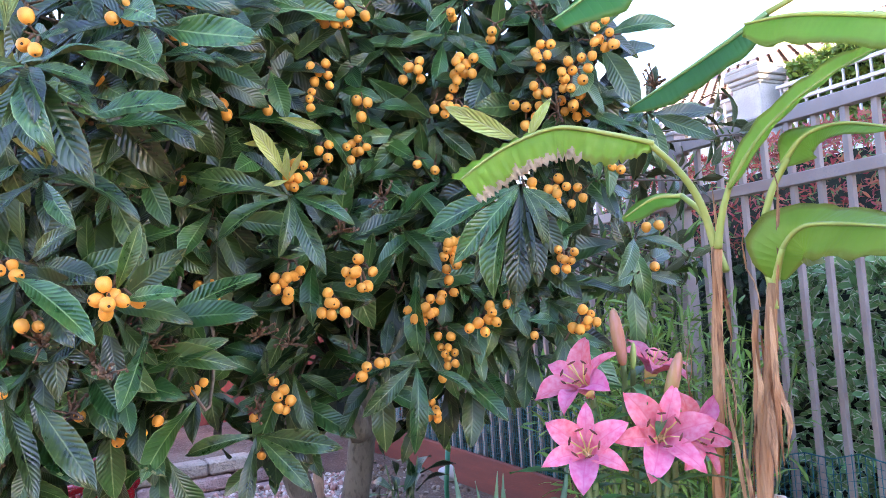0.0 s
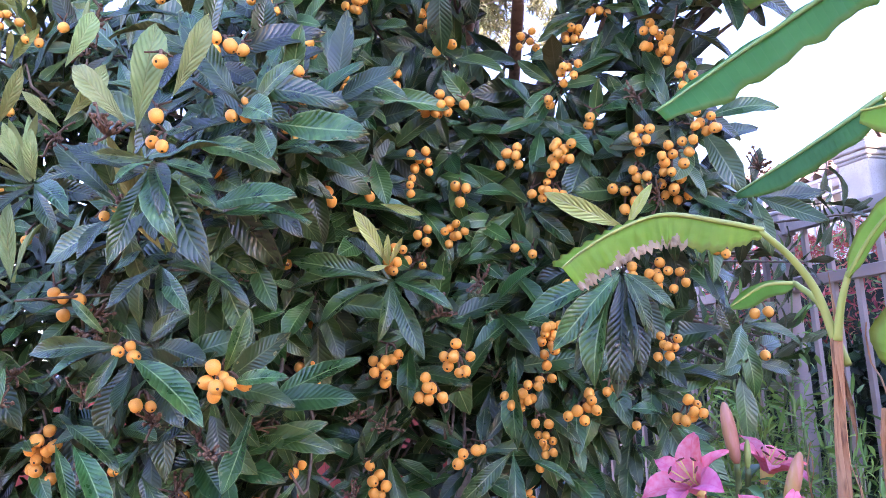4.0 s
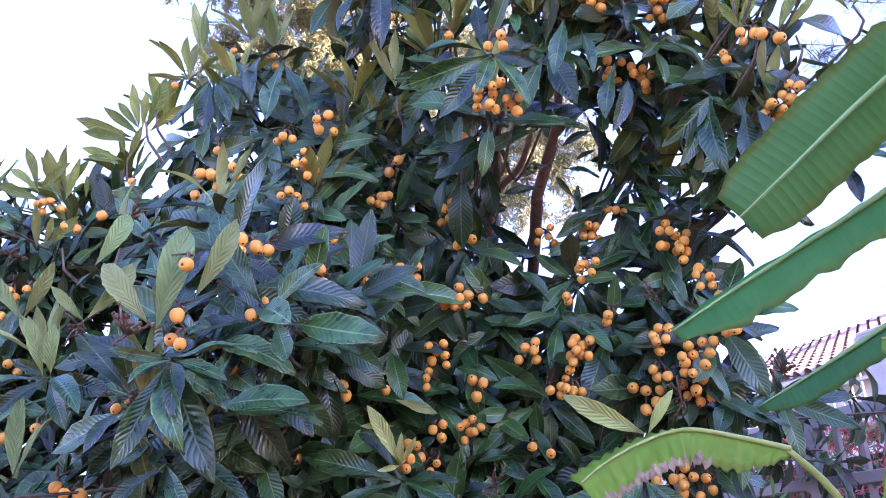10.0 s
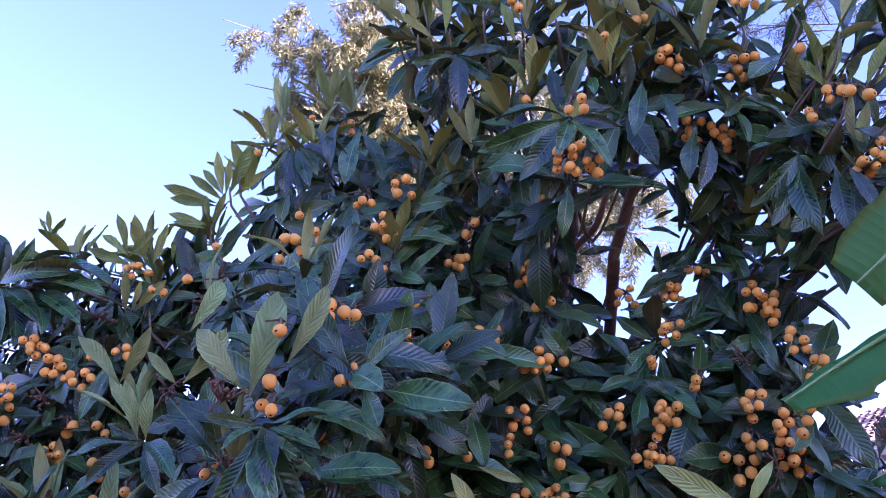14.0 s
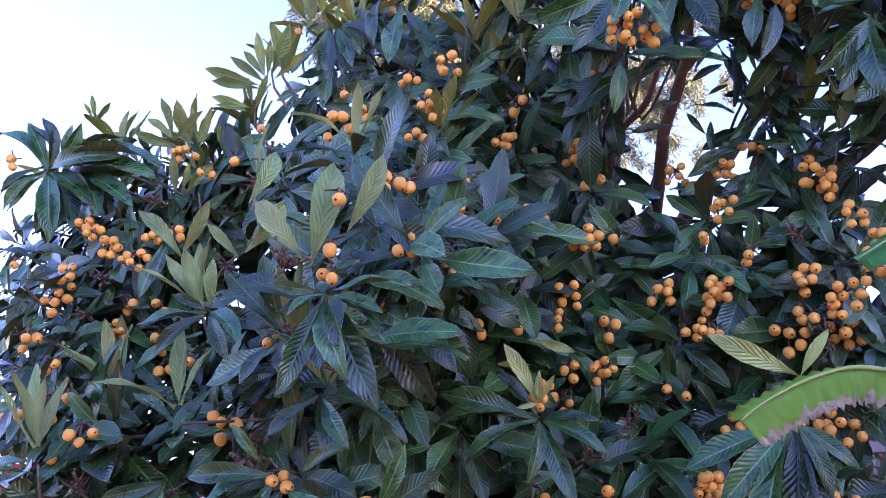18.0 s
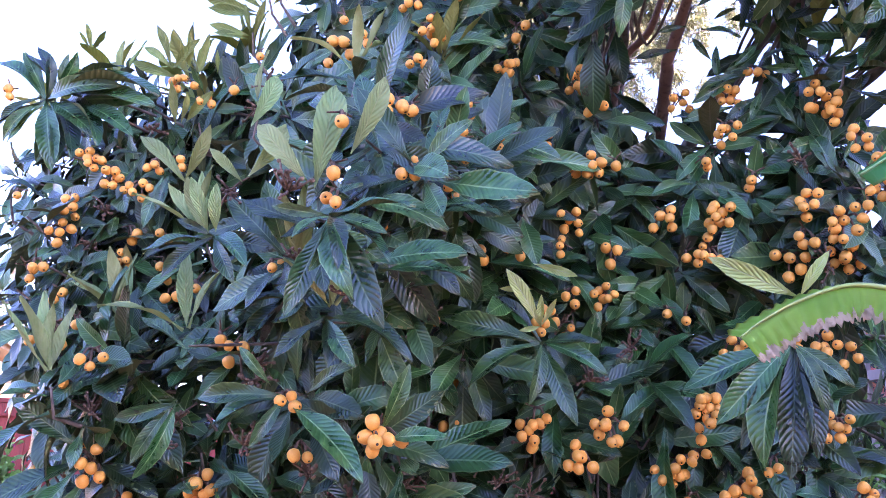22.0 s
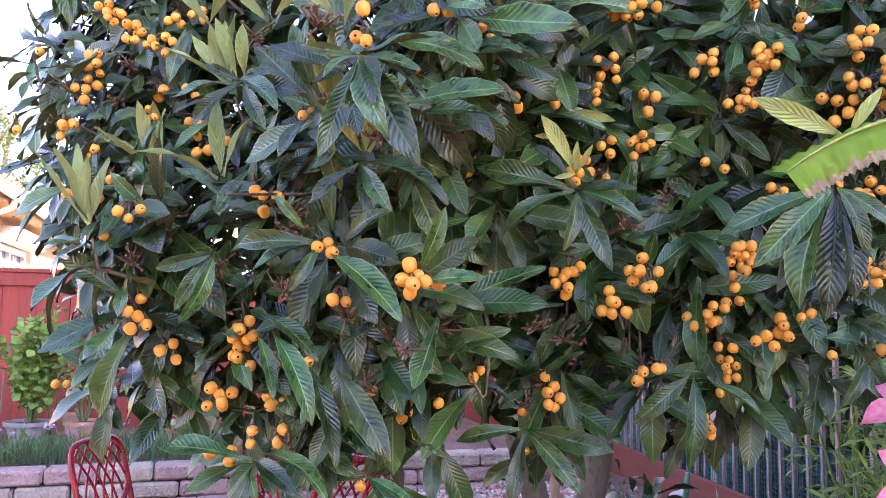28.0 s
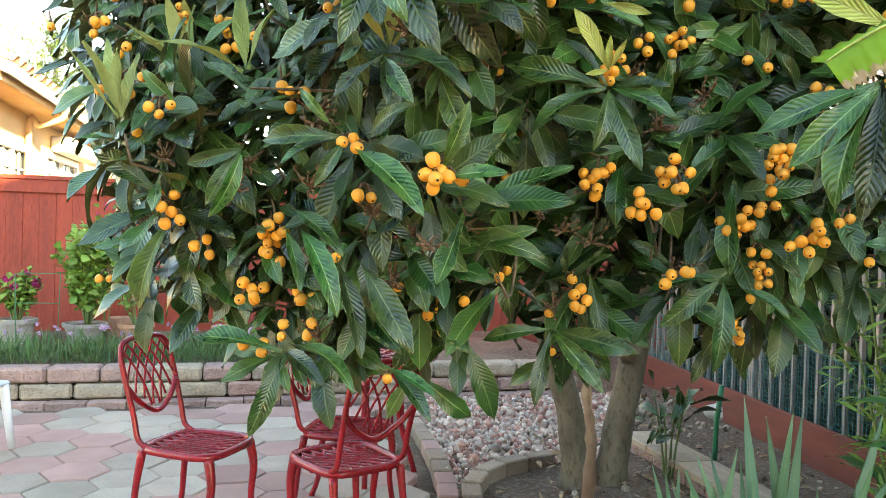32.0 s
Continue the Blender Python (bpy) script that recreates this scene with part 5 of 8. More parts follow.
for rows, kinds, mats, called in ((DARK_PLACED + DEEP_PLACED, PLACED_KINDS, [LEAF_TOP, LEAF_UNDER], "leaf"), (PALE_PLACED, PLACED_PALE, [YOUNG_TOP, YOUNG_UNDER], "young_leaf"), (OLIVE_PLACED + window_sprig_leaves, PLACED_OLIVE, [OLIVE_TOP, OLIVE_UNDER], "olive_leaf"), (NEW_PLACED, PLACED_OLIVE, [NEW_TOP, NEW_TOP], "new_leaf")):
    placed_meshes = [mesh_of(called, *k, mats) for k in kinds]
    for row in rows:
        k = rng.randrange(len(kinds))
        share(called, placed_meshes[k], shift @ spanning(row, kinds, k, 0.6 if called == "leaf" else 0.3), tree)
LOOSE = 300 - len(DARK_PLACED + DEEP_PLACED)
for _, k, m in old_leaves[:LOOSE]:
    share("leaf", leaf_meshes[k], shift @ m, tree)
for k, m in young_leaves:
    share("young_leaf", young_meshes[k], shift @ m, tree)
foliage = sown("foliage", LEAF_KINDS, [(k, shift @ m) for _, k, m in old_leaves[LOOSE:]], [LEAF_TOP, LEAF_UNDER], tree)
olive = sown("olive_foliage", OLIVE_KINDS, [(k, shift @ m) for k, m in olive_leaves], [OLIVE_TOP, OLIVE_UNDER], tree)
tagged(olive, "felted olive young leaves of the crown", kind="stuff")
tagged(foliage, "dense dark green ribbed leaves", kind="stuff")

# twigs from every shoot back to the nearest limb
bm = bmesh.new()
nodes_at = np.array([list(b) for b in branches])
for p, ax in shoots:
    back = p + (HEART - p).normalized() * 0.15
    q = Vector(nodes_at[np.argmin(((nodes_at - np.array(back)) ** 2).sum(1))])
    d = (p - q).length
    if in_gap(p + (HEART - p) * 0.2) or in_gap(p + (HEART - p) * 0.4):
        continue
    deep = p + (HEART - p).normalized() * 0.32
    if d > 0.5 or q.y < p.y + 0.1 or p.y < 1.55:
        q = deep + (HEART - p).normalized() * 0.2
    if p.x < -1.2:
        deep, q = p - ax * 0.06, p - ax * 0.09 + (HEART - p).normalized() * 0.06
    line = curve([p + ax * 0.01, p - ax * min(0.07, d * 0.3), deep * 0.7 + q * 0.3, q], 3) if p.y >= 1.55 and p.x >= -1.2 else [p + ax * 0.01, deep, q]
    tube(bm, line, [0.003 + 0.0045 * k / len(line) for k in range(len(line))], 5, cap=False)
tagged(grown("branching", bm, LIMB_BARK), kind="stuff")

# dried brown flower stalks left at some shoot tips
for x, y, z in LEAFY[::3]:
    p = Vector((x, y, z))
    if z > 2.5 or y > 2.2 or x < -1.75:
        continue
    ax = (OPEN_SIDE - p).normalized()
    p = p + ax * 0.03
    bm = bmesh.new()
    for k in range(9):
        d = (ax * 0.6 + unit() * 0.8 + Vector((0, 0, 0.35))).normalized()
        e = p + d * rng.uniform(0.03, 0.06)
        tube(bm, [p, (p + e) / 2 + unit() * 0.006, e], [0.0035, 0.0028, 0.0022], 4)
        for q in ((p + e) / 2, e):
            bmesh.ops.create_icosphere(bm, subdivisions=1, radius=rng.uniform(0.003, 0.006), matrix=Matrix.Translation(q + unit() * 0.004))
    grown("dry_panicle", bm, STALK, "dried brown flower stalk")


def fruit_mesh():
    """A loquat: slightly longer than thick, with the dry star of the calyx in a dimple at its end."""
    prof = [(0.0, 0.0), (0.30, 0.03), (0.62, 0.14), (0.9, 0.42), (1.0, 0.85), (0.95, 1.3), (0.74, 1.75), (0.45, 2.02), (0.19, 2.1), (0.12, 2.05), (0.0, 2.0)]
    bm = bmesh.new()
    n = 12
    rings = []
    for r, z in prof:
        rings.append([bm.verts.new((0, 0, -z))] if r == 0 else [bm.verts.new((r * math.cos(2 * math.pi * k / n), r * math.sin(2 * math.pi * k / n), -z)) for k in range(n)])
    for i, (a, b) in enumerate(zip(rings, rings[1:])):
        for k in range(n):
            q = [a[0]] if len(a) == 1 else [a[k], a[(k + 1) % n]]
            w = [b[0]] if len(b) == 1 else [b[(k + 1) % n], b[k]]
            bm.faces.new(q + w).material_index = 1 if i >= 8 else 0
    bmesh.ops.recalc_face_normals(bm, faces=bm.faces)
    ob = part("fruit", bm, [FRUIT_SKIN, CALYX])
    me = ob.data
    bpy.data.objects.remove(ob)
    return me


FRUIT = fruit_mesh()
for x, y, z, n in FRUITING:
    p = Vector((x, y, z))
    ax = (Vector((0.0, 0.05, 1.5)) - p).normalized()
    p = p + ax * 0.05
    r = rng.uniform(0.0125, 0.0150)
    n = n + 1 if n > 3 else n
    root = p - ax * 0.05 + Vector((0, 0, 0.02))
    spots = []
    reach = r * (1.0 + 1.05 * n ** 0.5)
    for i in range(n):
        best, score = None, -1
        for _ in range(24):
            d = unit()
            if d.dot(ax) < -0.1:
                d = -d
            c = p + d * reach * rng.uniform(0.15 if n > 5 else 0.4, 0.9) if n > 1 else p
            c = c - ax * 0.01
            gap = min([(c - s).length for s in spots] or [1])
            if gap > score and (gap < 2.4 * r or score < 0 or not spots or score < 1.9 * r):
                best, score = c, gap
            if 1.85 * r < score < 2.4 * r:
                break
        spots.append(best)
    bm = bmesh.new()
    for c in spots:
        mid = root + (c - root) * 0.5 + Vector((0, 0, 0.012))
        tube(bm, [root, mid, c - (c - mid).normalized() * r * 0.8], [0.0045, 0.0035, 0.003], 5)
    tube(bm, [root - ax * 0.05, root], 0.005, 6)
    for k in range(3):
        tube(bm, [root, root + (unit() + ax * 0.6) * 0.03], [0.003, 0.002], 4)
    cluster = grown("fruit_stalk", bm, STALK)
    for c in spots:
        g = (c - root).normalized() * 0.55 + unit() * 0.6 + Vector((0, 0, -0.35))
        g.normalize()
        m = turned(c - g * r, Vector((g.y, -g.x, 0.01)), -g, r * rng.uniform(0.9, 1.1))
        share("fruit", FRUIT, shift @ m, cluster)

# ---- metal fence with its netting and board ----
FENCE_A, FENCE_B = Vector((-1.1, 8.47, 0)), Vector((2.75, 1.21, 0))
fence_way = (FENCE_B - FENCE_A).normalized()
fence_turn = math.degrees(math.atan2(fence_way.y, fence_way.x))
fence_out = Vector((-fence_way.y, fence_way.x, 0))     # towards the hedge
FENCE_LONG = (FENCE_B - FENCE_A).length
post_at = (Vector((1.22, 4.09, 0)) - FENCE_A).dot(fence_way)
metal_fence = empty("metal_fence", pose(FENCE_A.x, FENCE_A.y, 0, 0, 0, fence_turn), "grey-brown painted metal picket fence with square posts", "fence")
bm = bmesh.new()
box(bm, -0.0135, -0.0135, 0.2, 0.0135, 0.0135, 2.2, 0.002)
picket = part("picket", bm, FENCE_PAINT, metal_fence, smooth=False)
picket.matrix_basis = pose(0.07, 0, 0)
for i in range(1, int(FENCE_LONG / 0.14)):
    share("picket", picket.data, pose(0.07 + i * 0.14, 0, 0), metal_fence)
for z0, z1 in ((2.19, 2.255), (1.90, 1.955)):
    bm = bmesh.new()
    box(bm, 0, -0.026, z0, FENCE_LONG, 0.026, z1, 0.004)
    part("rail", bm, FENCE_PAINT, metal_fence, smooth=False)
for s in (post_at - 2.45, post_at, post_at + 2.45):
    bm = bmesh.new()
    box(bm, s - 0.042, -0.042, -0.05, s + 0.042, 0.042, 2.29, 0.004)
    box(bm, s - 0.048, -0.048, 2.285, s + 0.048, 0.048, 2.31, 0.008)
    fence_post = part("post", bm, FENCE_PAINT, metal_fence, smooth=False)
    for z in (2.222, 1.928):
        bm = bmesh.new()
        box(bm, s - 0.075, -0.036, z - 0.045, s + 0.075, 0.036, z + 0.04, 0.006)
        part("bracket", bm, FENCE_PAINT, fence_post, smooth=False)

bm = bmesh.new()
box(bm, 0, -0.10, -0.06, FENCE_LONG, -0.06, 0.27, 0.006)
base_board = tagged(part("base_board", bm, RED_BOARD, smooth=False), "red-brown stained plank along the foot of the fence", "board")
base_board.matrix_basis = pose(FENCE_A.x, FENCE_A.y, 0, 0, 0, fence_turn)

# netting: fine strands tied to the pickets
bm = bmesh.new()
n = int(FENCE_LONG / 0.032)
top = [0.72 + 0.02 * math.sin(i * 0.21) + 0.012 * math.sin(i * 0.83) for i in range(n + 1)]
for i in range(n + 1):
    s = i * 0.032
    box(bm, s - 0.0012, -0.05 + 0.004 * math.sin(i * 0.6), 0.24, s + 0.0012, -0.047 + 0.004 * math.sin(i * 0.6), top[i])
for k in range(15):
    u = k / 14
    tube(bm, [(i * 0.032, -0.049 + 0.006 * math.sin(i * 0.31 + k), 0.25 + (top[i] - 0.25) * u) for i in range(0, n + 1, 4)], 0.0035 if k == 14 else 0.0013, 4)
net = tagged(part("netting", bm, NET, smooth=False), "teal plastic garden netting tied along the fence", "netting")
net.matrix_basis = pose(FENCE_A.x, FENCE_A.y, 0, 0, 0, fence_turn)

# ---- red cast chairs and table ----
def flat_bar(bm, points, w, h):
    """A bar of rectangular section along points, w across and h thick."""
    pts = [Vector(p) for p in points]
    rings = []
    for i, p in enumerate(pts):
        d = (pts[min(i + 1, len(pts) - 1)] - pts[max(i - 1, 0)]).normalized()
        up = Vector((0, 0, 1)) if abs(d.z) < 0.8 else Vector((1, 0, 0))
        s = d.cross(up).normalized()
        u = s.cross(d)
        rings.append([bm.verts.new(p + s * a * w / 2 + u * b * h / 2) for a, b in ((-1, -1), (1, -1), (1, 1), (-1, 1))])
    for a, b in zip(rings, rings[1:]):
        for k in range(4):
            bm.faces.new((a[k], a[(k + 1) % 4], b[(k + 1) % 4], b[k]))
    bm.faces.new(rings[0][::-1])
    bm.faces.new(rings[-1])
    return bm


def seat_outline(u):
    """The rounded seat edge, u from 0 to 1 round it; the front is at +x."""
    a = 2 * math.pi * u
    c, s = math.cos(a), math.sin(a)
    k = 4.2
    r = (abs(c) ** k + abs(s) ** k) ** (-1 / k)
    return Vector((0.205 * r * c, (0.2 + 0.012 * c) * r * s, 0))


def cast_chair():
    c = empty("patio_chair", pose(0, 0, 0), "worn dark red cast metal chair with a lattice back and seat", "chair", "red patio chairs")
    bm = bmesh.new()
    ring = [seat_outline(i / 40) for i in range(41)]
    rows = []
    for q in ring[:-1]:
        inn = q * 0.87
        rows.append([bm.verts.new((q.x, q.y, 0.405)), bm.verts.new((q.x * 1.01, q.y * 1.01, 0.42)), bm.verts.new((q.x * 0.985, q.y * 0.985, 0.436)), bm.verts.new((inn.x, inn.y, 0.431)), bm.verts.new((inn.x, inn.y, 0.408))])
    for i in range(40):
        a, b = rows[i], rows[(i + 1) % 40]
        for k in range(5):
            bm.faces.new((a[k], b[k], b[(k + 1) % 5], a[(k + 1) % 5]))
    bmesh.ops.recalc_face_normals(bm, faces=bm.faces)
    part("seat_frame", bm, CHAIR_RED, c)
    for sgn in (1, -1):
        for i in range(-5, 6):
            bm = bmesh.new()
            pts = []
            for k in range(9):
                u = k / 8 * 2 - 1
                x, y = 0.175 * u, sgn * 0.13 * u + i * 0.052 + sgn * 0.035 * math.sin(u * 3.1)
                if abs(y) < 0.176:
                    pts.append((x, y, 0.422 - 0.006 * (1 - u * u) + 0.002 * sgn))
            if len(pts) > 2:
                flat_bar(bm, pts, 0.013, 0.009)
                part("seat_strip", bm, CHAIR_RED, c)
            else:
                bm.free()
    for y in (-0.165, 0.165):
        bm = bmesh.new()
        s = 1 if y > 0 else -1
        tube(bm, curve([(-0.175, y, 0.41), (-0.20, y + 0.006 * s, 0.25), (-0.215, y + 0.012 * s, 0.1), (-0.25, y + 0.02 * s, 0.0)]), [0.02, 0.019, 0.018, 0.017, 0.0165, 0.016, 0.0155, 0.015, 0.015, 0.0145, 0.014, 0.014, 0.014, 0.014, 0.014, 0.014, 0.014, 0.015, 0.017][:19], 8)
        part("rear_leg", bm, CHAIR_RED, c)
        bm = bmesh.new()
        line = curve([(0.165, y * 0.98, 0.41), (0.185, y * 1.02, 0.3), (0.175, y * 1.02, 0.15), (0.195, y * 1.05, 0.0)])
        tube(bm, line, [0.023 - 0.008 * min(1, i / 12) for i in range(len(line))], 8)
        part("front_leg", bm, CHAIR_RED, c)
        bm = bmesh.new()
        line = curve([(-0.15, y * 0.99, 0.425), (-0.2, y, 0.46), (-0.225, y * 1.0, 0.56), (-0.272, y * 1.03, 0.72), (-0.303, y * 1.0, 0.825), (-0.317, y * 0.82, 0.874), (-0.321, y * 0.5, 0.888), (-0.322, 0, 0.893)])
        tube(bm, line, 0.0125, 8)
        part("back_post", bm, CHAIR_RED, c)

    def back_at(y, z):
        return Vector((-0.225 - (z - 0.56) * 0.29, y, z))

    bm = bmesh.new()
    tube(bm, curve([back_at(-0.165, 0.68), back_at(-0.12, 0.62), back_at(-0.05, 0.57), back_at(0, 0.555), back_at(0.05, 0.57), back_at(0.12, 0.62), back_at(0.165, 0.68)], 4), 0.0125, 8)
    part("back_bow", bm, CHAIR_RED, c)
    for sgn in (1, -1):
        for i in range(6):
            y0 = -0.15 + i * 0.056
            bm = bmesh.new()
            pts = []
            for k in range(10):
                u = k / 9
                y = sgn * (y0 + 0.14 * u - 0.03 + 0.03 * math.sin(u * 3.1))
                z = 0.875 - 0.29 * u
                low = 0.56 + 0.125 * (abs(y) / 0.165) ** 1.5
                if z > low and abs(y) < 0.158:
                    pts.append(back_at(y, z) + Vector((0.004 * sgn, 0, 0)))
            if len(pts) > 2:
                tube(bm, pts, 0.0052, 6)
                part("back_strip", bm, CHAIR_RED, c)
            else:
                bm.free()
    return c


chair = cast_chair()
chair.matrix_basis = pose(-2.33, 2.86, 0, 0, 0, 4)
copy_thing(chair, pose(-1.63, 2.97, 0, 0, 0, 150))
copy_thing(chair, pose(-1.86, 3.42, 0, 0, 0, 12))

table = empty("patio_table", pose(-2.08, 4.02, 0), "round dark red cast metal patio table with lattice top", "table")
bm = bmesh.new()
tube(bm, [(0.4 * math.cos(k * math.pi / 18), 0.4 * math.sin(k * math.pi / 18), 0.7) for k in range(37)], 0.02, 8, cap=False)
part("rim", bm, CHAIR_RED, table)
for sgn in (0, 1):
    for i in range(-5, 6):
        w = math.sqrt(0.4 ** 2 - (i * 0.075) ** 2)
        bm = bmesh.new()
        a, b = ((i * 0.075, -w, 0.705), (i * 0.075, w, 0.705)) if sgn else ((-w, i * 0.075, 0.701), (w, i * 0.075, 0.701))
        flat_bar(bm, [a, b], 0.025, 0.012)
        part("top_strip", bm, CHAIR_RED, table)
for k in range(4):
    a = k * math.pi / 2 + 0.5
    bm = bmesh.new()
    tube(bm, curve([(0.36 * math.cos(a), 0.36 * math.sin(a), 0.69), (0.2 * math.cos(a), 0.2 * math.sin(a), 0.4), (0.3 * math.cos(a), 0.3 * math.sin(a), 0.0)]), 0.017, 8)
    part("leg", bm, CHAIR_RED, table)

# the white plastic chair of which a leg shows
white_chair = empty("plastic_chair", pose(-4.38, 3.16, 0, 0, 0, 20), "white moulded plastic garden chair", "chair")
PLASTIC = surface("white_plastic", (0.75, 0.76, 0.77), (0.7, 0.71, 0.73), 6, 0.4, 0.05, 60, vary=0.03)
bm = bmesh.new()
box(bm, -0.22, -0.22, 0.40, 0.22, 0.22, 0.43, 0.012)
part("seat", bm, PLASTIC, white_chair)
for x in (-0.19, 0.19):
    for y in (-0.19, 0.19):
        bm = bmesh.new()
        tube(bm, [(x, y, 0.41), (x * 1.2, y * 1.2, 0.0)], [0.03, 0.02], 8)
        part("leg", bm, PLASTIC, white_chair)
bm = bmesh.new()
box(bm, -0.25, -0.2, 0.42, -0.22, 0.2, 0.84, 0.012)
part("backrest", bm, PLASTIC, white_chair)

# ---- pots and plants along the red fence ----
TERRACOTTA = surface("terracotta", (0.40, 0.19, 0.11), (0.48, 0.26, 0.17), 8, 0.9, 0.3, 80, third=(0.5, 0.4, 0.34))
STONE_POT = surface("pale_pot", (0.34, 0.31, 0.27), (0.28, 0.25, 0.215), 8, 0.9, 0.3, 80, third=(0.3, 0.28, 0.25))
GERANIUM = leaf_surface("geranium_leaf", (0.15, 0.28, 0.05), (0.24, 0.38, 0.08), (0.32, 0.42, 0.14), veins=4, relief=0.4, rough=0.6, through_light=0.25)
GRASS = leaf_surface("grass_blade", (0.05, 0.12, 0.04), (0.10, 0.19, 0.06), (0.12, 0.22, 0.08), veins=1, relief=0.1, rough=0.55, through_light=0.2)
STEM = surface("green_stem", (0.10, 0.16, 0.05), (0.16, 0.2, 0.07), 20, 0.7)
PINK_PETAL = leaf_surface("magenta_petal", (0.42, 0.02, 0.14), (0.5, 0.05, 0.2), (0.5, 0.1, 0.25), veins=2, relief=0.1, rough=0.6, through_light=0.3)
LILAC = leaf_surface("chive_flower", (0.38, 0.24, 0.38), (0.48, 0.34, 0.46), (0.5, 0.36, 0.5), veins=2, relief=0.1, rough=0.7)
ROUND_LEAF = [blade(1, 0.45, 0.3, 0.2, rows=6, teeth=0.06, two=False), blade(1, 0.42, 0.7, 0.35, rows=6, teeth=0.06, two=False)]
SLIM = [blade(1, 0.018, b, 0.3, rows=6, teeth=0, wave=0, two=False, cols=(-1, 0, 1), base=0.6) for b in (0.3, 0.8, 1.4)]


def pot(at, r, h, material, label):
    p = empty("flower_pot", pose(*at), label, "pot")
    prof = [(0.7 * r, 0), (0.98 * r, h * 0.82), (1.08 * r, h * 0.82), (1.1 * r, h), (0.97 * r, h), (0.93 * r, h * 0.85), (0.0, h * 0.85)]
    bm = bmesh.new()
    rings = [[bm.verts.new((a * math.cos(k * math.pi / 10), a * math.sin(k * math.pi / 10), z)) for k in range(20)] for a, z in prof[:-1]]
    for a, b in zip(rings, rings[1:]):
        for k in range(20):
            bm.faces.new((a[k], a[(k + 1) % 20], b[(k + 1) % 20], b[k]))
    bm.faces.new(rings[0][::-1])
    part("pot_body", bm, material, p, smooth=False)
    bm = bmesh.new()
    bmesh.ops.create_circle(bm, cap_ends=True, segments=20, radius=0.94 * r, matrix=pose(0, 0, h * 0.86))
    part("potting_soil", bm, SOIL, p)
    return p


def bushy(name, at, height, width, stems, leaf, n, size, material, label, category="plant", flowers=0, petal=None, top_heavy=0.4):
    """A plant of several stems with leaves round their upper parts."""
    p = empty(name, pose(*at), label, category)
    poses, bloom = [], []
    for i in range(stems):
        a = i * 2.4 + rng.uniform(-0.4, 0.4)
        w = width * rng.uniform(0.3, 1)
        h = height * rng.uniform(0.65, 1)
        line = curve([(0.02 * math.cos(a), 0.02 * math.sin(a), 0), (w * 0.5 * math.cos(a), w * 0.5 * math.sin(a), h * 0.5), (w * math.cos(a), w * math.sin(a), h)], 5)
        bm = bmesh.new()
        tube(bm, line, [0.009 - 0.005 * k / len(line) for k in range(len(line))], 5)
        part("stem", bm, STEM, p)
        for _ in range(n // stems):
            q = line[min(len(line) - 1, int(len(line) * (top_heavy + (1 - top_heavy) * rng.random())))]
            d = (unit() + Vector((0, 0, 0.5))).normalized()
            poses.append((rng.randrange(len(leaf)), turned(q + d * rng.uniform(0.02, 0.10) * height, d, Vector((0, 0, 1)) + unit() * 0.7, size * rng.uniform(0.6, 1.2))))
        for _ in range(flowers // stems):
            q = line[-1] + unit() * 0.07 * height + Vector((0, 0, 0.02))
            for k in range(7):
                d = (unit() + Vector((0, 0, 0.4))).normalized()
                bloom.append((0, turned(q, d, unit(), 0.022)))
    f = sown("leaves", leaf, poses, [material, material], p)
    f["kind"] = "stuff"
    if bloom:
        f = sown("flowers", ROUND_LEAF, bloom, [petal, petal], p)
        f["kind"] = "stuff"
    return p


def bed(s, d):
    q = WALL_A + wall_way * s + wall_in * d
    return q.x, q.y


for s, d, r, h, mat, lab in ((1.13, 1.5, 0.17, 0.24, STONE_POT, "pale grey clay pot standing on the soil bed"), (1.74, 1.5, 0.19, 0.2, STONE_POT, "wide weathered pale pot standing on the soil bed"),
                             (2.22, 1.45, 0.16, 0.2, TERRACOTTA, "terracotta pot standing on the soil bed"), (3.1, 1.4, 0.15, 0.18, TERRACOTTA, "small terracotta pot standing on the soil bed"), (2.0, 2.0, 0.13, 0.2, TERRACOTTA, "small terracotta pot against the red fence")):
    x, y = bed(s, d)
    pot((x, y, 0.25), r, h, mat, lab)
x, y = bed(1.13, 1.5)
bushy("geranium", (x, y, 0.45), 0.46, 0.27, 13, ROUND_LEAF, 420, 0.065, GERANIUM, "potted geranium with small magenta flowers", flowers=160, petal=PINK_PETAL)
x, y = bed(1.76, 1.52)
bushy("tall_geranium", (x, y, 0.43), 0.95, 0.36, 15, ROUND_LEAF, 1200, 0.085, GERANIUM, "tall leggy pale green geranium in a pot", top_heavy=0.3)
x, y = bed(1.85, 1.9)
bushy("tall_geranium", (x, y, 0.25), 1.35, 0.3, 3, ROUND_LEAF, 40, 0.07, GERANIUM, "spindly geranium stem before the red fence", flowers=6, petal=PINK_PETAL, top_heavy=0.7)
x, y = bed(2.22, 1.45)
bushy("potted_succulent", (x, y, 0.43), 0.5, 0.22, 8, ROUND_LEAF, 90, 0.07, GERANIUM, "green leafy plant in a terracotta pot")
x, y = bed(3.2, 1.1)
bushy("leafy_plant", (x, y, 0.25), 0.3, 0.2, 8, [blade(1, 0.16, 0.5, 0.3, rows=7, two=False)], 60, 0.2, GERANIUM, "broad-leaved green plant in the bed", top_heavy=0.0)
x, y = bed(3.9, 0.9)
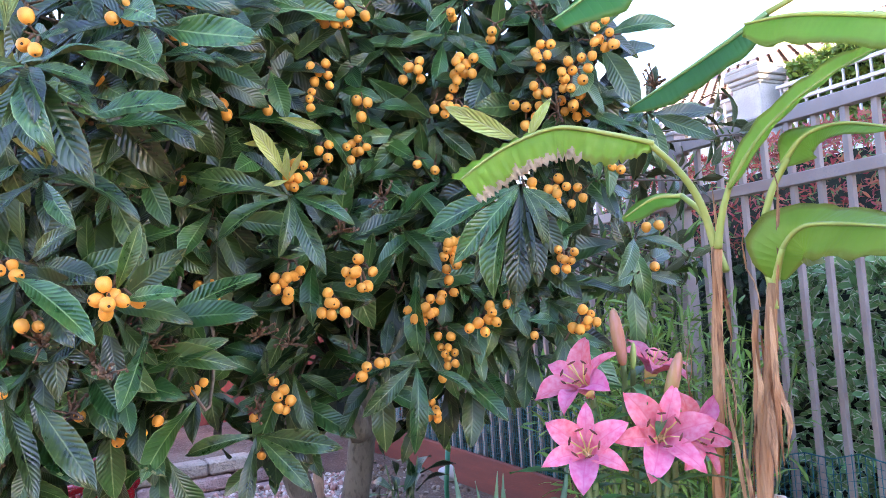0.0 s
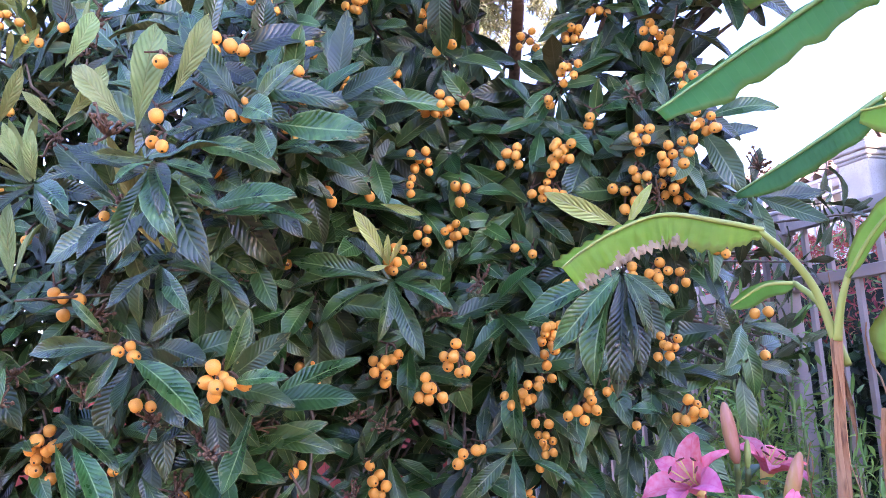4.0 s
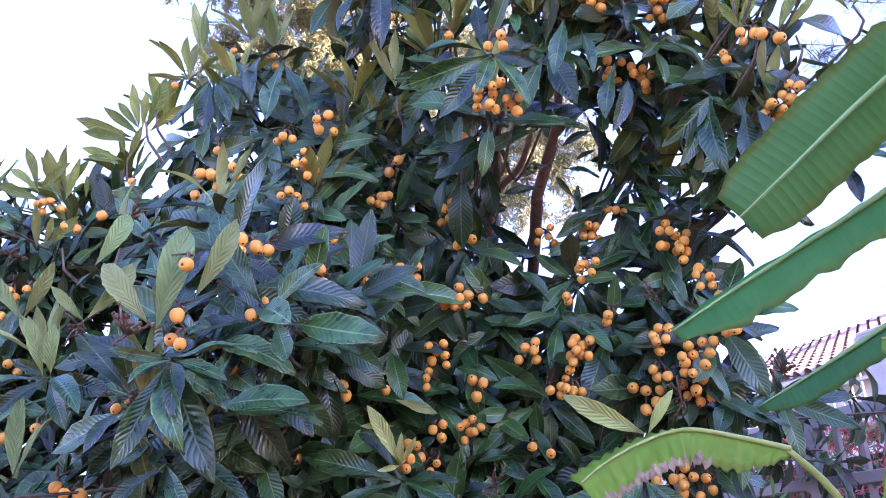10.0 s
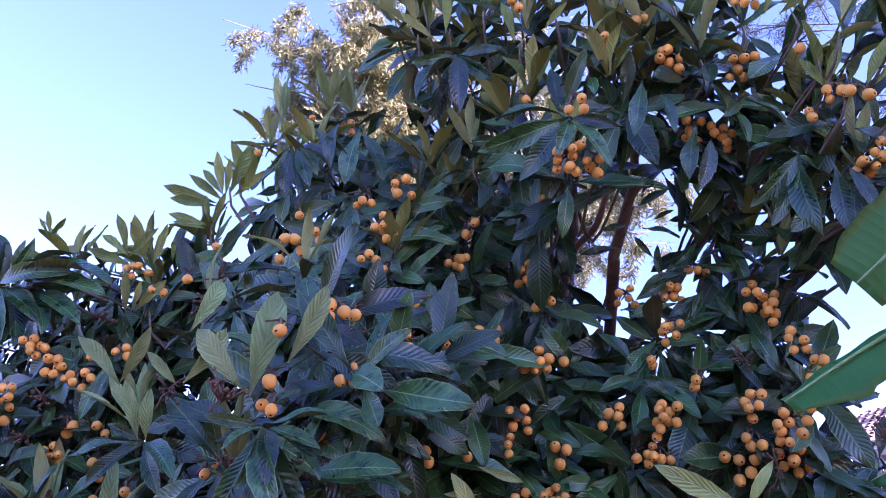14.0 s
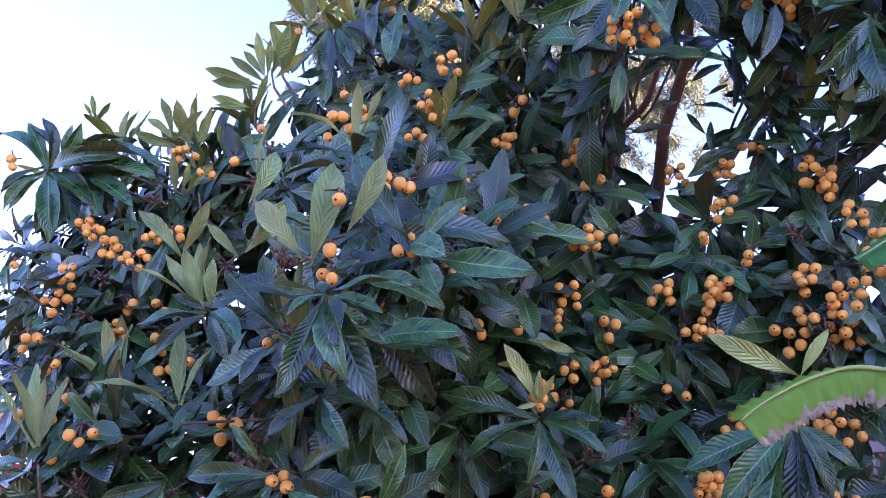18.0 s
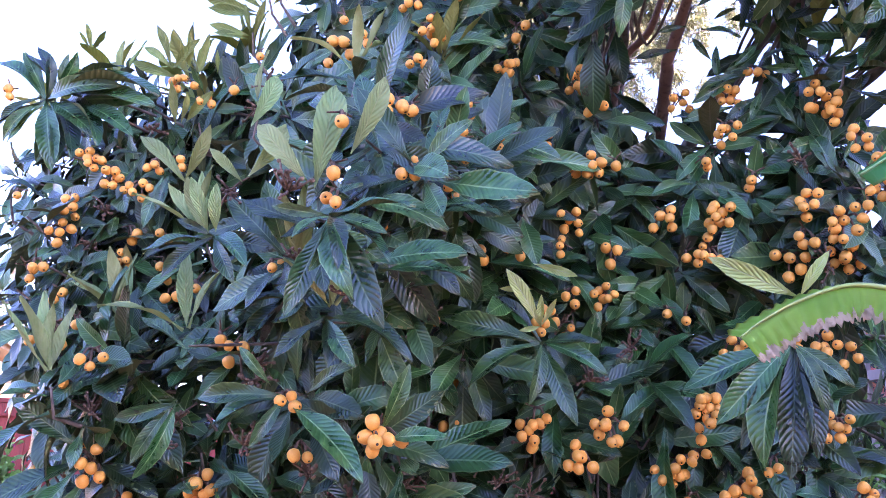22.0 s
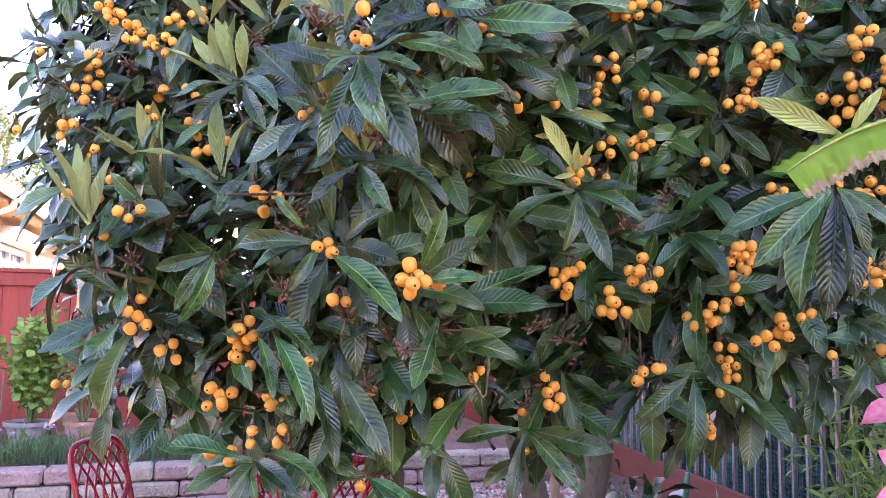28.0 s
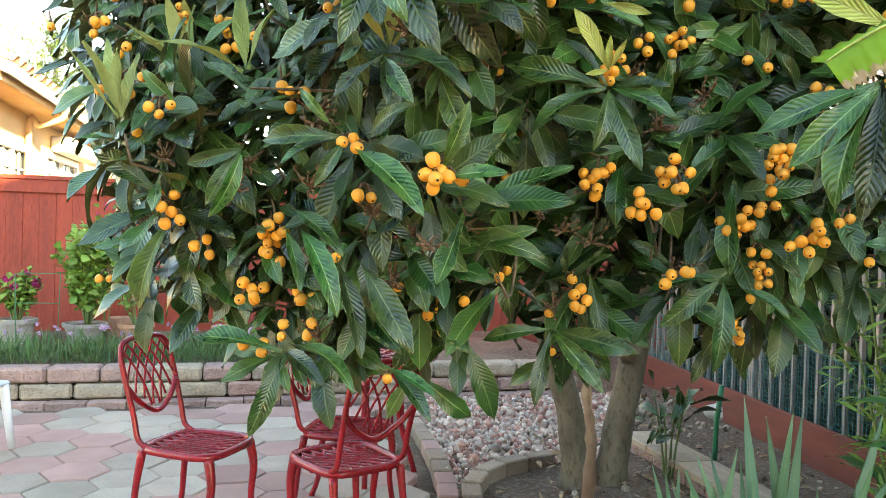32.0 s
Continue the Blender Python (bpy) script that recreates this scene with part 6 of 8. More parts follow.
bushy("leafy_plant", (x, y, 0.25), 0.25, 0.22, 8, [blade(1, 0.16, 0.5, 0.3, rows=7, two=False)], 60, 0.2, GERANIUM, "broad-leaved green plant in the bed", top_heavy=0.0)

# chives and grass on the bed
poses, bloom = [], []
for i in range(2600):
    s, d = rng.uniform(0.4, 4.1), abs(rng.gauss(0, 0.32)) + 0.22
    x, y = bed(s, d)
    dd = Vector((rng.gauss(0, 0.35), rng.gauss(0, 0.35), 1)).normalized()
    poses.append((rng.randrange(3), turned((x, y, 0.24), dd, unit(), rng.uniform(0.14, 0.3))))
    if i % 55 == 0:
        for k in range(9):
            bloom.append((0, turned(Vector((x, y, 0.24)) + dd * 0.3 + unit() * 0.008, unit(), unit(), 0.022)))
grass = sown("chives", SLIM, poses, [GRASS, GRASS])
tagged(grass, "clumps of fine grassy chives behind the block wall", "grass", kind="stuff")
fl = sown("flowers", ROUND_LEAF, bloom, [LILAC, LILAC], grass)
fl["label"] = "small lilac chive flower heads"

# a thin green wire plant support
x, y = bed(1.45, 0.95)
support = empty("plant_support", pose(x, y, 0.24, 0, 0, wall_turn), "thin green wire plant support standing in the bed", "plant support")
GREEN_WIRE = surface("green_coated_wire", (0.03, 0.16, 0.08), (0.04, 0.2, 0.1), 9, 0.5)
for px in (-0.17, 0.17):
    bm = bmesh.new()
    tube(bm, [(px, 0, 0), (px * 1.1, 0, 0.72)], 0.004, 6)
    part("upright", bm, GREEN_WIRE, support)
for z in (0.45, 0.72):
    bm = bmesh.new()
    tube(bm, [(-0.18, 0, z), (0.18, 0, z)], 0.004, 6)
    part("crossbar", bm, GREEN_WIRE, support)

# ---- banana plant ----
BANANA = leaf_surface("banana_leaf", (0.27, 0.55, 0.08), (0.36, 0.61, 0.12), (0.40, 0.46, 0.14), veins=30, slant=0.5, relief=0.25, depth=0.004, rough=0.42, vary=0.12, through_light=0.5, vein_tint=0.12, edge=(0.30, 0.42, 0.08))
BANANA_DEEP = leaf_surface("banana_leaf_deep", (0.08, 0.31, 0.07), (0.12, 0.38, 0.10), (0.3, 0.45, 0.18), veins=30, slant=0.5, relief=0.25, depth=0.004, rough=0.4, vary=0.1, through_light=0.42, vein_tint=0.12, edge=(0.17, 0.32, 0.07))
PETIOLE = surface("banana_petiole", (0.30, 0.38, 0.08), (0.38, 0.44, 0.12), 10, 0.5, 0.15, 60, vary=0.08)
MIDRIB = surface("banana_midrib", (0.16, 0.32, 0.10), (0.22, 0.38, 0.13), 10, 0.5, 0.15, 60, vary=0.08)
SHEATH = surface("dry_sheath", (0.29, 0.115, 0.04), (0.55, 0.33, 0.17), 22, 0.8, 0.9, 110, third=(0.07, 0.03, 0.018), stretch=(1, 1, 0.1), depth=0.01)
DRY = surface("withered_leaf", (0.45, 0.34, 0.22), (0.58, 0.46, 0.32), 9, 0.9, 0.5, 60, third=(0.25, 0.17, 0.1))

banana = empty("banana_plant", pose(0.6, 1.62, 0), "young banana plant with dry sheathed stems and broad green leaves", "plant")
BANANA_AT = Vector((0.6, 1.62, 0))


def banana_part(name, bm, mat, label="", smooth=True):
    bmesh.ops.translate(bm, verts=bm.verts, vec=-BANANA_AT)
    return part(name, bm, mat, banana, label, smooth)


def banana_leaf(mid, half, face, fold, mat, label="", ragged=0.02, cut=1.0, roll=0.0, dry_tip=False):
    """A broad leaf along its midrib; fold lifts or drops the two halves, roll curls one of them over."""
    line = curve(mid, 16 if dry_tip else 7)
    n = len(line)
    cols = [-1, -0.8, -0.55, -0.28, -0.06, 0.06, 0.28, 0.55, 0.8, 1]
    if dry_tip:
        cols = [-1 + 0.07 * k for k in range(9)] + [-0.3, -0.06, 0.06, 0.28, 0.55, 0.8, 1]
    bm = bmesh.new()
    lay = bm.loops.layers.uv.new("uv")
    grid = []
    for i, p in enumerate(line):
        v = i / (n - 1)
        d = (line[min(i + 1, n - 1)] - line[max(i - 1, 0)]).normalized()
        f = Vector(face)
        f = (f - d * f.dot(d)).normalized()
        s = d.cross(f)
        w = half * (min(1, (v + 0.03) * 4.5) ** 0.7) * (min(1, (cut - v) * 3.5 + 0.12) ** 0.6 if cut >= v else 0.2)
        row = []
        for c in cols:
            a = c * w * (1 + ragged * math.sin(i * 1.9 + 3 * c) * (abs(c) > 0.7))
            lift = fold * abs(a) - roll * max(0, c) ** 2 * w + ragged * 0.35 * math.sin(i * 1.1 + c * 2) * abs(c) * half * 4 - (0.01 if abs(c) < 0.1 else 0) * half * 4
            if dry_tip and c < -0.5:
                a *= 1 + 0.16 * noise.noise(Vector((v * 30, 1, 0))) * (-c - 0.5) * 2
                lift += 0.05 * half * noise.noise(Vector((v * 25, c * 6, 5)))
            row.append((bm.verts.new(p + s * a * (1 - 0.5 * roll * max(0, c)) + f * lift), (0.5 + c / 2, v)))
        grid.append(row)
    for i, (a, b) in enumerate(zip(grid, grid[1:])):
        for k in range(len(cols) - 1):
            q = (a[k], a[k + 1], b[k + 1], b[k])
            fc = bm.faces.new([x[0] for x in q])
            for lp, x in zip(fc.loops, q):
                lp[lay].uv = x[1]
            if dry_tip:
                v = i / (n - 1)
                edge = -0.78 + 0.3 * noise.noise(Vector((v * 14, 3, 0))) + 0.18 * noise.noise(Vector((v * 45, 8, 0)))
                fc.material_index = 1 if (cols[k] < edge and v > 0.28) or (cols[k] > 0.2 and 0.12 < v < 0.3) else 0
    bmesh.ops.solidify(bm, geom=bm.faces[:], thickness=0.0015)
    blade_ob = banana_part("leaf", bm, [mat, DRY], label)
    bm = bmesh.new()
    tube(bm, line, [0.006 * (1 - 0.75 * i / n) for i in range(n)], 6)
    bmesh.ops.translate(bm, verts=bm.verts, vec=-BANANA_AT)
    part("midrib", bm, PETIOLE if mat is BANANA else MIDRIB, blade_ob)
    return blade_ob


def petiole(points, r0=0.009, r1=0.006):
    line = curve(points, 6)
    bm = bmesh.new()
    tube(bm, line, [r0 + (r1 - r0) * i / len(line) for i in range(len(line))], 8)
    banana_part("petiole", bm, PETIOLE)


for foot, mid, top, r in (((0.46, 1.6, -0.05), (0.535, 1.6, 1.0), (0.579, 1.605, 1.555), 0.0155), ((0.54, 1.54, -0.05), (0.598, 1.52, 1.0), (0.643, 1.5, 1.47), 0.0152), ((0.53, 1.55, -0.05), (0.585, 1.535, 0.9), (0.62, 1.53, 1.42), 0.009), ((1.22, 1.02, -0.05), (1.24, 1.02, 0.8), (1.25, 1.0, 1.55), 0.04)):
    line = curve([foot, mid, top], 10)
    bm = bmesh.new()
    tube(bm, line, [r * (1 - 0.35 * i / len(line)) for i in range(len(line))], 10)
    for v in bm.verts:
        v.co += Vector((noise.noise(v.co * 25), noise.noise(v.co * 25 + Vector((5, 0, 0))), 0)) * 0.006
    st = banana_part("stem", bm, SHEATH, "stem wrapped in dry brown sheaths")
    for k in range(16):
        i = rng.randrange(3, len(line) - 1)
        a = rng.uniform(0, 6.28)
        o = Vector((math.cos(a), math.sin(a), 0))
        bm = bmesh.new()
        p = line[i]
        q = p + o * (r + 0.004)
        side = o.cross(Vector((0, 0, 1)))
        prev = None
        w = rng.uniform(0.003, 0.009)
        hang = rng.uniform(0.14, 0.34)
        down = rng.choice((1, 1, -1))
        for j in range(7):
            u = j / 6
            c = q + o * 0.03 * math.sin(u * 2.2) ** 2 * rng.uniform(0.6, 1) - Vector((0, 0, down * hang * u)) - BANANA_AT
            ww = w * (0.12 + 0.88 * math.sin(math.pi * min(1, u * 1.1 + 0.02)) ** 0.7) if u < 0.9 else w * 0.08
            cur = [bm.verts.new(c + side * ww), bm.verts.new(c + o * 0.002), bm.verts.new(c - side * ww)]
            if prev:
                bm.faces.new((prev[0], prev[1], cur[1], cur[0]))
                bm.faces.new((prev[1], prev[2], cur[2], cur[1]))
            prev = cur
        part("sheath_flap", bm, SHEATH, st)

petiole([(0.58, 1.61, 1.542), (0.55, 1.59, 1.642), (0.505, 1.57, 1.71), (0.445, 1.54, 1.763)])
banana_leaf([(0.451, 1.54, 1.764), (0.375, 1.52, 1.781), (0.284, 1.5, 1.798), (0.228, 1.49, 1.793), (0.159, 1.48, 1.767), (0.102, 1.48, 1.736), (0.062, 1.47, 1.706)], 0.05, (0.1, -0.75, 0.65), -0.8, BANANA, "torn banana leaf with a withered brown edge", 0.06, 1.2, dry_tip=True)
petiole([(0.6, 1.62, 1.5), (0.585, 1.68, 1.62), (0.56, 1.75, 1.68)], 0.008, 0.006)
banana_leaf([(0.56, 1.75, 1.68), (0.50, 1.77, 1.68), (0.43, 1.79, 1.64)], 0.035, (0.0, -0.6, 0.8), -0.3, BANANA)
petiole([(0.58, 1.6, 1.548), (0.588, 1.58, 1.615), (0.603, 1.56, 1.675)])
banana_leaf([(0.6, 1.56, 1.665), (0.641, 1.5, 1.746), (0.687, 1.43, 1.801), (0.73, 1.35, 1.832), (0.769, 1.25, 1.847)], 0.031, (-0.45, -0.6, 0.6), 0.3, BANANA, ragged=0.05)
petiole([(0.642, 1.5, 1.46), (0.642, 1.52, 1.56), (0.659, 1.5, 1.645), (0.684, 1.47, 1.703)])
banana_leaf([(0.677, 1.48, 1.695), (0.706, 1.44, 1.739), (0.745, 1.38, 1.745), (0.776, 1.28, 1.712)], 0.042, (0.1, -0.8, 0.6), -0.4, BANANA)
petiole([(0.643, 1.5, 1.42), (0.647, 1.5, 1.465), (0.653, 1.46, 1.533)])
banana_leaf([(0.649, 1.49, 1.475), (0.653, 1.46, 1.533), (0.671, 1.41, 1.567), (0.707, 1.34, 1.563), (0.74, 1.24, 1.545), (0.78, 1.12, 1.52)], 0.07, (-0.1, -0.85, 0.5), -0.3, BANANA, ragged=0.035)
petiole([(1.25, 1.0, 1.5), (1.15, 1.05, 1.95), (0.98, 1.07, 2.16), (0.561, 1.1, 2.085)])
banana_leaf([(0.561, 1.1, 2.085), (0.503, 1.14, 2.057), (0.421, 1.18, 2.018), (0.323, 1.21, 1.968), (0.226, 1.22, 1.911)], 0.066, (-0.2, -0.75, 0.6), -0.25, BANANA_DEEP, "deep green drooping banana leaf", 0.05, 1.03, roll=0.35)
petiole([(1.25, 1.0, 1.5), (1.2, 1.0, 2.1), (1.0, 0.95, 2.45), (0.58, 0.9, 2.215)])
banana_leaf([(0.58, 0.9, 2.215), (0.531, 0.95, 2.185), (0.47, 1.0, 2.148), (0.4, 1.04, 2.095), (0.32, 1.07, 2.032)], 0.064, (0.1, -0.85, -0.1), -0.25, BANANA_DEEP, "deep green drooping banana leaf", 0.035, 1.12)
petiole([(1.25, 1.05, 1.5), (1.28, 1.2, 1.95), (1.15, 1.4, 2.2), (0.684, 1.5, 1.998)])
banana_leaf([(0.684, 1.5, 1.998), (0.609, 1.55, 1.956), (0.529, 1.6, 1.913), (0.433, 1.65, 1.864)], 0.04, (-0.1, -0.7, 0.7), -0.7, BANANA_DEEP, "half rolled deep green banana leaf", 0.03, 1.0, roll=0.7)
petiole([(1.25, 1.0, 1.5), (1.1, 1.01, 1.7), (0.88, 1.02, 1.79), (0.74, 1.05, 1.8)])
banana_leaf([(0.76, 1.04, 1.8), (0.66, 1.1, 1.84), (0.58, 1.16, 1.87), (0.52, 1.2, 1.875)], 0.06, (0.0, -0.75, 0.65), -0.3, BANANA, "broad green banana leaf with a rolled edge", 0.03, 1.05, roll=0.4)
bm = bmesh.new()
for k in range(9):
    a = k * 0.8
    tube(bm, curve([(0.62, 1.56, 1.03), (0.62 + 0.03 * math.cos(a), 1.56 + 0.03 * math.sin(a), 1.05), (0.62 + 0.05 * math.cos(a), 1.54 + 0.04 * math.sin(a), 0.98)], 3), [0.006, 0.009, 0.008, 0.006, 0.006, 0.004, 0.002], 5)
banana_part("withered_leaf", bm, DRY, "shrivelled pale dry leaf")

# ---- pink lilies ----
LILY = leaf_surface("lily_tepal", (0.80, 0.15, 0.26), (0.85, 0.36, 0.45), (0.80, 0.16, 0.27), veins=1.5, slant=0.0, relief=0.15, rough=0.45, vary=0.14, through_light=0.4, vein_tint=0.15)
LILY_HEART = surface("lily_throat", (0.62, 0.5, 0.12), (0.7, 0.45, 0.2), 20, 0.5)
ANTHER = surface("lily_anther", (0.09, 0.018, 0.012), (0.14, 0.03, 0.02), 30, 0.8)
LILY_GREEN = leaf_surface("lily_leaf", (0.05, 0.14, 0.04), (0.08, 0.2, 0.05), (0.12, 0.25, 0.08), veins=1, slant=0, relief=0.1, rough=0.4, through_light=0.2)
BUD = surface("lily_bud", (0.38, 0.14, 0.085), (0.31, 0.20, 0.06), 14, 0.45, 0.1, 60, third=(0.45, 0.2, 0.18), stretch=(1, 1, 0.3), vary=0.08)
GREEN_BUD = surface("green_lily_bud", (0.24, 0.32, 0.07), (0.32, 0.38, 0.1), 14, 0.45, 0.1, 60)
lily = empty("lily_plant", pose(0.35, 1.58, 0), "pink lilies in full flower with slender buds", "flower")
LILY_AT = Vector((0.35, 1.58, 0))
TEPAL = [mesh_of("tepal", *blade(1, h, 1.6, 0.45, rows=12, teeth=0.01, wave=0.03, thick=0.01, base=0.35, belly=1.32), [LILY, LILY]) for h in (0.215, 0.15)]


def lily_flower(at, face, size, turn):
    at, face = Vector(at), Vector(face).normalized()
    side = face.orthogonal().normalized()
    up = face.cross(side)
    bm = bmesh.new()
    base = at - face * 0.035 * size / 0.095
    tube(bm, [base - LILY_AT, base + face * 0.028 - LILY_AT], [0.0055, 0.0155], 8)
    f = part("flower", bm, LILY_HEART, lily, "open pink lily flower with dark anthers")
    for k in range(6):
        a = turn + k * math.pi / 3
        o = side * math.cos(a) + up * math.sin(a)
        d = (o * 0.34 + face * 1.0).normalized()
        share("tepal", TEPAL[k % 2], turned(base + face * (0.004 if k % 2 else 0.001) - LILY_AT, d, face * 0.4 - o, size * rng.uniform(0.92, 1.06)), f)
    for k in range(7):
        a = turn + 0.4 + k * 1.05
        o = side * math.cos(a) + up * math.sin(a)
        bm = bmesh.new()
        s = base - LILY_AT
        e = s + face * size * (0.62 if k < 6 else 0.75) + o * size * (0.22 if k < 6 else 0.02)
        tube(bm, [s, s + face * size * 0.4 + o * size * 0.07, e], 0.0013, 5)
        part("filament", bm, LILY_HEART, f)
        if k < 6:
            bm = bmesh.new()
            t = o.cross(face) * 0.0085
            tube(bm, [e - t, e, e + t], [0.0011, 0.0025, 0.0011], 6)
            part("anther", bm, ANTHER, f)
    return base


def lily_stem(points):
    line = curve(points, 8)
    bm = bmesh.new()
    tube(bm, [p - LILY_AT for p in line], 0.006, 6)
    part("stem", bm, STEM, lily)
    return line


heads = []
for at, face, size, turn in (((0.276, 1.569, 1.296), (-0.5, -0.5, 0.7), 0.129, 0.2), ((0.262, 1.471, 1.184), (-0.2, -0.8, 0.5), 0.123, 0.6), ((0.409, 1.492, 1.198), (-0.05, -0.9, 0.42), 0.14, 0.35), ((0.486, 1.569, 1.184), (0.5, -0.75, 0.25), 0.123, 0.1), ((0.444, 1.667, 1.31), (0.3, -0.3, 0.8), 0.109, 0.5)):
    heads.append(lily_flower(at, face, size, turn))
for at, way, size, mat in (((0.364, 1.611, 1.38), (-0.12, -0.05, 1), 0.119, BUD), ((0.444, 1.513, 1.296), (0.28, -0.15, 1), 0.112, BUD), ((0.395, 1.625, 1.338), (0.08, 0, 1), 0.056, GREEN_BUD)):
    at, way = Vector(at), Vector(way).normalized()
    bm = bmesh.new()
    s = at - way * size * 0.5 - LILY_AT
    tube(bm, [s + way * size * u for u in (0, 0.08, 0.3, 0.55, 0.8, 0.94, 1)], [size * r for r in (0.05, 0.085, 0.115, 0.122, 0.098, 0.06, 0.02)], 9)
    part("bud", bm, mat, lily, "closed pointed lily bud")
    heads.append(at - way * size * 0.5)
poses = []
for i, h in enumerate(heads):
    foot = Vector((0.26 + 0.04 * (i % 5), 1.6 + 0.03 * (i % 3), 0.0))
    stalk = lily_stem([foot, foot * 0.5 + h * 0.5 + Vector((0, 0.03, -0.1)), h + Vector((0, 0.035, -0.125)), h])
    for k in range(16):
        p = stalk[int(len(stalk) * (0.25 + 0.62 * k / 16))]
        a = k * 2.4 + i
        d = Vector((math.cos(a), math.sin(a), 0.35)).normalized()
        poses.append((k % 2, turned(p - LILY_AT, d, (0, 0, 1), rng.uniform(0.1, 0.18))))
LILY_LEAVES = [blade(1, 0.085, 0.5, 0.3, rows=8, teeth=0, two=False), blade(1, 0.075, 1.0, 0.3, rows=8, teeth=0, two=False)]
for k, (kind, m) in enumerate(poses):
    if k == 0:
        lily_meshes = [mesh_of("leaf", *q, [LILY_GREEN, LILY_GREEN]) for q in LILY_LEAVES]
    share("leaf", lily_meshes[kind], m, lily)

# ---- irises, broad leaves, stake and stone in the bed ----
IRIS = leaf_surface("iris_leaf", (0.085, 0.19, 0.10), (0.12, 0.24, 0.125), (0.16, 0.28, 0.15), veins=1, slant=0, relief=0.1, rough=0.5, vary=0.2, through_light=0.2)
SWORD = [mesh_of("leaf", *blade(1, 0.021, b, 0.1, rows=10, teeth=0, wave=0.004, base=0.9), [IRIS, IRIS]) for b in (0.05, 0.2, 0.4)]
for cx, cy, n, tall in ((-0.1, 2.62, 15, 0.8), (0.12, 2.7, 18, 0.98), (0.3, 2.6, 14, 0.78), (0.02, 2.5, 12, 0.7), (0.45, 2.75, 12, 0.7)):
    clump = empty("iris_clump", pose(cx, cy, 0), "clump of grey-green sword-shaped iris leaves", "plant", "irises")
    for i in range(n):
        a = rng.gauss(0, 0.28)
        d = Vector((math.sin(a), rng.gauss(0, 0.12), math.cos(a)))
        share("leaf", SWORD[i % 3], turned((rng.uniform(-0.08, 0.08), rng.uniform(-0.05, 0.05), -0.02), d, (rng.uniform(-0.5, 0.5), -1, 0.1), tall * rng.uniform(0.6, 1.02)), clump)
BROAD = leaf_surface("broad_leaf", (0.05, 0.15, 0.04), (0.09, 0.22, 0.055), (0.16, 0.28, 0.09), veins=7, relief=0.4, rough=0.4, through_light=0.2)
for x, y in ((0.62, 3.5), (0.85, 3.2), (0.95, 3.6)):
    bushy("broad_leaved_plant", (x, y, -0.02), 0.5, 0.2, 7, [blade(1, 0.17, 0.6, 0.3, rows=8, two=False)], 56, 0.22, BROAD, "low broad-leaved green plant by the fence", top_heavy=0.1)
bushy("loquat_sucker", (-0.42, 4.75, -0.02), 0.62, 0.14, 4, [LEAF_KINDS[1], LEAF_KINDS[4]], 22, 0.21, LEAF_TOP, "drooping dark leaves of a sucker beside the trunk", top_heavy=0.5)

bm = bmesh.new()
tube(bm, [(-0.17, 5.07, -0.05), (-0.165, 5.06, 0.3), (-0.14, 5.04, 0.53)], 0.016, 8)
tagged(part("garden_stake", bm, surface("green_plastic", (0.02, 0.20, 0.09), (0.03, 0.25, 0.12), 9, 0.5)), "green plastic-coated garden stake", "stake")
bm = bmesh.new()
bmesh.ops.create_icosphere(bm, subdivisions=3, radius=1)
for v in bm.verts:
    v.co *= 1 + 0.3 * noise.noise(v.co * 1.7)
    v.co = Vector((v.co.x * 0.12, v.co.y * 0.1, v.co.z * 0.075)) + Vector((-0.17, 6.55, 0.05))
tagged(part("rock", bm, CONCRETE), "pale grey rock on the soil", "rock")
tree_stick = bmesh.new()
line = curve([(-0.77, 4.05, -0.05), (-0.76, 4.06, 0.3), (-0.8, 4.1, 0.6), (-0.83, 4.14, 0.8)], 6)
tube(tree_stick, line, [0.035 - 0.012 * i / len(line) for i in range(len(line))], 9)
for v in tree_stick.verts:
    v.co += Vector((noise.noise(v.co * 18), noise.noise(v.co * 18 + Vector((3, 0, 0))), 0)) * 0.018
tagged(part("dead_sapling", tree_stick, PEELED), "dead peeling sapling trunk beside the loquat", "dead wood")

poses = []
for i in range(420):
    x, y = rng.uniform(-1.3, 0.9), rng.uniform(3.6, 7.6)
    if x - 3.1 + 0.53 * y < 0:
        poses.append((rng.randrange(2), turned((x, y, 0.012 + 0.012 * rng.random()), (rng.uniform(-1, 1), rng.uniform(-1, 1), 0.1), (rng.uniform(-0.5, 0.5), rng.uniform(-0.5, 0.5), 1), rng.uniform(0.03, 0.11))))
tagged(sown("leaf_litter", [blade(1, 0.16, 0.9, 0.4, rows=4, teeth=0, two=False), blade(1, 0.1, -0.5, 0.3, rows=4, teeth=0, two=False)], poses, [LITTER, LITTER]), "dry brown leaf litter on the soil", "leaf litter", kind="stuff")

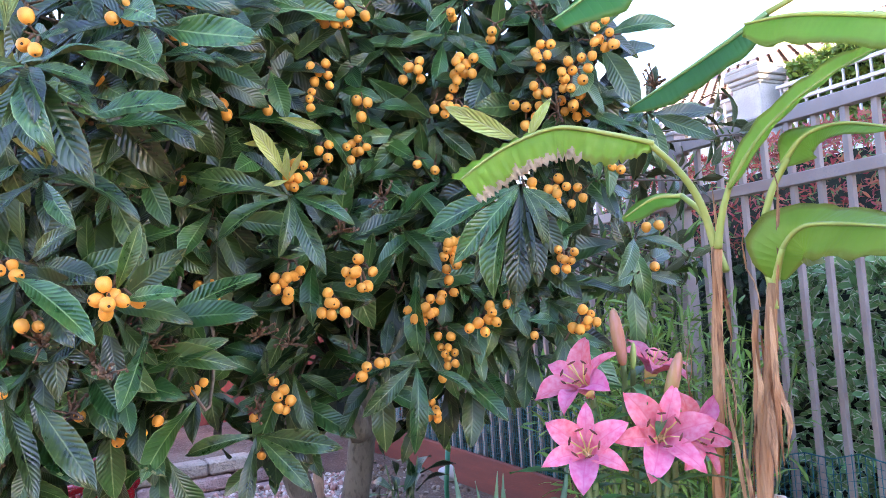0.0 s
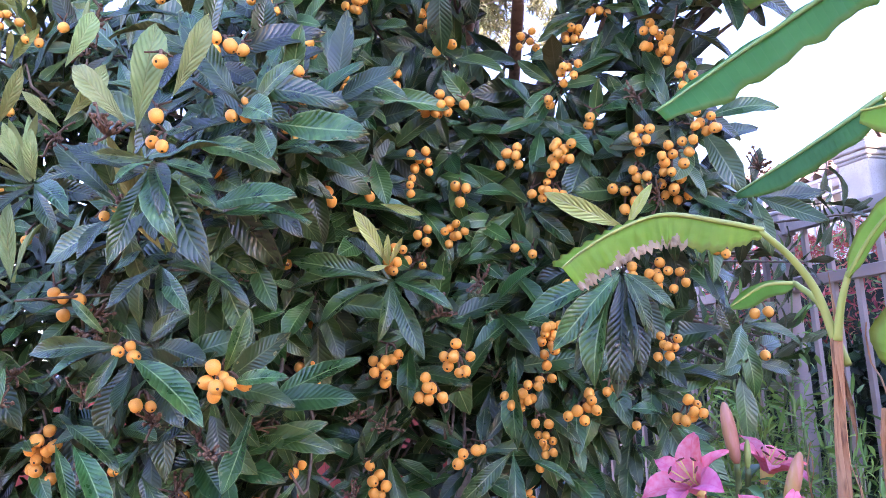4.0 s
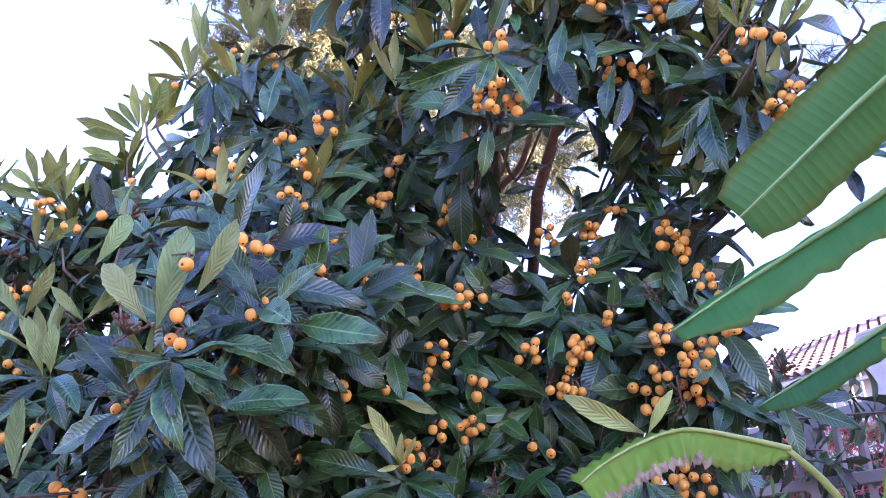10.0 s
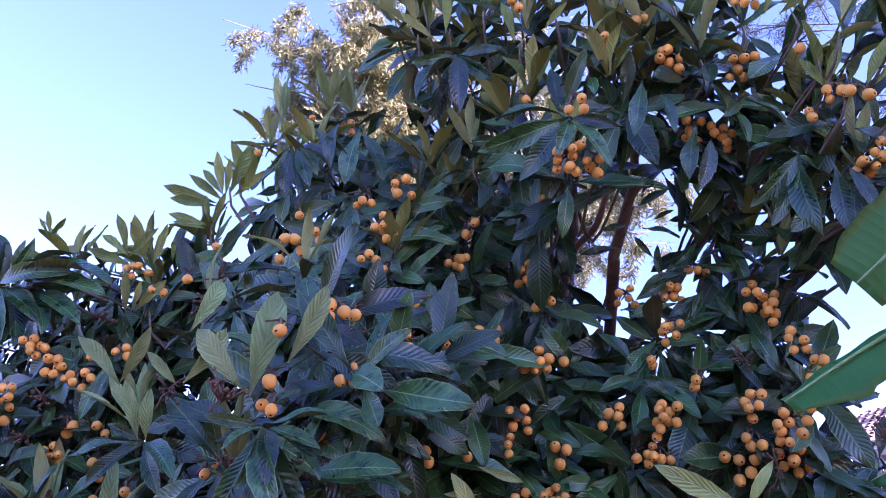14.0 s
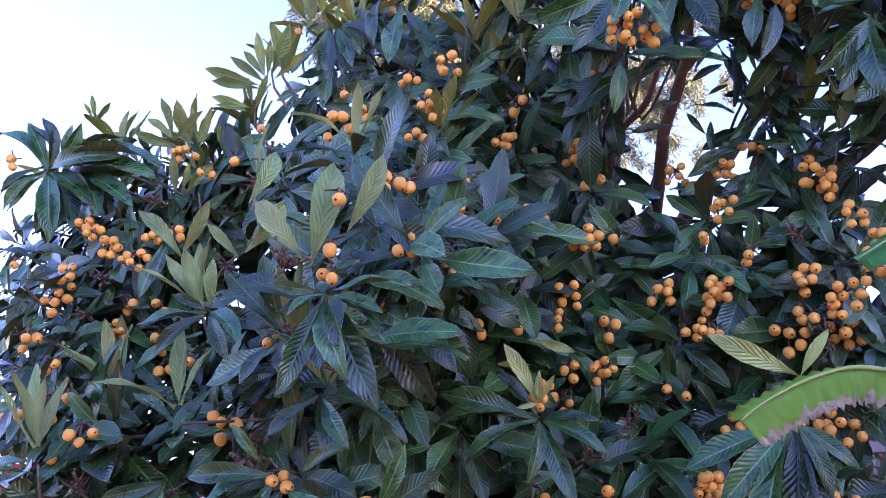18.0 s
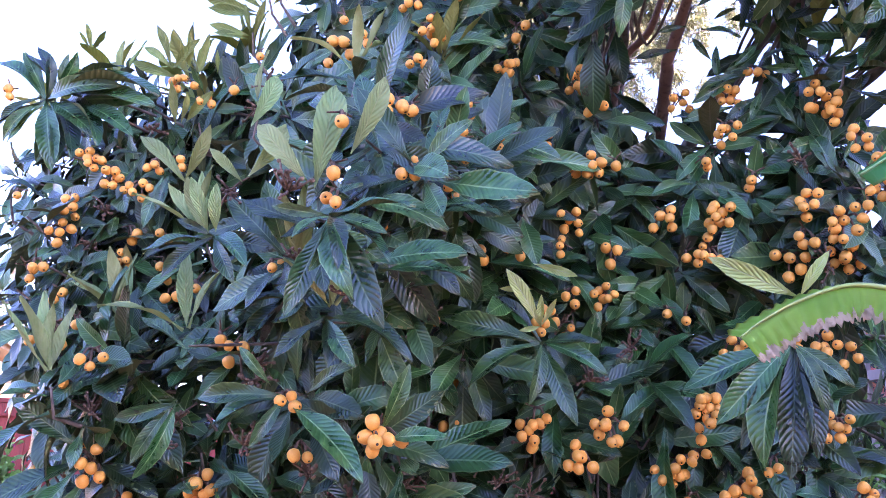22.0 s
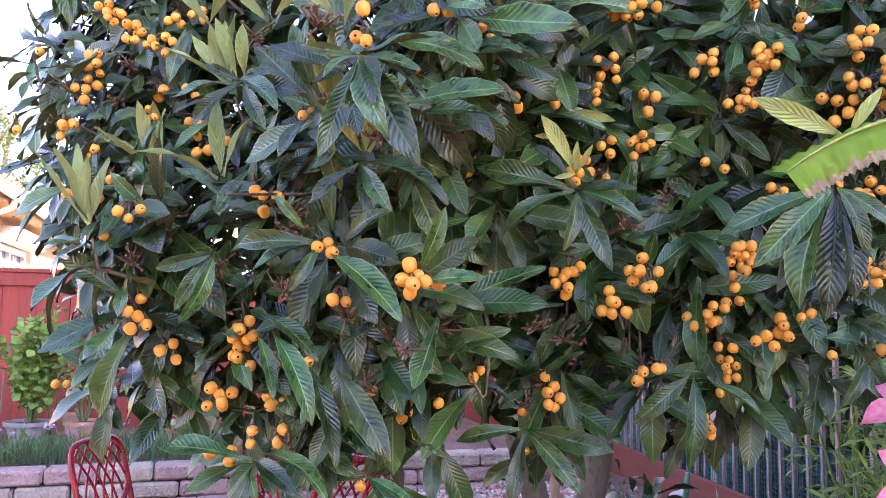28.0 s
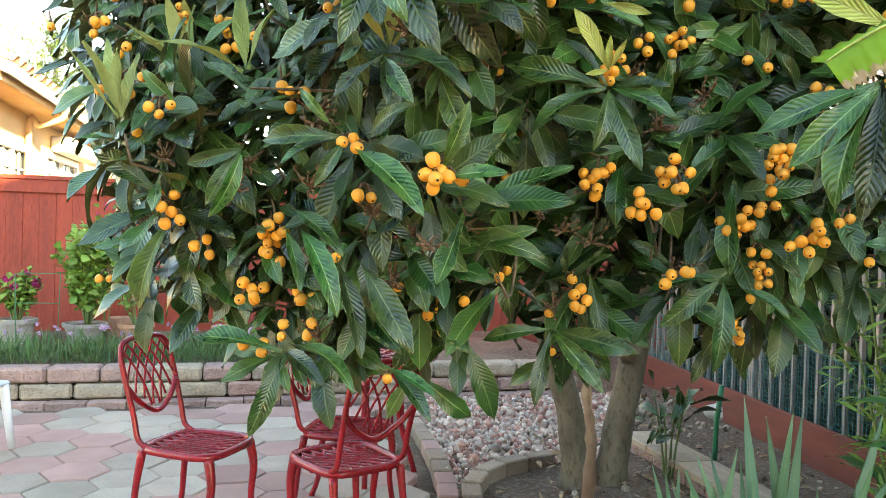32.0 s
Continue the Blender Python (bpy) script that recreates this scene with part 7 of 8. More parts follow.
# ---- bamboo by the fence post ----
BAMBOO = leaf_surface("bamboo_leaf", (0.15, 0.29, 0.05), (0.22, 0.37, 0.08), (0.28, 0.4, 0.12), veins=1, slant=0, relief=0.05, rough=0.5, vary=0.3, through_light=0.3)
for x, y, h in ((0.95, 3.75, 2.1), (0.78, 3.6, 1.7), (1.02, 3.4, 1.55), (0.9, 3.3, 1.35), (0.65, 3.85, 1.9), (1.12, 3.25, 1.2), (0.72, 3.2, 1.5), (0.86, 3.05, 1.25), (1.0, 3.1, 1.45), (0.62, 3.4, 1.2)):
    bushy("bamboo_cane", (x, y, -0.02), h, 0.3, 5, [blade(1, 0.08, 0.4, 0.2, rows=3, teeth=0, two=False), blade(1, 0.07, 0.9, 0.2, rows=3, teeth=0, two=False)], 360, 0.11, BAMBOO, "slim bamboo with narrow light green leaves by the fence", "bamboo", top_heavy=0.25)

# ---- hedges behind the metal fence ----
VARIEGATED = leaf_surface("variegated_leaf", (0.19, 0.40, 0.14), (0.29, 0.50, 0.21), (0.34, 0.44, 0.25), veins=5, relief=0.2, rough=0.4, vary=0.3, edge=(0.85, 0.86, 0.68), edge_at=0.62, through_light=0.3)
PHOTINIA = leaf_surface("photinia_leaf", (0.14, 0.26, 0.06), (0.22, 0.35, 0.11), (0.16, 0.2, 0.08), veins=5, relief=0.2, rough=0.4, vary=0.3, through_light=0.3)
PHOTINIA_RED = leaf_surface("photinia_red_leaf", (0.46, 0.075, 0.05), (0.60, 0.17, 0.11), (0.5, 0.2, 0.14), veins=5, relief=0.2, rough=0.4, vary=0.3, through_light=0.35)
SMALL = [blade(1, 0.26, 0.3, 0.25, rows=3, teeth=0, two=False, cols=(-1, 0, 1)), blade(1, 0.24, 0.7, 0.3, rows=3, teeth=0, two=False, cols=(-1, 0, 1))]
NARROW = [blade(1, 0.14, 0.3, 0.35, rows=3, teeth=0, two=False, cols=(-1, 0, 1)), blade(1, 0.13, 0.7, 0.3, rows=3, teeth=0, two=False, cols=(-1, 0, 1))]


def along_fence(s, out, z):
    q = FENCE_A + fence_way * s + fence_out * out
    return Vector((q.x, q.y, z))


def hedge(name, s0, s1, o0, o1, h, n, kinds, size, mats, label, red_top=0.0):
    p = empty(name, pose(0, 0, 0), label, "hedge")
    # dark hull that stands in for the shade between the leaves
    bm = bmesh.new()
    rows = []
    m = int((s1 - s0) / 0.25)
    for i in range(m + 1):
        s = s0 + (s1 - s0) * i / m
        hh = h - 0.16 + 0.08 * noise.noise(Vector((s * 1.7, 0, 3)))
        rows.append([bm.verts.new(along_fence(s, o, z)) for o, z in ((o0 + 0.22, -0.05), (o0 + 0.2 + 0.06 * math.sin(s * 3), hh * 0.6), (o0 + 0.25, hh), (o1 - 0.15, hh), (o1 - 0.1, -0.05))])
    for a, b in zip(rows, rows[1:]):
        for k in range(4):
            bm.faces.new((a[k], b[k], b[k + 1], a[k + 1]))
    part("inner_foliage", bm, CORE_SHADE, p)
    poses, reds = [], []
    for i in range(n):
        s = rng.uniform(s0, s1) if rng.random() < 0.35 else rng.uniform(max(s0, 3.0), min(s1, 7.2))
        hh = h + 0.1 * noise.noise(Vector((s * 1.7, 0, 3)))
        if rng.random() < 0.75:
            q, d = along_fence(s, o0 + abs(rng.gauss(0, 0.09)), rng.uniform(0.0, hh)), -fence_out
        else:
            q, d = along_fence(s, rng.uniform(o0, o1), hh - abs(rng.gauss(0, 0.06))), Vector((0, 0, 1))
        d = (d * 0.5 + unit() + Vector((0, 0, 0.4))).normalized()
        red = red_top and q.z > hh - red_top + rng.gauss(0, 0.15) and rng.random() < 0.8
        (reds if red else poses).append((rng.randrange(2), turned(q, d, unit() * 0.7 - fence_out * 0.9 + Vector((0, 0, 0.5)), size * rng.uniform(0.65, 1.25))))
    f = sown("leaves", kinds, poses, [mats[0], mats[0]], p)
    f["kind"] = "stuff"
    if reds:
        f = sown("red_leaves", kinds, reds, [mats[1], mats[1]], p)
        f["kind"] = "stuff"
    return p


# dark green leaves, deepened in colour to carry the tree's shade here
SHADE_TONED = leaf_surface("shade_toned_leaf", (0.018, 0.045, 0.018), (0.045, 0.09, 0.035), (0.08, 0.14, 0.06), veins=5, relief=0.3, rough=0.35, vary=0.5)
hedge("dark_hedge", 0.0, 5.3, 0.22, 0.85, 1.6, 7000, SMALL, 0.085, [SHADE_TONED], "dense dark green hedge behind the netting and fence, leaf colour deepened for shade")
hedge("variegated_hedge", 5.3, FENCE_LONG + 1.5, 0.22, 0.85, 1.55, 9000, SMALL, 0.08, [VARIEGATED], "dense hedge of pale-edged variegated leaves behind the fence")
hedge("photinia_hedge", -1.0, FENCE_LONG + 2.5, 1.0, 1.7, 2.38, 26000, NARROW, 0.06, [PHOTINIA, PHOTINIA_RED], "photinia hedge with red new growth", 0.75)

# ---- neighbour's terrace beside the fence: wall, pillar, railings, clipped hedge ----
def polar(az, d, z):
    return Vector((d * math.sin(radians(az)), d * math.cos(radians(az)), z))


def beside_fence(s, out):
    q = along_fence(s, out, 0)
    return pose(q.x, q.y, 0, 0, 0, fence_turn)


RAIL_PAINT = surface("rail_paint", (0.42, 0.385, 0.38), (0.5, 0.46, 0.455), 5, 0.5, 0.1, 90, third=(0.3, 0.27, 0.26), vary=0.05)
bm = bmesh.new()
box(bm, -3.0, -0.12, -0.05, 9.0, 0.12, 2.72)
terrace = part("terrace_wall", bm, PALE_STUCCO, smooth=False)
terrace.matrix_world = beside_fence(0, 3.2)
tagged(terrace, "pale stucco terrace wall behind the hedges", "wall", kind="structure")
pillar = empty("pillar", beside_fence(2.82, 3.2), "weathered concrete gate pillar with a moulded cap", "pillar")
bm = bmesh.new()
box(bm, -0.165, -0.165, -0.05, 0.165, 0.165, 3.44, 0.01)
part("shaft", bm, CONCRETE, pillar, smooth=False)
bm = bmesh.new()
for w, z0, z1 in ((0.178, 3.40, 3.44), (0.196, 3.44, 3.49), (0.222, 3.49, 3.56), (0.208, 3.56, 3.60)):
    box(bm, -w, -w, z0, w, w, z1, 0.012)
part("cap", bm, CONCRETE, pillar, smooth=False)
for x0, x1, zt in ((-3.0, 2.6, 3.40), (3.04, 9.0, 3.35)):
    rail = empty("railing", beside_fence(0, 3.2), "light painted metal railing on the terrace wall", "railing", "terrace railings")
    for z in (2.78, zt - 0.19, zt - 0.03):
        bm = bmesh.new()
        box(bm, x0, -0.02, z, x1, 0.02, z + 0.035, 0.004)
        part("rail", bm, RAIL_PAINT, rail, smooth=False)
    bm = bmesh.new()
    box(bm, -0.009, -0.009, 2.72, 0.009, 0.009, zt - 0.01)
    b0 = part("baluster", bm, RAIL_PAINT, rail, smooth=False)
    n = int((x1 - x0) / 0.13)
    b0.matrix_basis = pose(x0 + 0.05, 0, 0)
    for i in range(1, n):
        share("baluster", b0.data, pose(x0 + 0.05 + i * 0.13, 0, 0), rail)
bm = bmesh.new()
arch = [(0.35 * math.cos(math.pi * k / 16), 0, 3.28 + 0.27 * math.sin(math.pi * k / 16)) for k in range(17)]
tube(bm, [(x + 2.1, y, z) for x, y, z in arch], 0.008, 6)
hoop = part("plant_hoop", bm, CALYX)
hoop.matrix_world = beside_fence(0, 3.32)
tagged(hoop, "thin dark metal hoop behind the railing", "hoop")
IVY = leaf_surface("ivy_leaf", (0.12, 0.21, 0.03), (0.22, 0.31, 0.05), (0.2, 0.28, 0.08), veins=4, relief=0.2, rough=0.5, vary=0.4, through_light=0.25)
ivy = empty("clipped_hedge", pose(0, 0, 0), "clipped green hedge growing behind the railing", "hedge")
poses = []
for i in range(15000):
    s = rng.uniform(3.05, 6.2)
    top = 3.60 + 0.05 * noise.noise(Vector((s * 2, 0, 0)))
    q = along_fence(s, 3.34 + abs(rng.gauss(0, 0.07)) + (0.35 * rng.random() if rng.random() < 0.25 else 0), rng.uniform(2.8, top))
    poses.append((rng.randrange(2), turned(q, (unit() - fence_out * 0.5 + Vector((0, 0, 0.3))).normalized(), unit() - fence_out * 0.6 + Vector((0, 0, 0.6)), rng.uniform(0.055, 0.095))))
f = sown("leaves", SMALL, poses, [IVY, IVY], ivy)
f["kind"] = "stuff"
# dark box in place of the shaded inside of the hedge
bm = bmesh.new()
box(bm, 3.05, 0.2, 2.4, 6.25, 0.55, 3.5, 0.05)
core = part("inner_foliage", bm, CORE_SHADE, ivy)
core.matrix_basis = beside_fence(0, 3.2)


def tiled_roof(name, corners, across, down, parent, label=""):
    """Half-round clay tiles in courses over the slope with corners eave-left, eave-right, ridge-right, ridge-left, joined as one skin."""
    el, er, rr, rl = [Vector(c) for c in corners]
    nrm = (er - el).cross(rl - el).normalized()
    bm = bmesh.new()
    for i in range(across):
        for j in range(down):
            def at(u, v):
                a = el + (er - el) * u
                b = rl + (rr - rl) * u
                return a + (b - a) * v
            u0, u1 = i / across, (i + 0.8) / across
            v0, v1 = j / down, (j + 1.08) / down
            h = 0.09
            prev = None
            for k in range(6):
                a = math.pi * k / 5
                u = u0 + (u1 - u0) * k / 5
                lift = nrm * h * math.sin(a)
                cur = [bm.verts.new(at(u, v0) + lift + nrm * 0.03), bm.verts.new(at(u, v1) + lift)]
                if prev:
                    bm.faces.new((prev[0], cur[0], cur[1], prev[1]))
                prev = cur
    ob = part(name, bm, ROOF_TILE, parent, label)
    ob["kind"] = "stuff"
    bm = bmesh.new()
    top = [bm.verts.new(c + nrm * 0.012) for c in (el, er, rr, rl)]
    low = [bm.verts.new(c - nrm * 0.12) for c in (el, er, rr, rl)]
    bm.faces.new(top)
    bm.faces.new(low[::-1])
    for k in range(4):
        bm.faces.new((top[k], low[k], low[(k + 1) % 4], top[(k + 1) % 4]))
    part("roof_deck", bm, MORTAR, parent, smooth=False)
    return ob


neighbour = empty("neighbour_house", beside_fence(0, 0), "pale neighbouring house with a clay tile roof", "house")
bm = bmesh.new()
box(bm, -3.2, 5.3, -0.05, 9.0, 10.4, 3.95)
part("wall", bm, PALE_STUCCO, neighbour, smooth=False)
tiled_roof("roof", ((-3.8, 4.7, 3.85), (9.5, 4.7, 3.85), (9.5, 7.85, 5.32), (-3.8, 7.85, 5.32)), 64, 13, neighbour)
tiled_roof("back_roof", ((9.5, 11.0, 3.85), (-3.8, 11.0, 3.85), (-3.8, 7.85, 5.32), (9.5, 7.85, 5.32)), 20, 5, neighbour)
bm = bmesh.new()
for x in (-3.2, 8.98):
    q = [bm.verts.new(v) for v in ((x, 5.3, 3.9), (x, 10.4, 3.9), (x, 7.85, 5.15))]
    bm.faces.new(q)
part("gable", bm, PALE_STUCCO, neighbour, smooth=False)
bm = bmesh.new()
box(bm, -0.75, 7.5, 4.9, -0.4, 8.1, 6.5, 0.02)
part("chimney", bm, PALE_STUCCO, neighbour, smooth=False)

# ---- house behind the red fence ----
HOUSE_WAY = Vector((-0.588, 0.809, 0))
house = empty("stucco_house", pose(-8.36, 6.04, 0, 0, 0, math.degrees(math.atan2(HOUSE_WAY.y, HOUSE_WAY.x))), "tan stucco house with white windows and a clay tile roof", "house")
bm = bmesh.new()
cuts = [(1.2, 1.55, 2.7, 2.5), (3.7, 1.65, 6.0, 2.55)]
xs = sorted({0.2, 13.0, *[c[0] for c in cuts], *[c[2] for c in cuts]})
for a, b in zip(xs, xs[1:]):
    hole = next((c for c in cuts if c[0] <= a and b <= c[2]), None)
    if hole:
        box(bm, a, 0, -0.05, b, 0.2, hole[1])
        box(bm, a, 0, hole[3], b, 0.2, 3.05)
    else:
        box(bm, a, 0, -0.05, b, 0.2, 3.05)
box(bm, 0.2, 0.2, -0.05, 0.4, 5.0, 3.05)
part("wall", bm, STUCCO, house, smooth=False)
for x0, z0, x1, z1 in cuts:
    bm = bmesh.new()
    for q in ((x0 - 0.06, z0 - 0.06, x0 + 0.05, z1 + 0.06), (x1 - 0.05, z0 - 0.06, x1 + 0.06, z1 + 0.06), (x0, z0 - 0.06, x1, z0 + 0.05), (x0, z1 - 0.05, x1, z1 + 0.06), ((x0 + x1) / 2 - 0.03, z0, (x0 + x1) / 2 + 0.03, z1)):
        box(bm, q[0], -0.03, q[1], q[2], 0.08, q[3], 0.006)
    w = part("window", bm, WHITE_PAINT, house, "white framed window", smooth=False)
    for k in range(1, 4):
        bm = bmesh.new()
        x = x0 + (x1 - x0) * k / 4
        if k != 2:
            box(bm, x - 0.012, 0.0, z0, x + 0.012, 0.03, z1)
            part("muntin", bm, WHITE_PAINT, w, smooth=False)
    for k in (0.36, 0.68):
        bm = bmesh.new()
        z = z0 + (z1 - z0) * k
        box(bm, x0, 0.004, z - 0.012, x1, 0.026, z + 0.012)
        part("muntin", bm, WHITE_PAINT, w, smooth=False)
    bm = bmesh.new()
    box(bm, x0, 0.04, z0, x1, 0.05, z1)
    part("pane", bm, GLASS_DARK, w, smooth=False)
bm = bmesh.new()
box(bm, -0.2, -0.47, 3.02, 13.2, -0.43, 3.2, 0.008)
box(bm, -0.2, -0.43, 3.02, 13.2, 0.0, 3.05)
part("fascia", bm, STUCCO, house, smooth=False)
bm = bmesh.new()
tube(bm, [(-0.2, -0.53, 3.16), (13.2, -0.53, 3.16)], 0.06, 10)
part("gutter", bm, WHITE_PAINT, house)
bm = bmesh.new()
tube(bm, curve([(2.5, -0.53, 3.12), (2.52, -0.5, 2.98), (2.52, -0.2, 2.85), (2.52, -0.06, 2.75), (2.52, -0.06, 0.0)], 5), 0.045, 8)
part("downpipe", bm, STUCCO, house)
tiled_roof("roof", ((-0.3, -0.6, 3.2), (13.3, -0.6, 3.2), (13.3, 4.5, 5.0), (-0.3, 4.5, 5.0)), 46, 14, house)
awning = empty("wall_heater", pose(-8.36, 6.04, 0, 0, 0, math.degrees(math.atan2(HOUSE_WAY.y, HOUSE_WAY.x))), "pale appliance box hung on the house wall", "appliance")
bm = bmesh.new()
box(bm, 4.0, -0.32, 2.62, 6.2, -0.004, 2.88, 0.03)
part("casing", bm, WHITE_PAINT, awning)
bm = bmesh.new()
tube(bm, [(4.6, -0.34, 2.75), (4.6, -0.32, 2.75)], 0.1, 14)
part("vent", bm, CONCRETE, awning)


# ---- trees in the distance ----
EUCALYPT = leaf_surface("eucalypt_leaf", (0.17, 0.205, 0.085), (0.30, 0.29, 0.125), (0.36, 0.32, 0.16), veins=1, slant=0, relief=0.1, rough=0.5, vary=0.4, through_light=0.2)
PINE = leaf_surface("pine_needles", (0.05, 0.075, 0.04), (0.08, 0.10, 0.06), (0.1, 0.12, 0.08), veins=1, slant=0, relief=0.1, rough=0.6, vary=0.3)
BRIGHT = leaf_surface("bright_conifer", (0.16, 0.24, 0.05), (0.25, 0.32, 0.08), (0.28, 0.34, 0.12), veins=1, slant=0, relief=0.1, rough=0.6, vary=0.35)
PALE_BARK = surface("pale_bark", (0.36, 0.28, 0.22), (0.46, 0.38, 0.31), 4, 0.85, 0.4, 30)
LANCE = [blade(1, 0.09, b, 0.2, rows=2, teeth=0, two=False, cols=(-1, 0, 1)) for b in (0.3, 0.8)]
NEEDLE = [blade(1, 0.02, b, 0.1, rows=3, teeth=0, two=False, cols=(-1, 0, 1), base=0.8) for b in (0.1, 0.4)]


def far_tree(name, foot, height, limbs, kinds, size, n, mat, label, droop=0.5, clump=0.5, bark=None, stout=1.0):
    """Trunk, limbs to the given ends, side twigs with clumps of leaves and gaps between them."""
    p = empty(name, pose(*foot), label, "tree")
    f0 = Vector(foot)
    bark = bark or PALE_BARK
    bm = bmesh.new()
    line = curve([(0, 0, -0.1), (0.2, 0.1, height * 0.4), (0.0, 0.0, height * 0.75), (0.1, 0, height)], 6)
    tube(bm, line, [0.24 * (1 - 0.85 * i / len(line)) for i in range(len(line))], 10)
    part("trunk", bm, bark, p)
    poses = []
    share_n = n // len(limbs)
    fine = bmesh.new()
    for e in limbs:
        e = Vector(e) - f0
        k = min(range(len(line)), key=lambda i: abs(line[i].z - (e.z - 0.35 * Vector((e.x, e.y)).length)))
        s = line[k]
        mid = (s + e) / 2 + Vector((0, 0, 0.12 * (e - s).length))
        arm = curve([s, mid, e], 6)
        bm = bmesh.new()
        tube(bm, arm, [stout * (0.06 * (1 - 0.85 * i / len(arm)) + 0.006) for i in range(len(arm))], 6)
        twigs = []
        for _ in range(10):
            a = arm[rng.randrange(4, len(arm))]
            t = a + (unit() + Vector((0, 0, -droop))).normalized() * clump * rng.uniform(0.6, 1.8)
            tube(fine, [a, (a + t) / 2 + Vector((0, 0, 0.1 * clump)), t], [0.016, 0.01, 0.005], 4)
            twigs.append((a, t))
        part("limb", bm, bark, p)
        for _ in range(share_n):
            a, t = rng.choice(twigs)
            q = a + (t - a) * rng.random() ** 0.6 + unit() * clump * 0.33 * rng.random()
            d = (unit() + Vector((0, 0, -droop))).normalized()
            poses.append((rng.randrange(len(kinds)), turned(q, d, unit(), size * rng.uniform(0.6, 1.3))))
    f = part("twig_work", fine, bark, p)
    f["kind"] = "stuff"
    f = sown("crown", kinds, poses, [mat, mat], p)
    f["kind"] = "stuff"
    return p


def fan(az, el, d):
    q = polar(az, d * math.cos(radians(el)), 1.5 + d * math.sin(radians(el)))
    return q.x, q.y, q.z


far_tree("eucalyptus_tree", (-4.3, 13.0, 0), 15.5, [fan(a, e, d) for a, e, d in ((-6, 31, 14), (-3, 33, 14), (0, 32, 14), (3, 33, 14), (-8, 35, 14), (6, 30, 14), (1, 29, 14), (-4, 28, 14), (-1, 36, 14), (4, 36, 14), (-30, 43.5, 16), (-28, 41, 16), (-29, 38, 16), (-26, 44.5, 15), (-24.5, 42, 15), (-25, 39, 15), (-26.8, 36.5, 15), (-22, 45, 15), (-21, 42.4, 15), (-22, 39.5, 15), (-20.6, 36.7, 15), (-19, 41, 15), (-18, 38, 15), (-19.4, 34.7, 15), (-16.4, 36, 15), (-15.3, 34, 15), (-36, 42, 17), (-33, 38, 17), (-29, 36, 17), (-27, 42, 16), (-24, 46, 16), (-20, 43, 16), (-22, 38, 16), (-17, 46, 16), (-15, 41, 16), (-12, 44, 16), (-18, 35, 16), (-24, 33, 17), (-10, 36, 16), (-6, 42, 17), (-14, 30, 17), (-22, 50, 16), (-28, 50, 17), (-14, 51, 16), (-5, 33, 17), (-1, 38, 17), (2, 31, 17), (5, 36, 17), (4, 27, 18), (-2, 26, 18), (8, 31, 18), (0, 44, 17), (-8, 30, 15), (-4, 30, 15), (0, 30, 15), (3, 28, 15), (-6, 35, 15), (-2, 35, 15), (2, 35, 15), (5, 31, 15), (-10, 32, 15), (-3, 40, 15), (1, 41, 15), (-8, 41, 15))], LANCE, 0.15, 140000, EUCALYPT, "tall eucalyptus with drooping sunlit grey-green foliage", 0.9, 0.6, None, 0.45)
far_tree("pine_tree", (10.5, 11.5, 0), 14.5, [fan(a, e, d) for a, e, d in ((13, 41, 14), (16, 43, 14), (19, 39, 14), (22, 42, 14), (24, 36, 14), (26, 40, 14), (21, 34, 14), (26, 32, 14), (30, 37, 14), (18, 46, 14))], NEEDLE, 0.2, 15000, PINE, "pine with thin branches and fine needle tufts", 0.1, 0.5, LIMB_BARK, 0.35)
far_tree("garden_conifer", (-19.5, 17.0, 0), 6.8, [fan(a, e, 25) for a, e in ((-51, 10), (-50, 12), (-48.5, 12.5), (-47, 10.5), (-46, 9), (-49, 8), (-44.5, 8.5), (-53, 11), (-47.5, 7.5), (-43, 7.5), (-51, 7))], LANCE, 0.2, 7000, BRIGHT, "bright sunlit green tree beyond the house", 0.2, 0.9)
far_tree("background_shrub_tree", (-5.0, 11.5, 0), 4.0, [fan(a, e, 12.5) for a, e in ((-33, 6), (-30, 9), (-27, 5), (-24, 10), (-20, 6), (-16, 9), (-12, 5), (-8, 8), (-3, 5), (2, 8), (6, 6))], LANCE, 0.16, 5000, BRIGHT, "sunlit green shrubs behind the back fence", 0.2, 0.8)

# ---- block wall, edging, paving and gravel ----
retaining_wall = empty("retaining_wall", pose(WALL_A.x, WALL_A.y, 0, 0, 0, wall_turn), "low wall of rough split concrete blocks in tan and pink", "wall", kind="structure")
block_meshes = []
for k in range(5):
    bm = bmesh.new()
    box(bm, 0, 0, 0, 0.385, 0.2, 0.122, 0.02)
    bmesh.ops.subdivide_edges(bm, edges=bm.edges[:], cuts=2, use_grid_fill=True)
    for v in bm.verts:
        if v.co.y < 0.05:
            v.co.y -= 0.014 + 0.022 * noise.noise(v.co * 9 + Vector((k * 7, 0, 0)))
        v.co.x += 0.004 * noise.noise(v.co * 14 + Vector((0, k, 0)))
    for mat in (BLOCK, BLOCK_RED):
        me = bpy.data.meshes.new("block")
        bm.to_mesh(me)
        me.materials.append(mat)
        block_meshes.append(me)
    bm.free()
for course in range(2):
    for i in range(16):
        share("block", rng.choice(block_meshes), pose(i * 0.395 - (0.2 if course else 0), 0.0 if course else -0.015, 0.012 + course * 0.132, 0, 0, rng.uniform(-1, 1)), retaining_wall)
bm = bmesh.new()
box(bm, 0, 0, -0.05, 0.29, 0.13, 0.012, 0.006)
cap = part("edging_brick", bm, BLOCK_RED, retaining_wall, smooth=False)
cap.matrix_basis = pose(0, -0.15, 0)
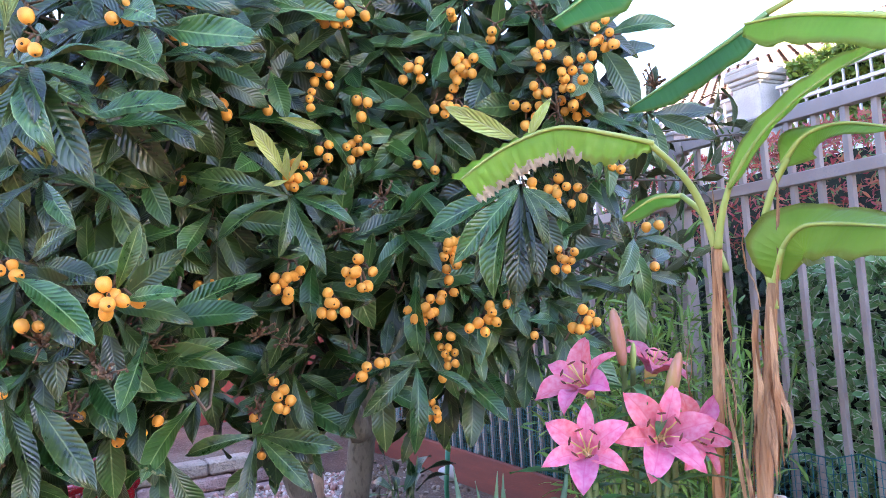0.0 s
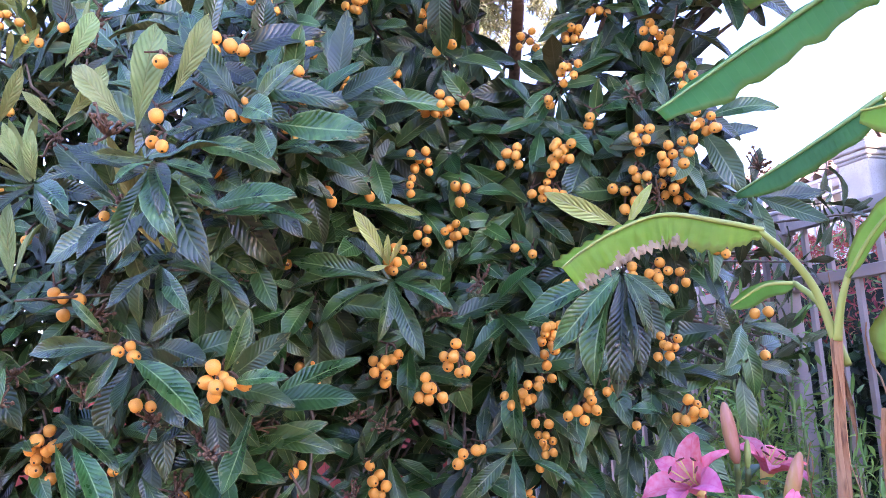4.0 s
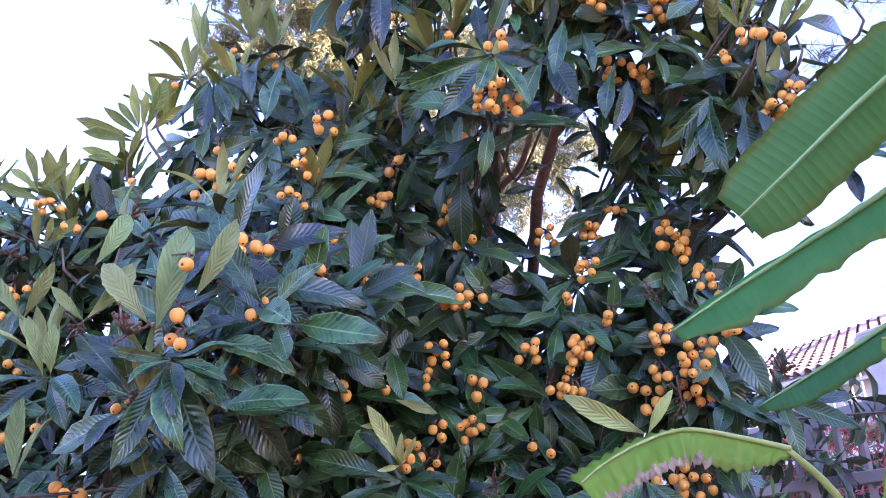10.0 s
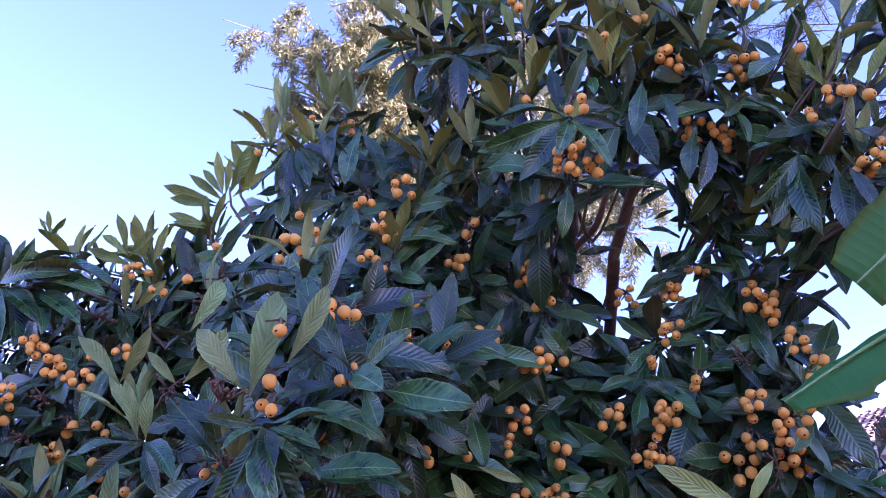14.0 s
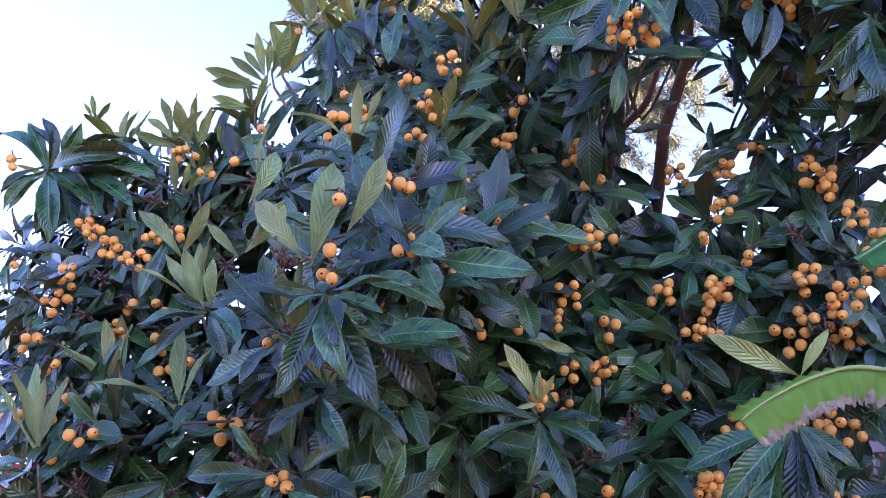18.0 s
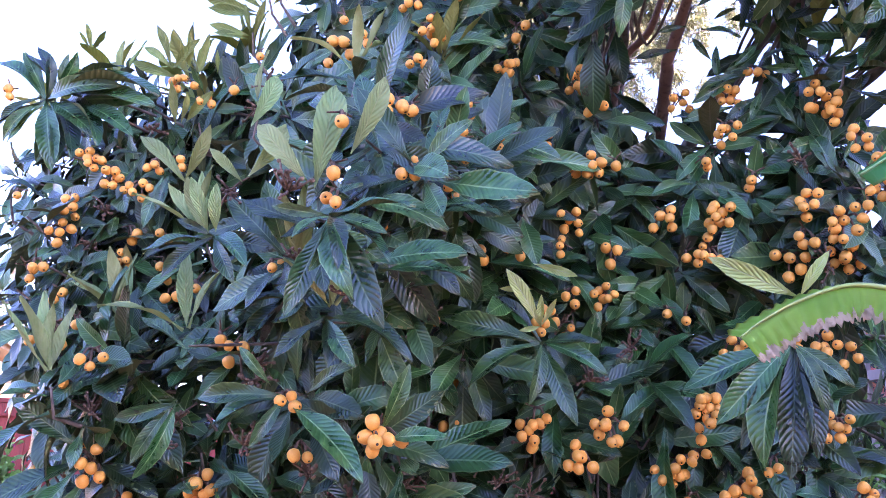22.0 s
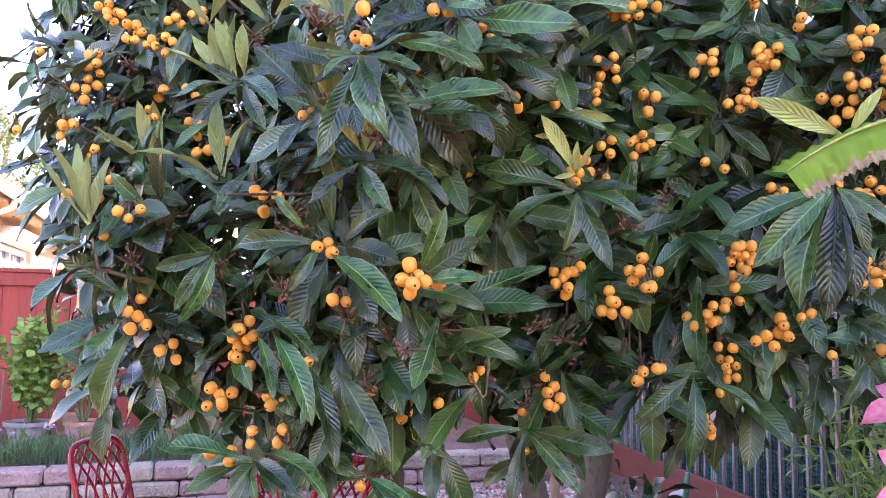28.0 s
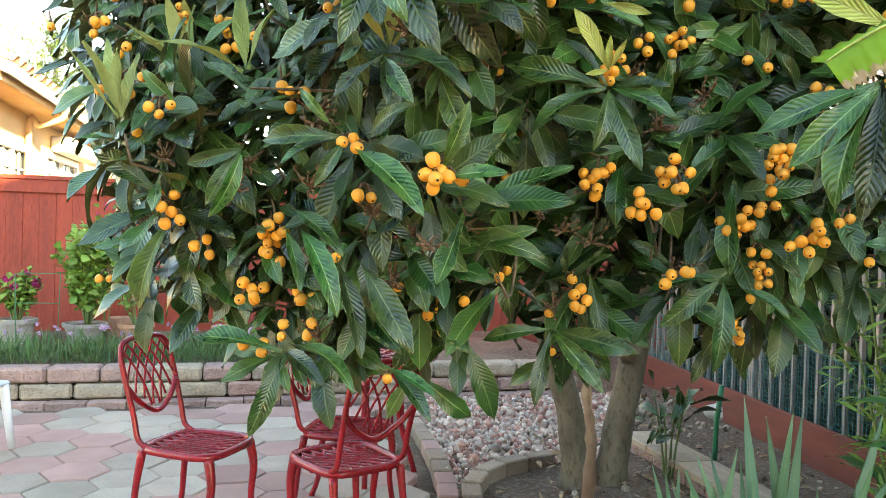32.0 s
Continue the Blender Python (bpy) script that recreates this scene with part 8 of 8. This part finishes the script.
for i in range(1, 21):
    share("edging_brick", cap.data, pose(i * 0.3, -0.15, rng.uniform(-0.003, 0.003), 0, 0, rng.uniform(-1.2, 1.2)), retaining_wall)

# curved brick edging between paving and gravel, and round the foot of the tree
def brick_line(points, label):
    line = curve(points, 12)
    e = empty("brick_edging", pose(0, 0, 0), label, "edging", kind="structure")
    bm = bmesh.new()
    box(bm, -0.1, -0.055, -0.06, 0.1, 0.055, 0.035, 0.008)
    first = part("brick", bm, EDGING, e, smooth=False)
    other = first.data.copy()
    other.materials[0] = PAVER
    gone, last, started = 0.0, line[0], False
    for q in line[1:]:
        gone += (q - last).length
        if gone >= 0.205:
            gone = 0
            d = q - last if (q - last).length > 1e-6 else Vector((1, 0, 0))
            m = pose(q.x, q.y, rng.uniform(-0.004, 0.006), 0, 0, math.degrees(math.atan2(d.y, d.x)) + rng.uniform(-3, 3))
            if not started:
                first.matrix_basis, started = m, True
            else:
                share("brick", rng.choice((first.data, first.data, other)), m, e)
        last = q
    return e


CURB = [(-2.55, 5.6), (-2.2, 5.1), (-1.85, 4.55), (-1.53, 3.96), (-1.32, 3.4), (-1.2, 2.8), (-1.15, 2.2), (-1.15, 1.5)]
brick_line([(x, y, 0) for x, y in CURB], "curved row of grey pavers edging the gravel")
brick_line([(-1.1, 4.95, 0), (-1.3, 4.65, 0), (-1.42, 4.35, 0), (-1.4, 4.0, 0), (-1.25, 3.7, 0)], "ring of grey edging pavers round the tree")

low_wall = empty("garden_edging", pose(-0.76, 5.32, 0, 0, 0, math.degrees(math.atan2(-0.92, 0.62))), "low brick kerb with a weathered flat top beside the tree", "edging", kind="structure")
bm = bmesh.new()
box(bm, 0, 0, -0.06, 0.19, 0.2, 0.06, 0.006)
first = part("brick", bm, BLOCK_RED, low_wall, smooth=False)
for i in range(1, 7):
    share("brick", first.data, pose(i * 0.2, 0, 0, 0, 0, rng.uniform(-1, 1)), low_wall)
bm = bmesh.new()
box(bm, 0, -0.02, 0.062, 0.345, 0.25, 0.105, 0.006)
first = part("coping", bm, surface("weathered_coping", (0.30, 0.22, 0.15), (0.38, 0.285, 0.20), 6, 0.9, 0.6, 50, third=(0.2, 0.17, 0.14), stretch=(0.4, 3, 1)), low_wall, smooth=False)
for i in range(1, 4):
    share("coping", first.data, pose(i * 0.352, 0, 0, 0, 0, rng.uniform(-0.6, 0.6)), low_wall)


def curb_x(y):
    for (x0, y0), (x1, y1) in zip(CURB, CURB[1:]):
        if y1 <= y <= y0:
            return x0 + (x1 - x0) * (y - y0) / (y1 - y0)
    return CURB[0][0] if y > CURB[0][1] else CURB[-1][0]


# hexagonal paving
paving = empty("paving", pose(0, 0, 0), "patio of worn hexagonal pavers in pink and grey", "paving", kind="structure")
R = 0.19
hexes = []
for mat in (PAVER, PAVER_GREY):
    bm = bmesh.new()
    rings = []
    for r, z in ((R - 0.002, -0.05), (R - 0.002, -0.007), (R - 0.009, 0.0)):
        rings.append([bm.verts.new((r * math.cos(k * math.pi / 3), r * math.sin(k * math.pi / 3), z)) for k in range(6)])
    for a, b in zip(rings, rings[1:]):
        for k in range(6):
            bm.faces.new((a[k], a[(k + 1) % 6], b[(k + 1) % 6], b[k]))
    bm.faces.new(rings[-1])
    me = bpy.data.meshes.new("paver")
    bm.to_mesh(me)
    bm.free()
    me.materials.append(mat)
    hexes.append(me)
turn_hex = Matrix.Rotation(radians(wall_turn), 3, "Z")
for i in range(-26, 27):
    for j in range(-26, 27):
        q = turn_hex @ Vector((i * R * 1.5 * 1.012, (j + 0.5 * (i % 2)) * R * math.sqrt(3) * 1.012, 0)) + Vector((-3.4, 3.6, 0))
        if q.y < 0.9 or q.x < -6.3 or q.x > curb_x(q.y) - 0.2 or (q - WALL_A).dot(wall_in) > -0.3:
            continue
        share("paver", hexes[1 if rng.random() < 0.42 else 0], pose(q.x, q.y, rng.uniform(-0.004, 0.004), rng.uniform(-0.4, 0.4), rng.uniform(-0.4, 0.4), wall_turn + 60 * rng.randrange(6)), paving)

# gravel between the paving, the block wall and the tree
def pebble_patch(name, n, inside, mats, label):
    P, F, S = [], [], []
    ico = bmesh.new()
    bmesh.ops.create_icosphere(ico, subdivisions=1, radius=1)
    ico.verts.ensure_lookup_table()
    base = np.array([list(v.co) for v in ico.verts])
    tri = np.array([[v.index for v in f.verts] for f in ico.faces])
    ico.free()
    k = 0
    while k < n:
        x, y = rng.uniform(-3.4, 0.6), rng.uniform(3.4, 7.3)
        if not inside(x, y):
            continue
        r = rng.uniform(0.012, 0.03) * (1.5 if rng.random() < 0.06 else 1)
        m = np.array(Euler((rng.random() * 6, rng.random() * 6, rng.random() * 6)).to_matrix())
        v = (base * np.array([1, rng.uniform(0.6, 0.95), rng.uniform(0.5, 0.8)]) * r) @ m.T + np.array([x, y, -0.035 + r * rng.uniform(0.3, 1.6)])
        P.append(v)
        F.append(tri + k * len(base))
        S.append(np.full(len(tri), 1 if rng.random() < 0.4 else 0))
        k += 1
    pts = np.concatenate(P)
    ob = new(name, mesh_of(name, pts, np.concatenate(F), np.zeros((len(pts), 2)), np.concatenate(S), mats))
    return tagged(ob, label, "gravel", kind="stuff")


def on_gravel(x, y):
    if (Vector((x, y, 0)) - WALL_A).dot(wall_in) > -0.17 or x < curb_x(y) + 0.03 or x > -0.75 - 0.1 * (y - 5):
        return False
    return (x + 0.75) ** 2 + (y - 4.2) ** 2 > 0.72 ** 2 and y > 3.9


pebble_patch("gravel", 7000, on_gravel, [PEBBLE, PEBBLE_RED], "loose gravel of white pink and brown pebbles")
pebble_patch("soil_clods", 900, lambda x, y: x > -0.95 and (x - 3.2 + 0.53 * y) < 0 and not (x < -0.1 and 4.3 < y < 5.5 and rng.random() < 0.6), [SOIL, BLOCK], "scattered clods and small stones on the soil")
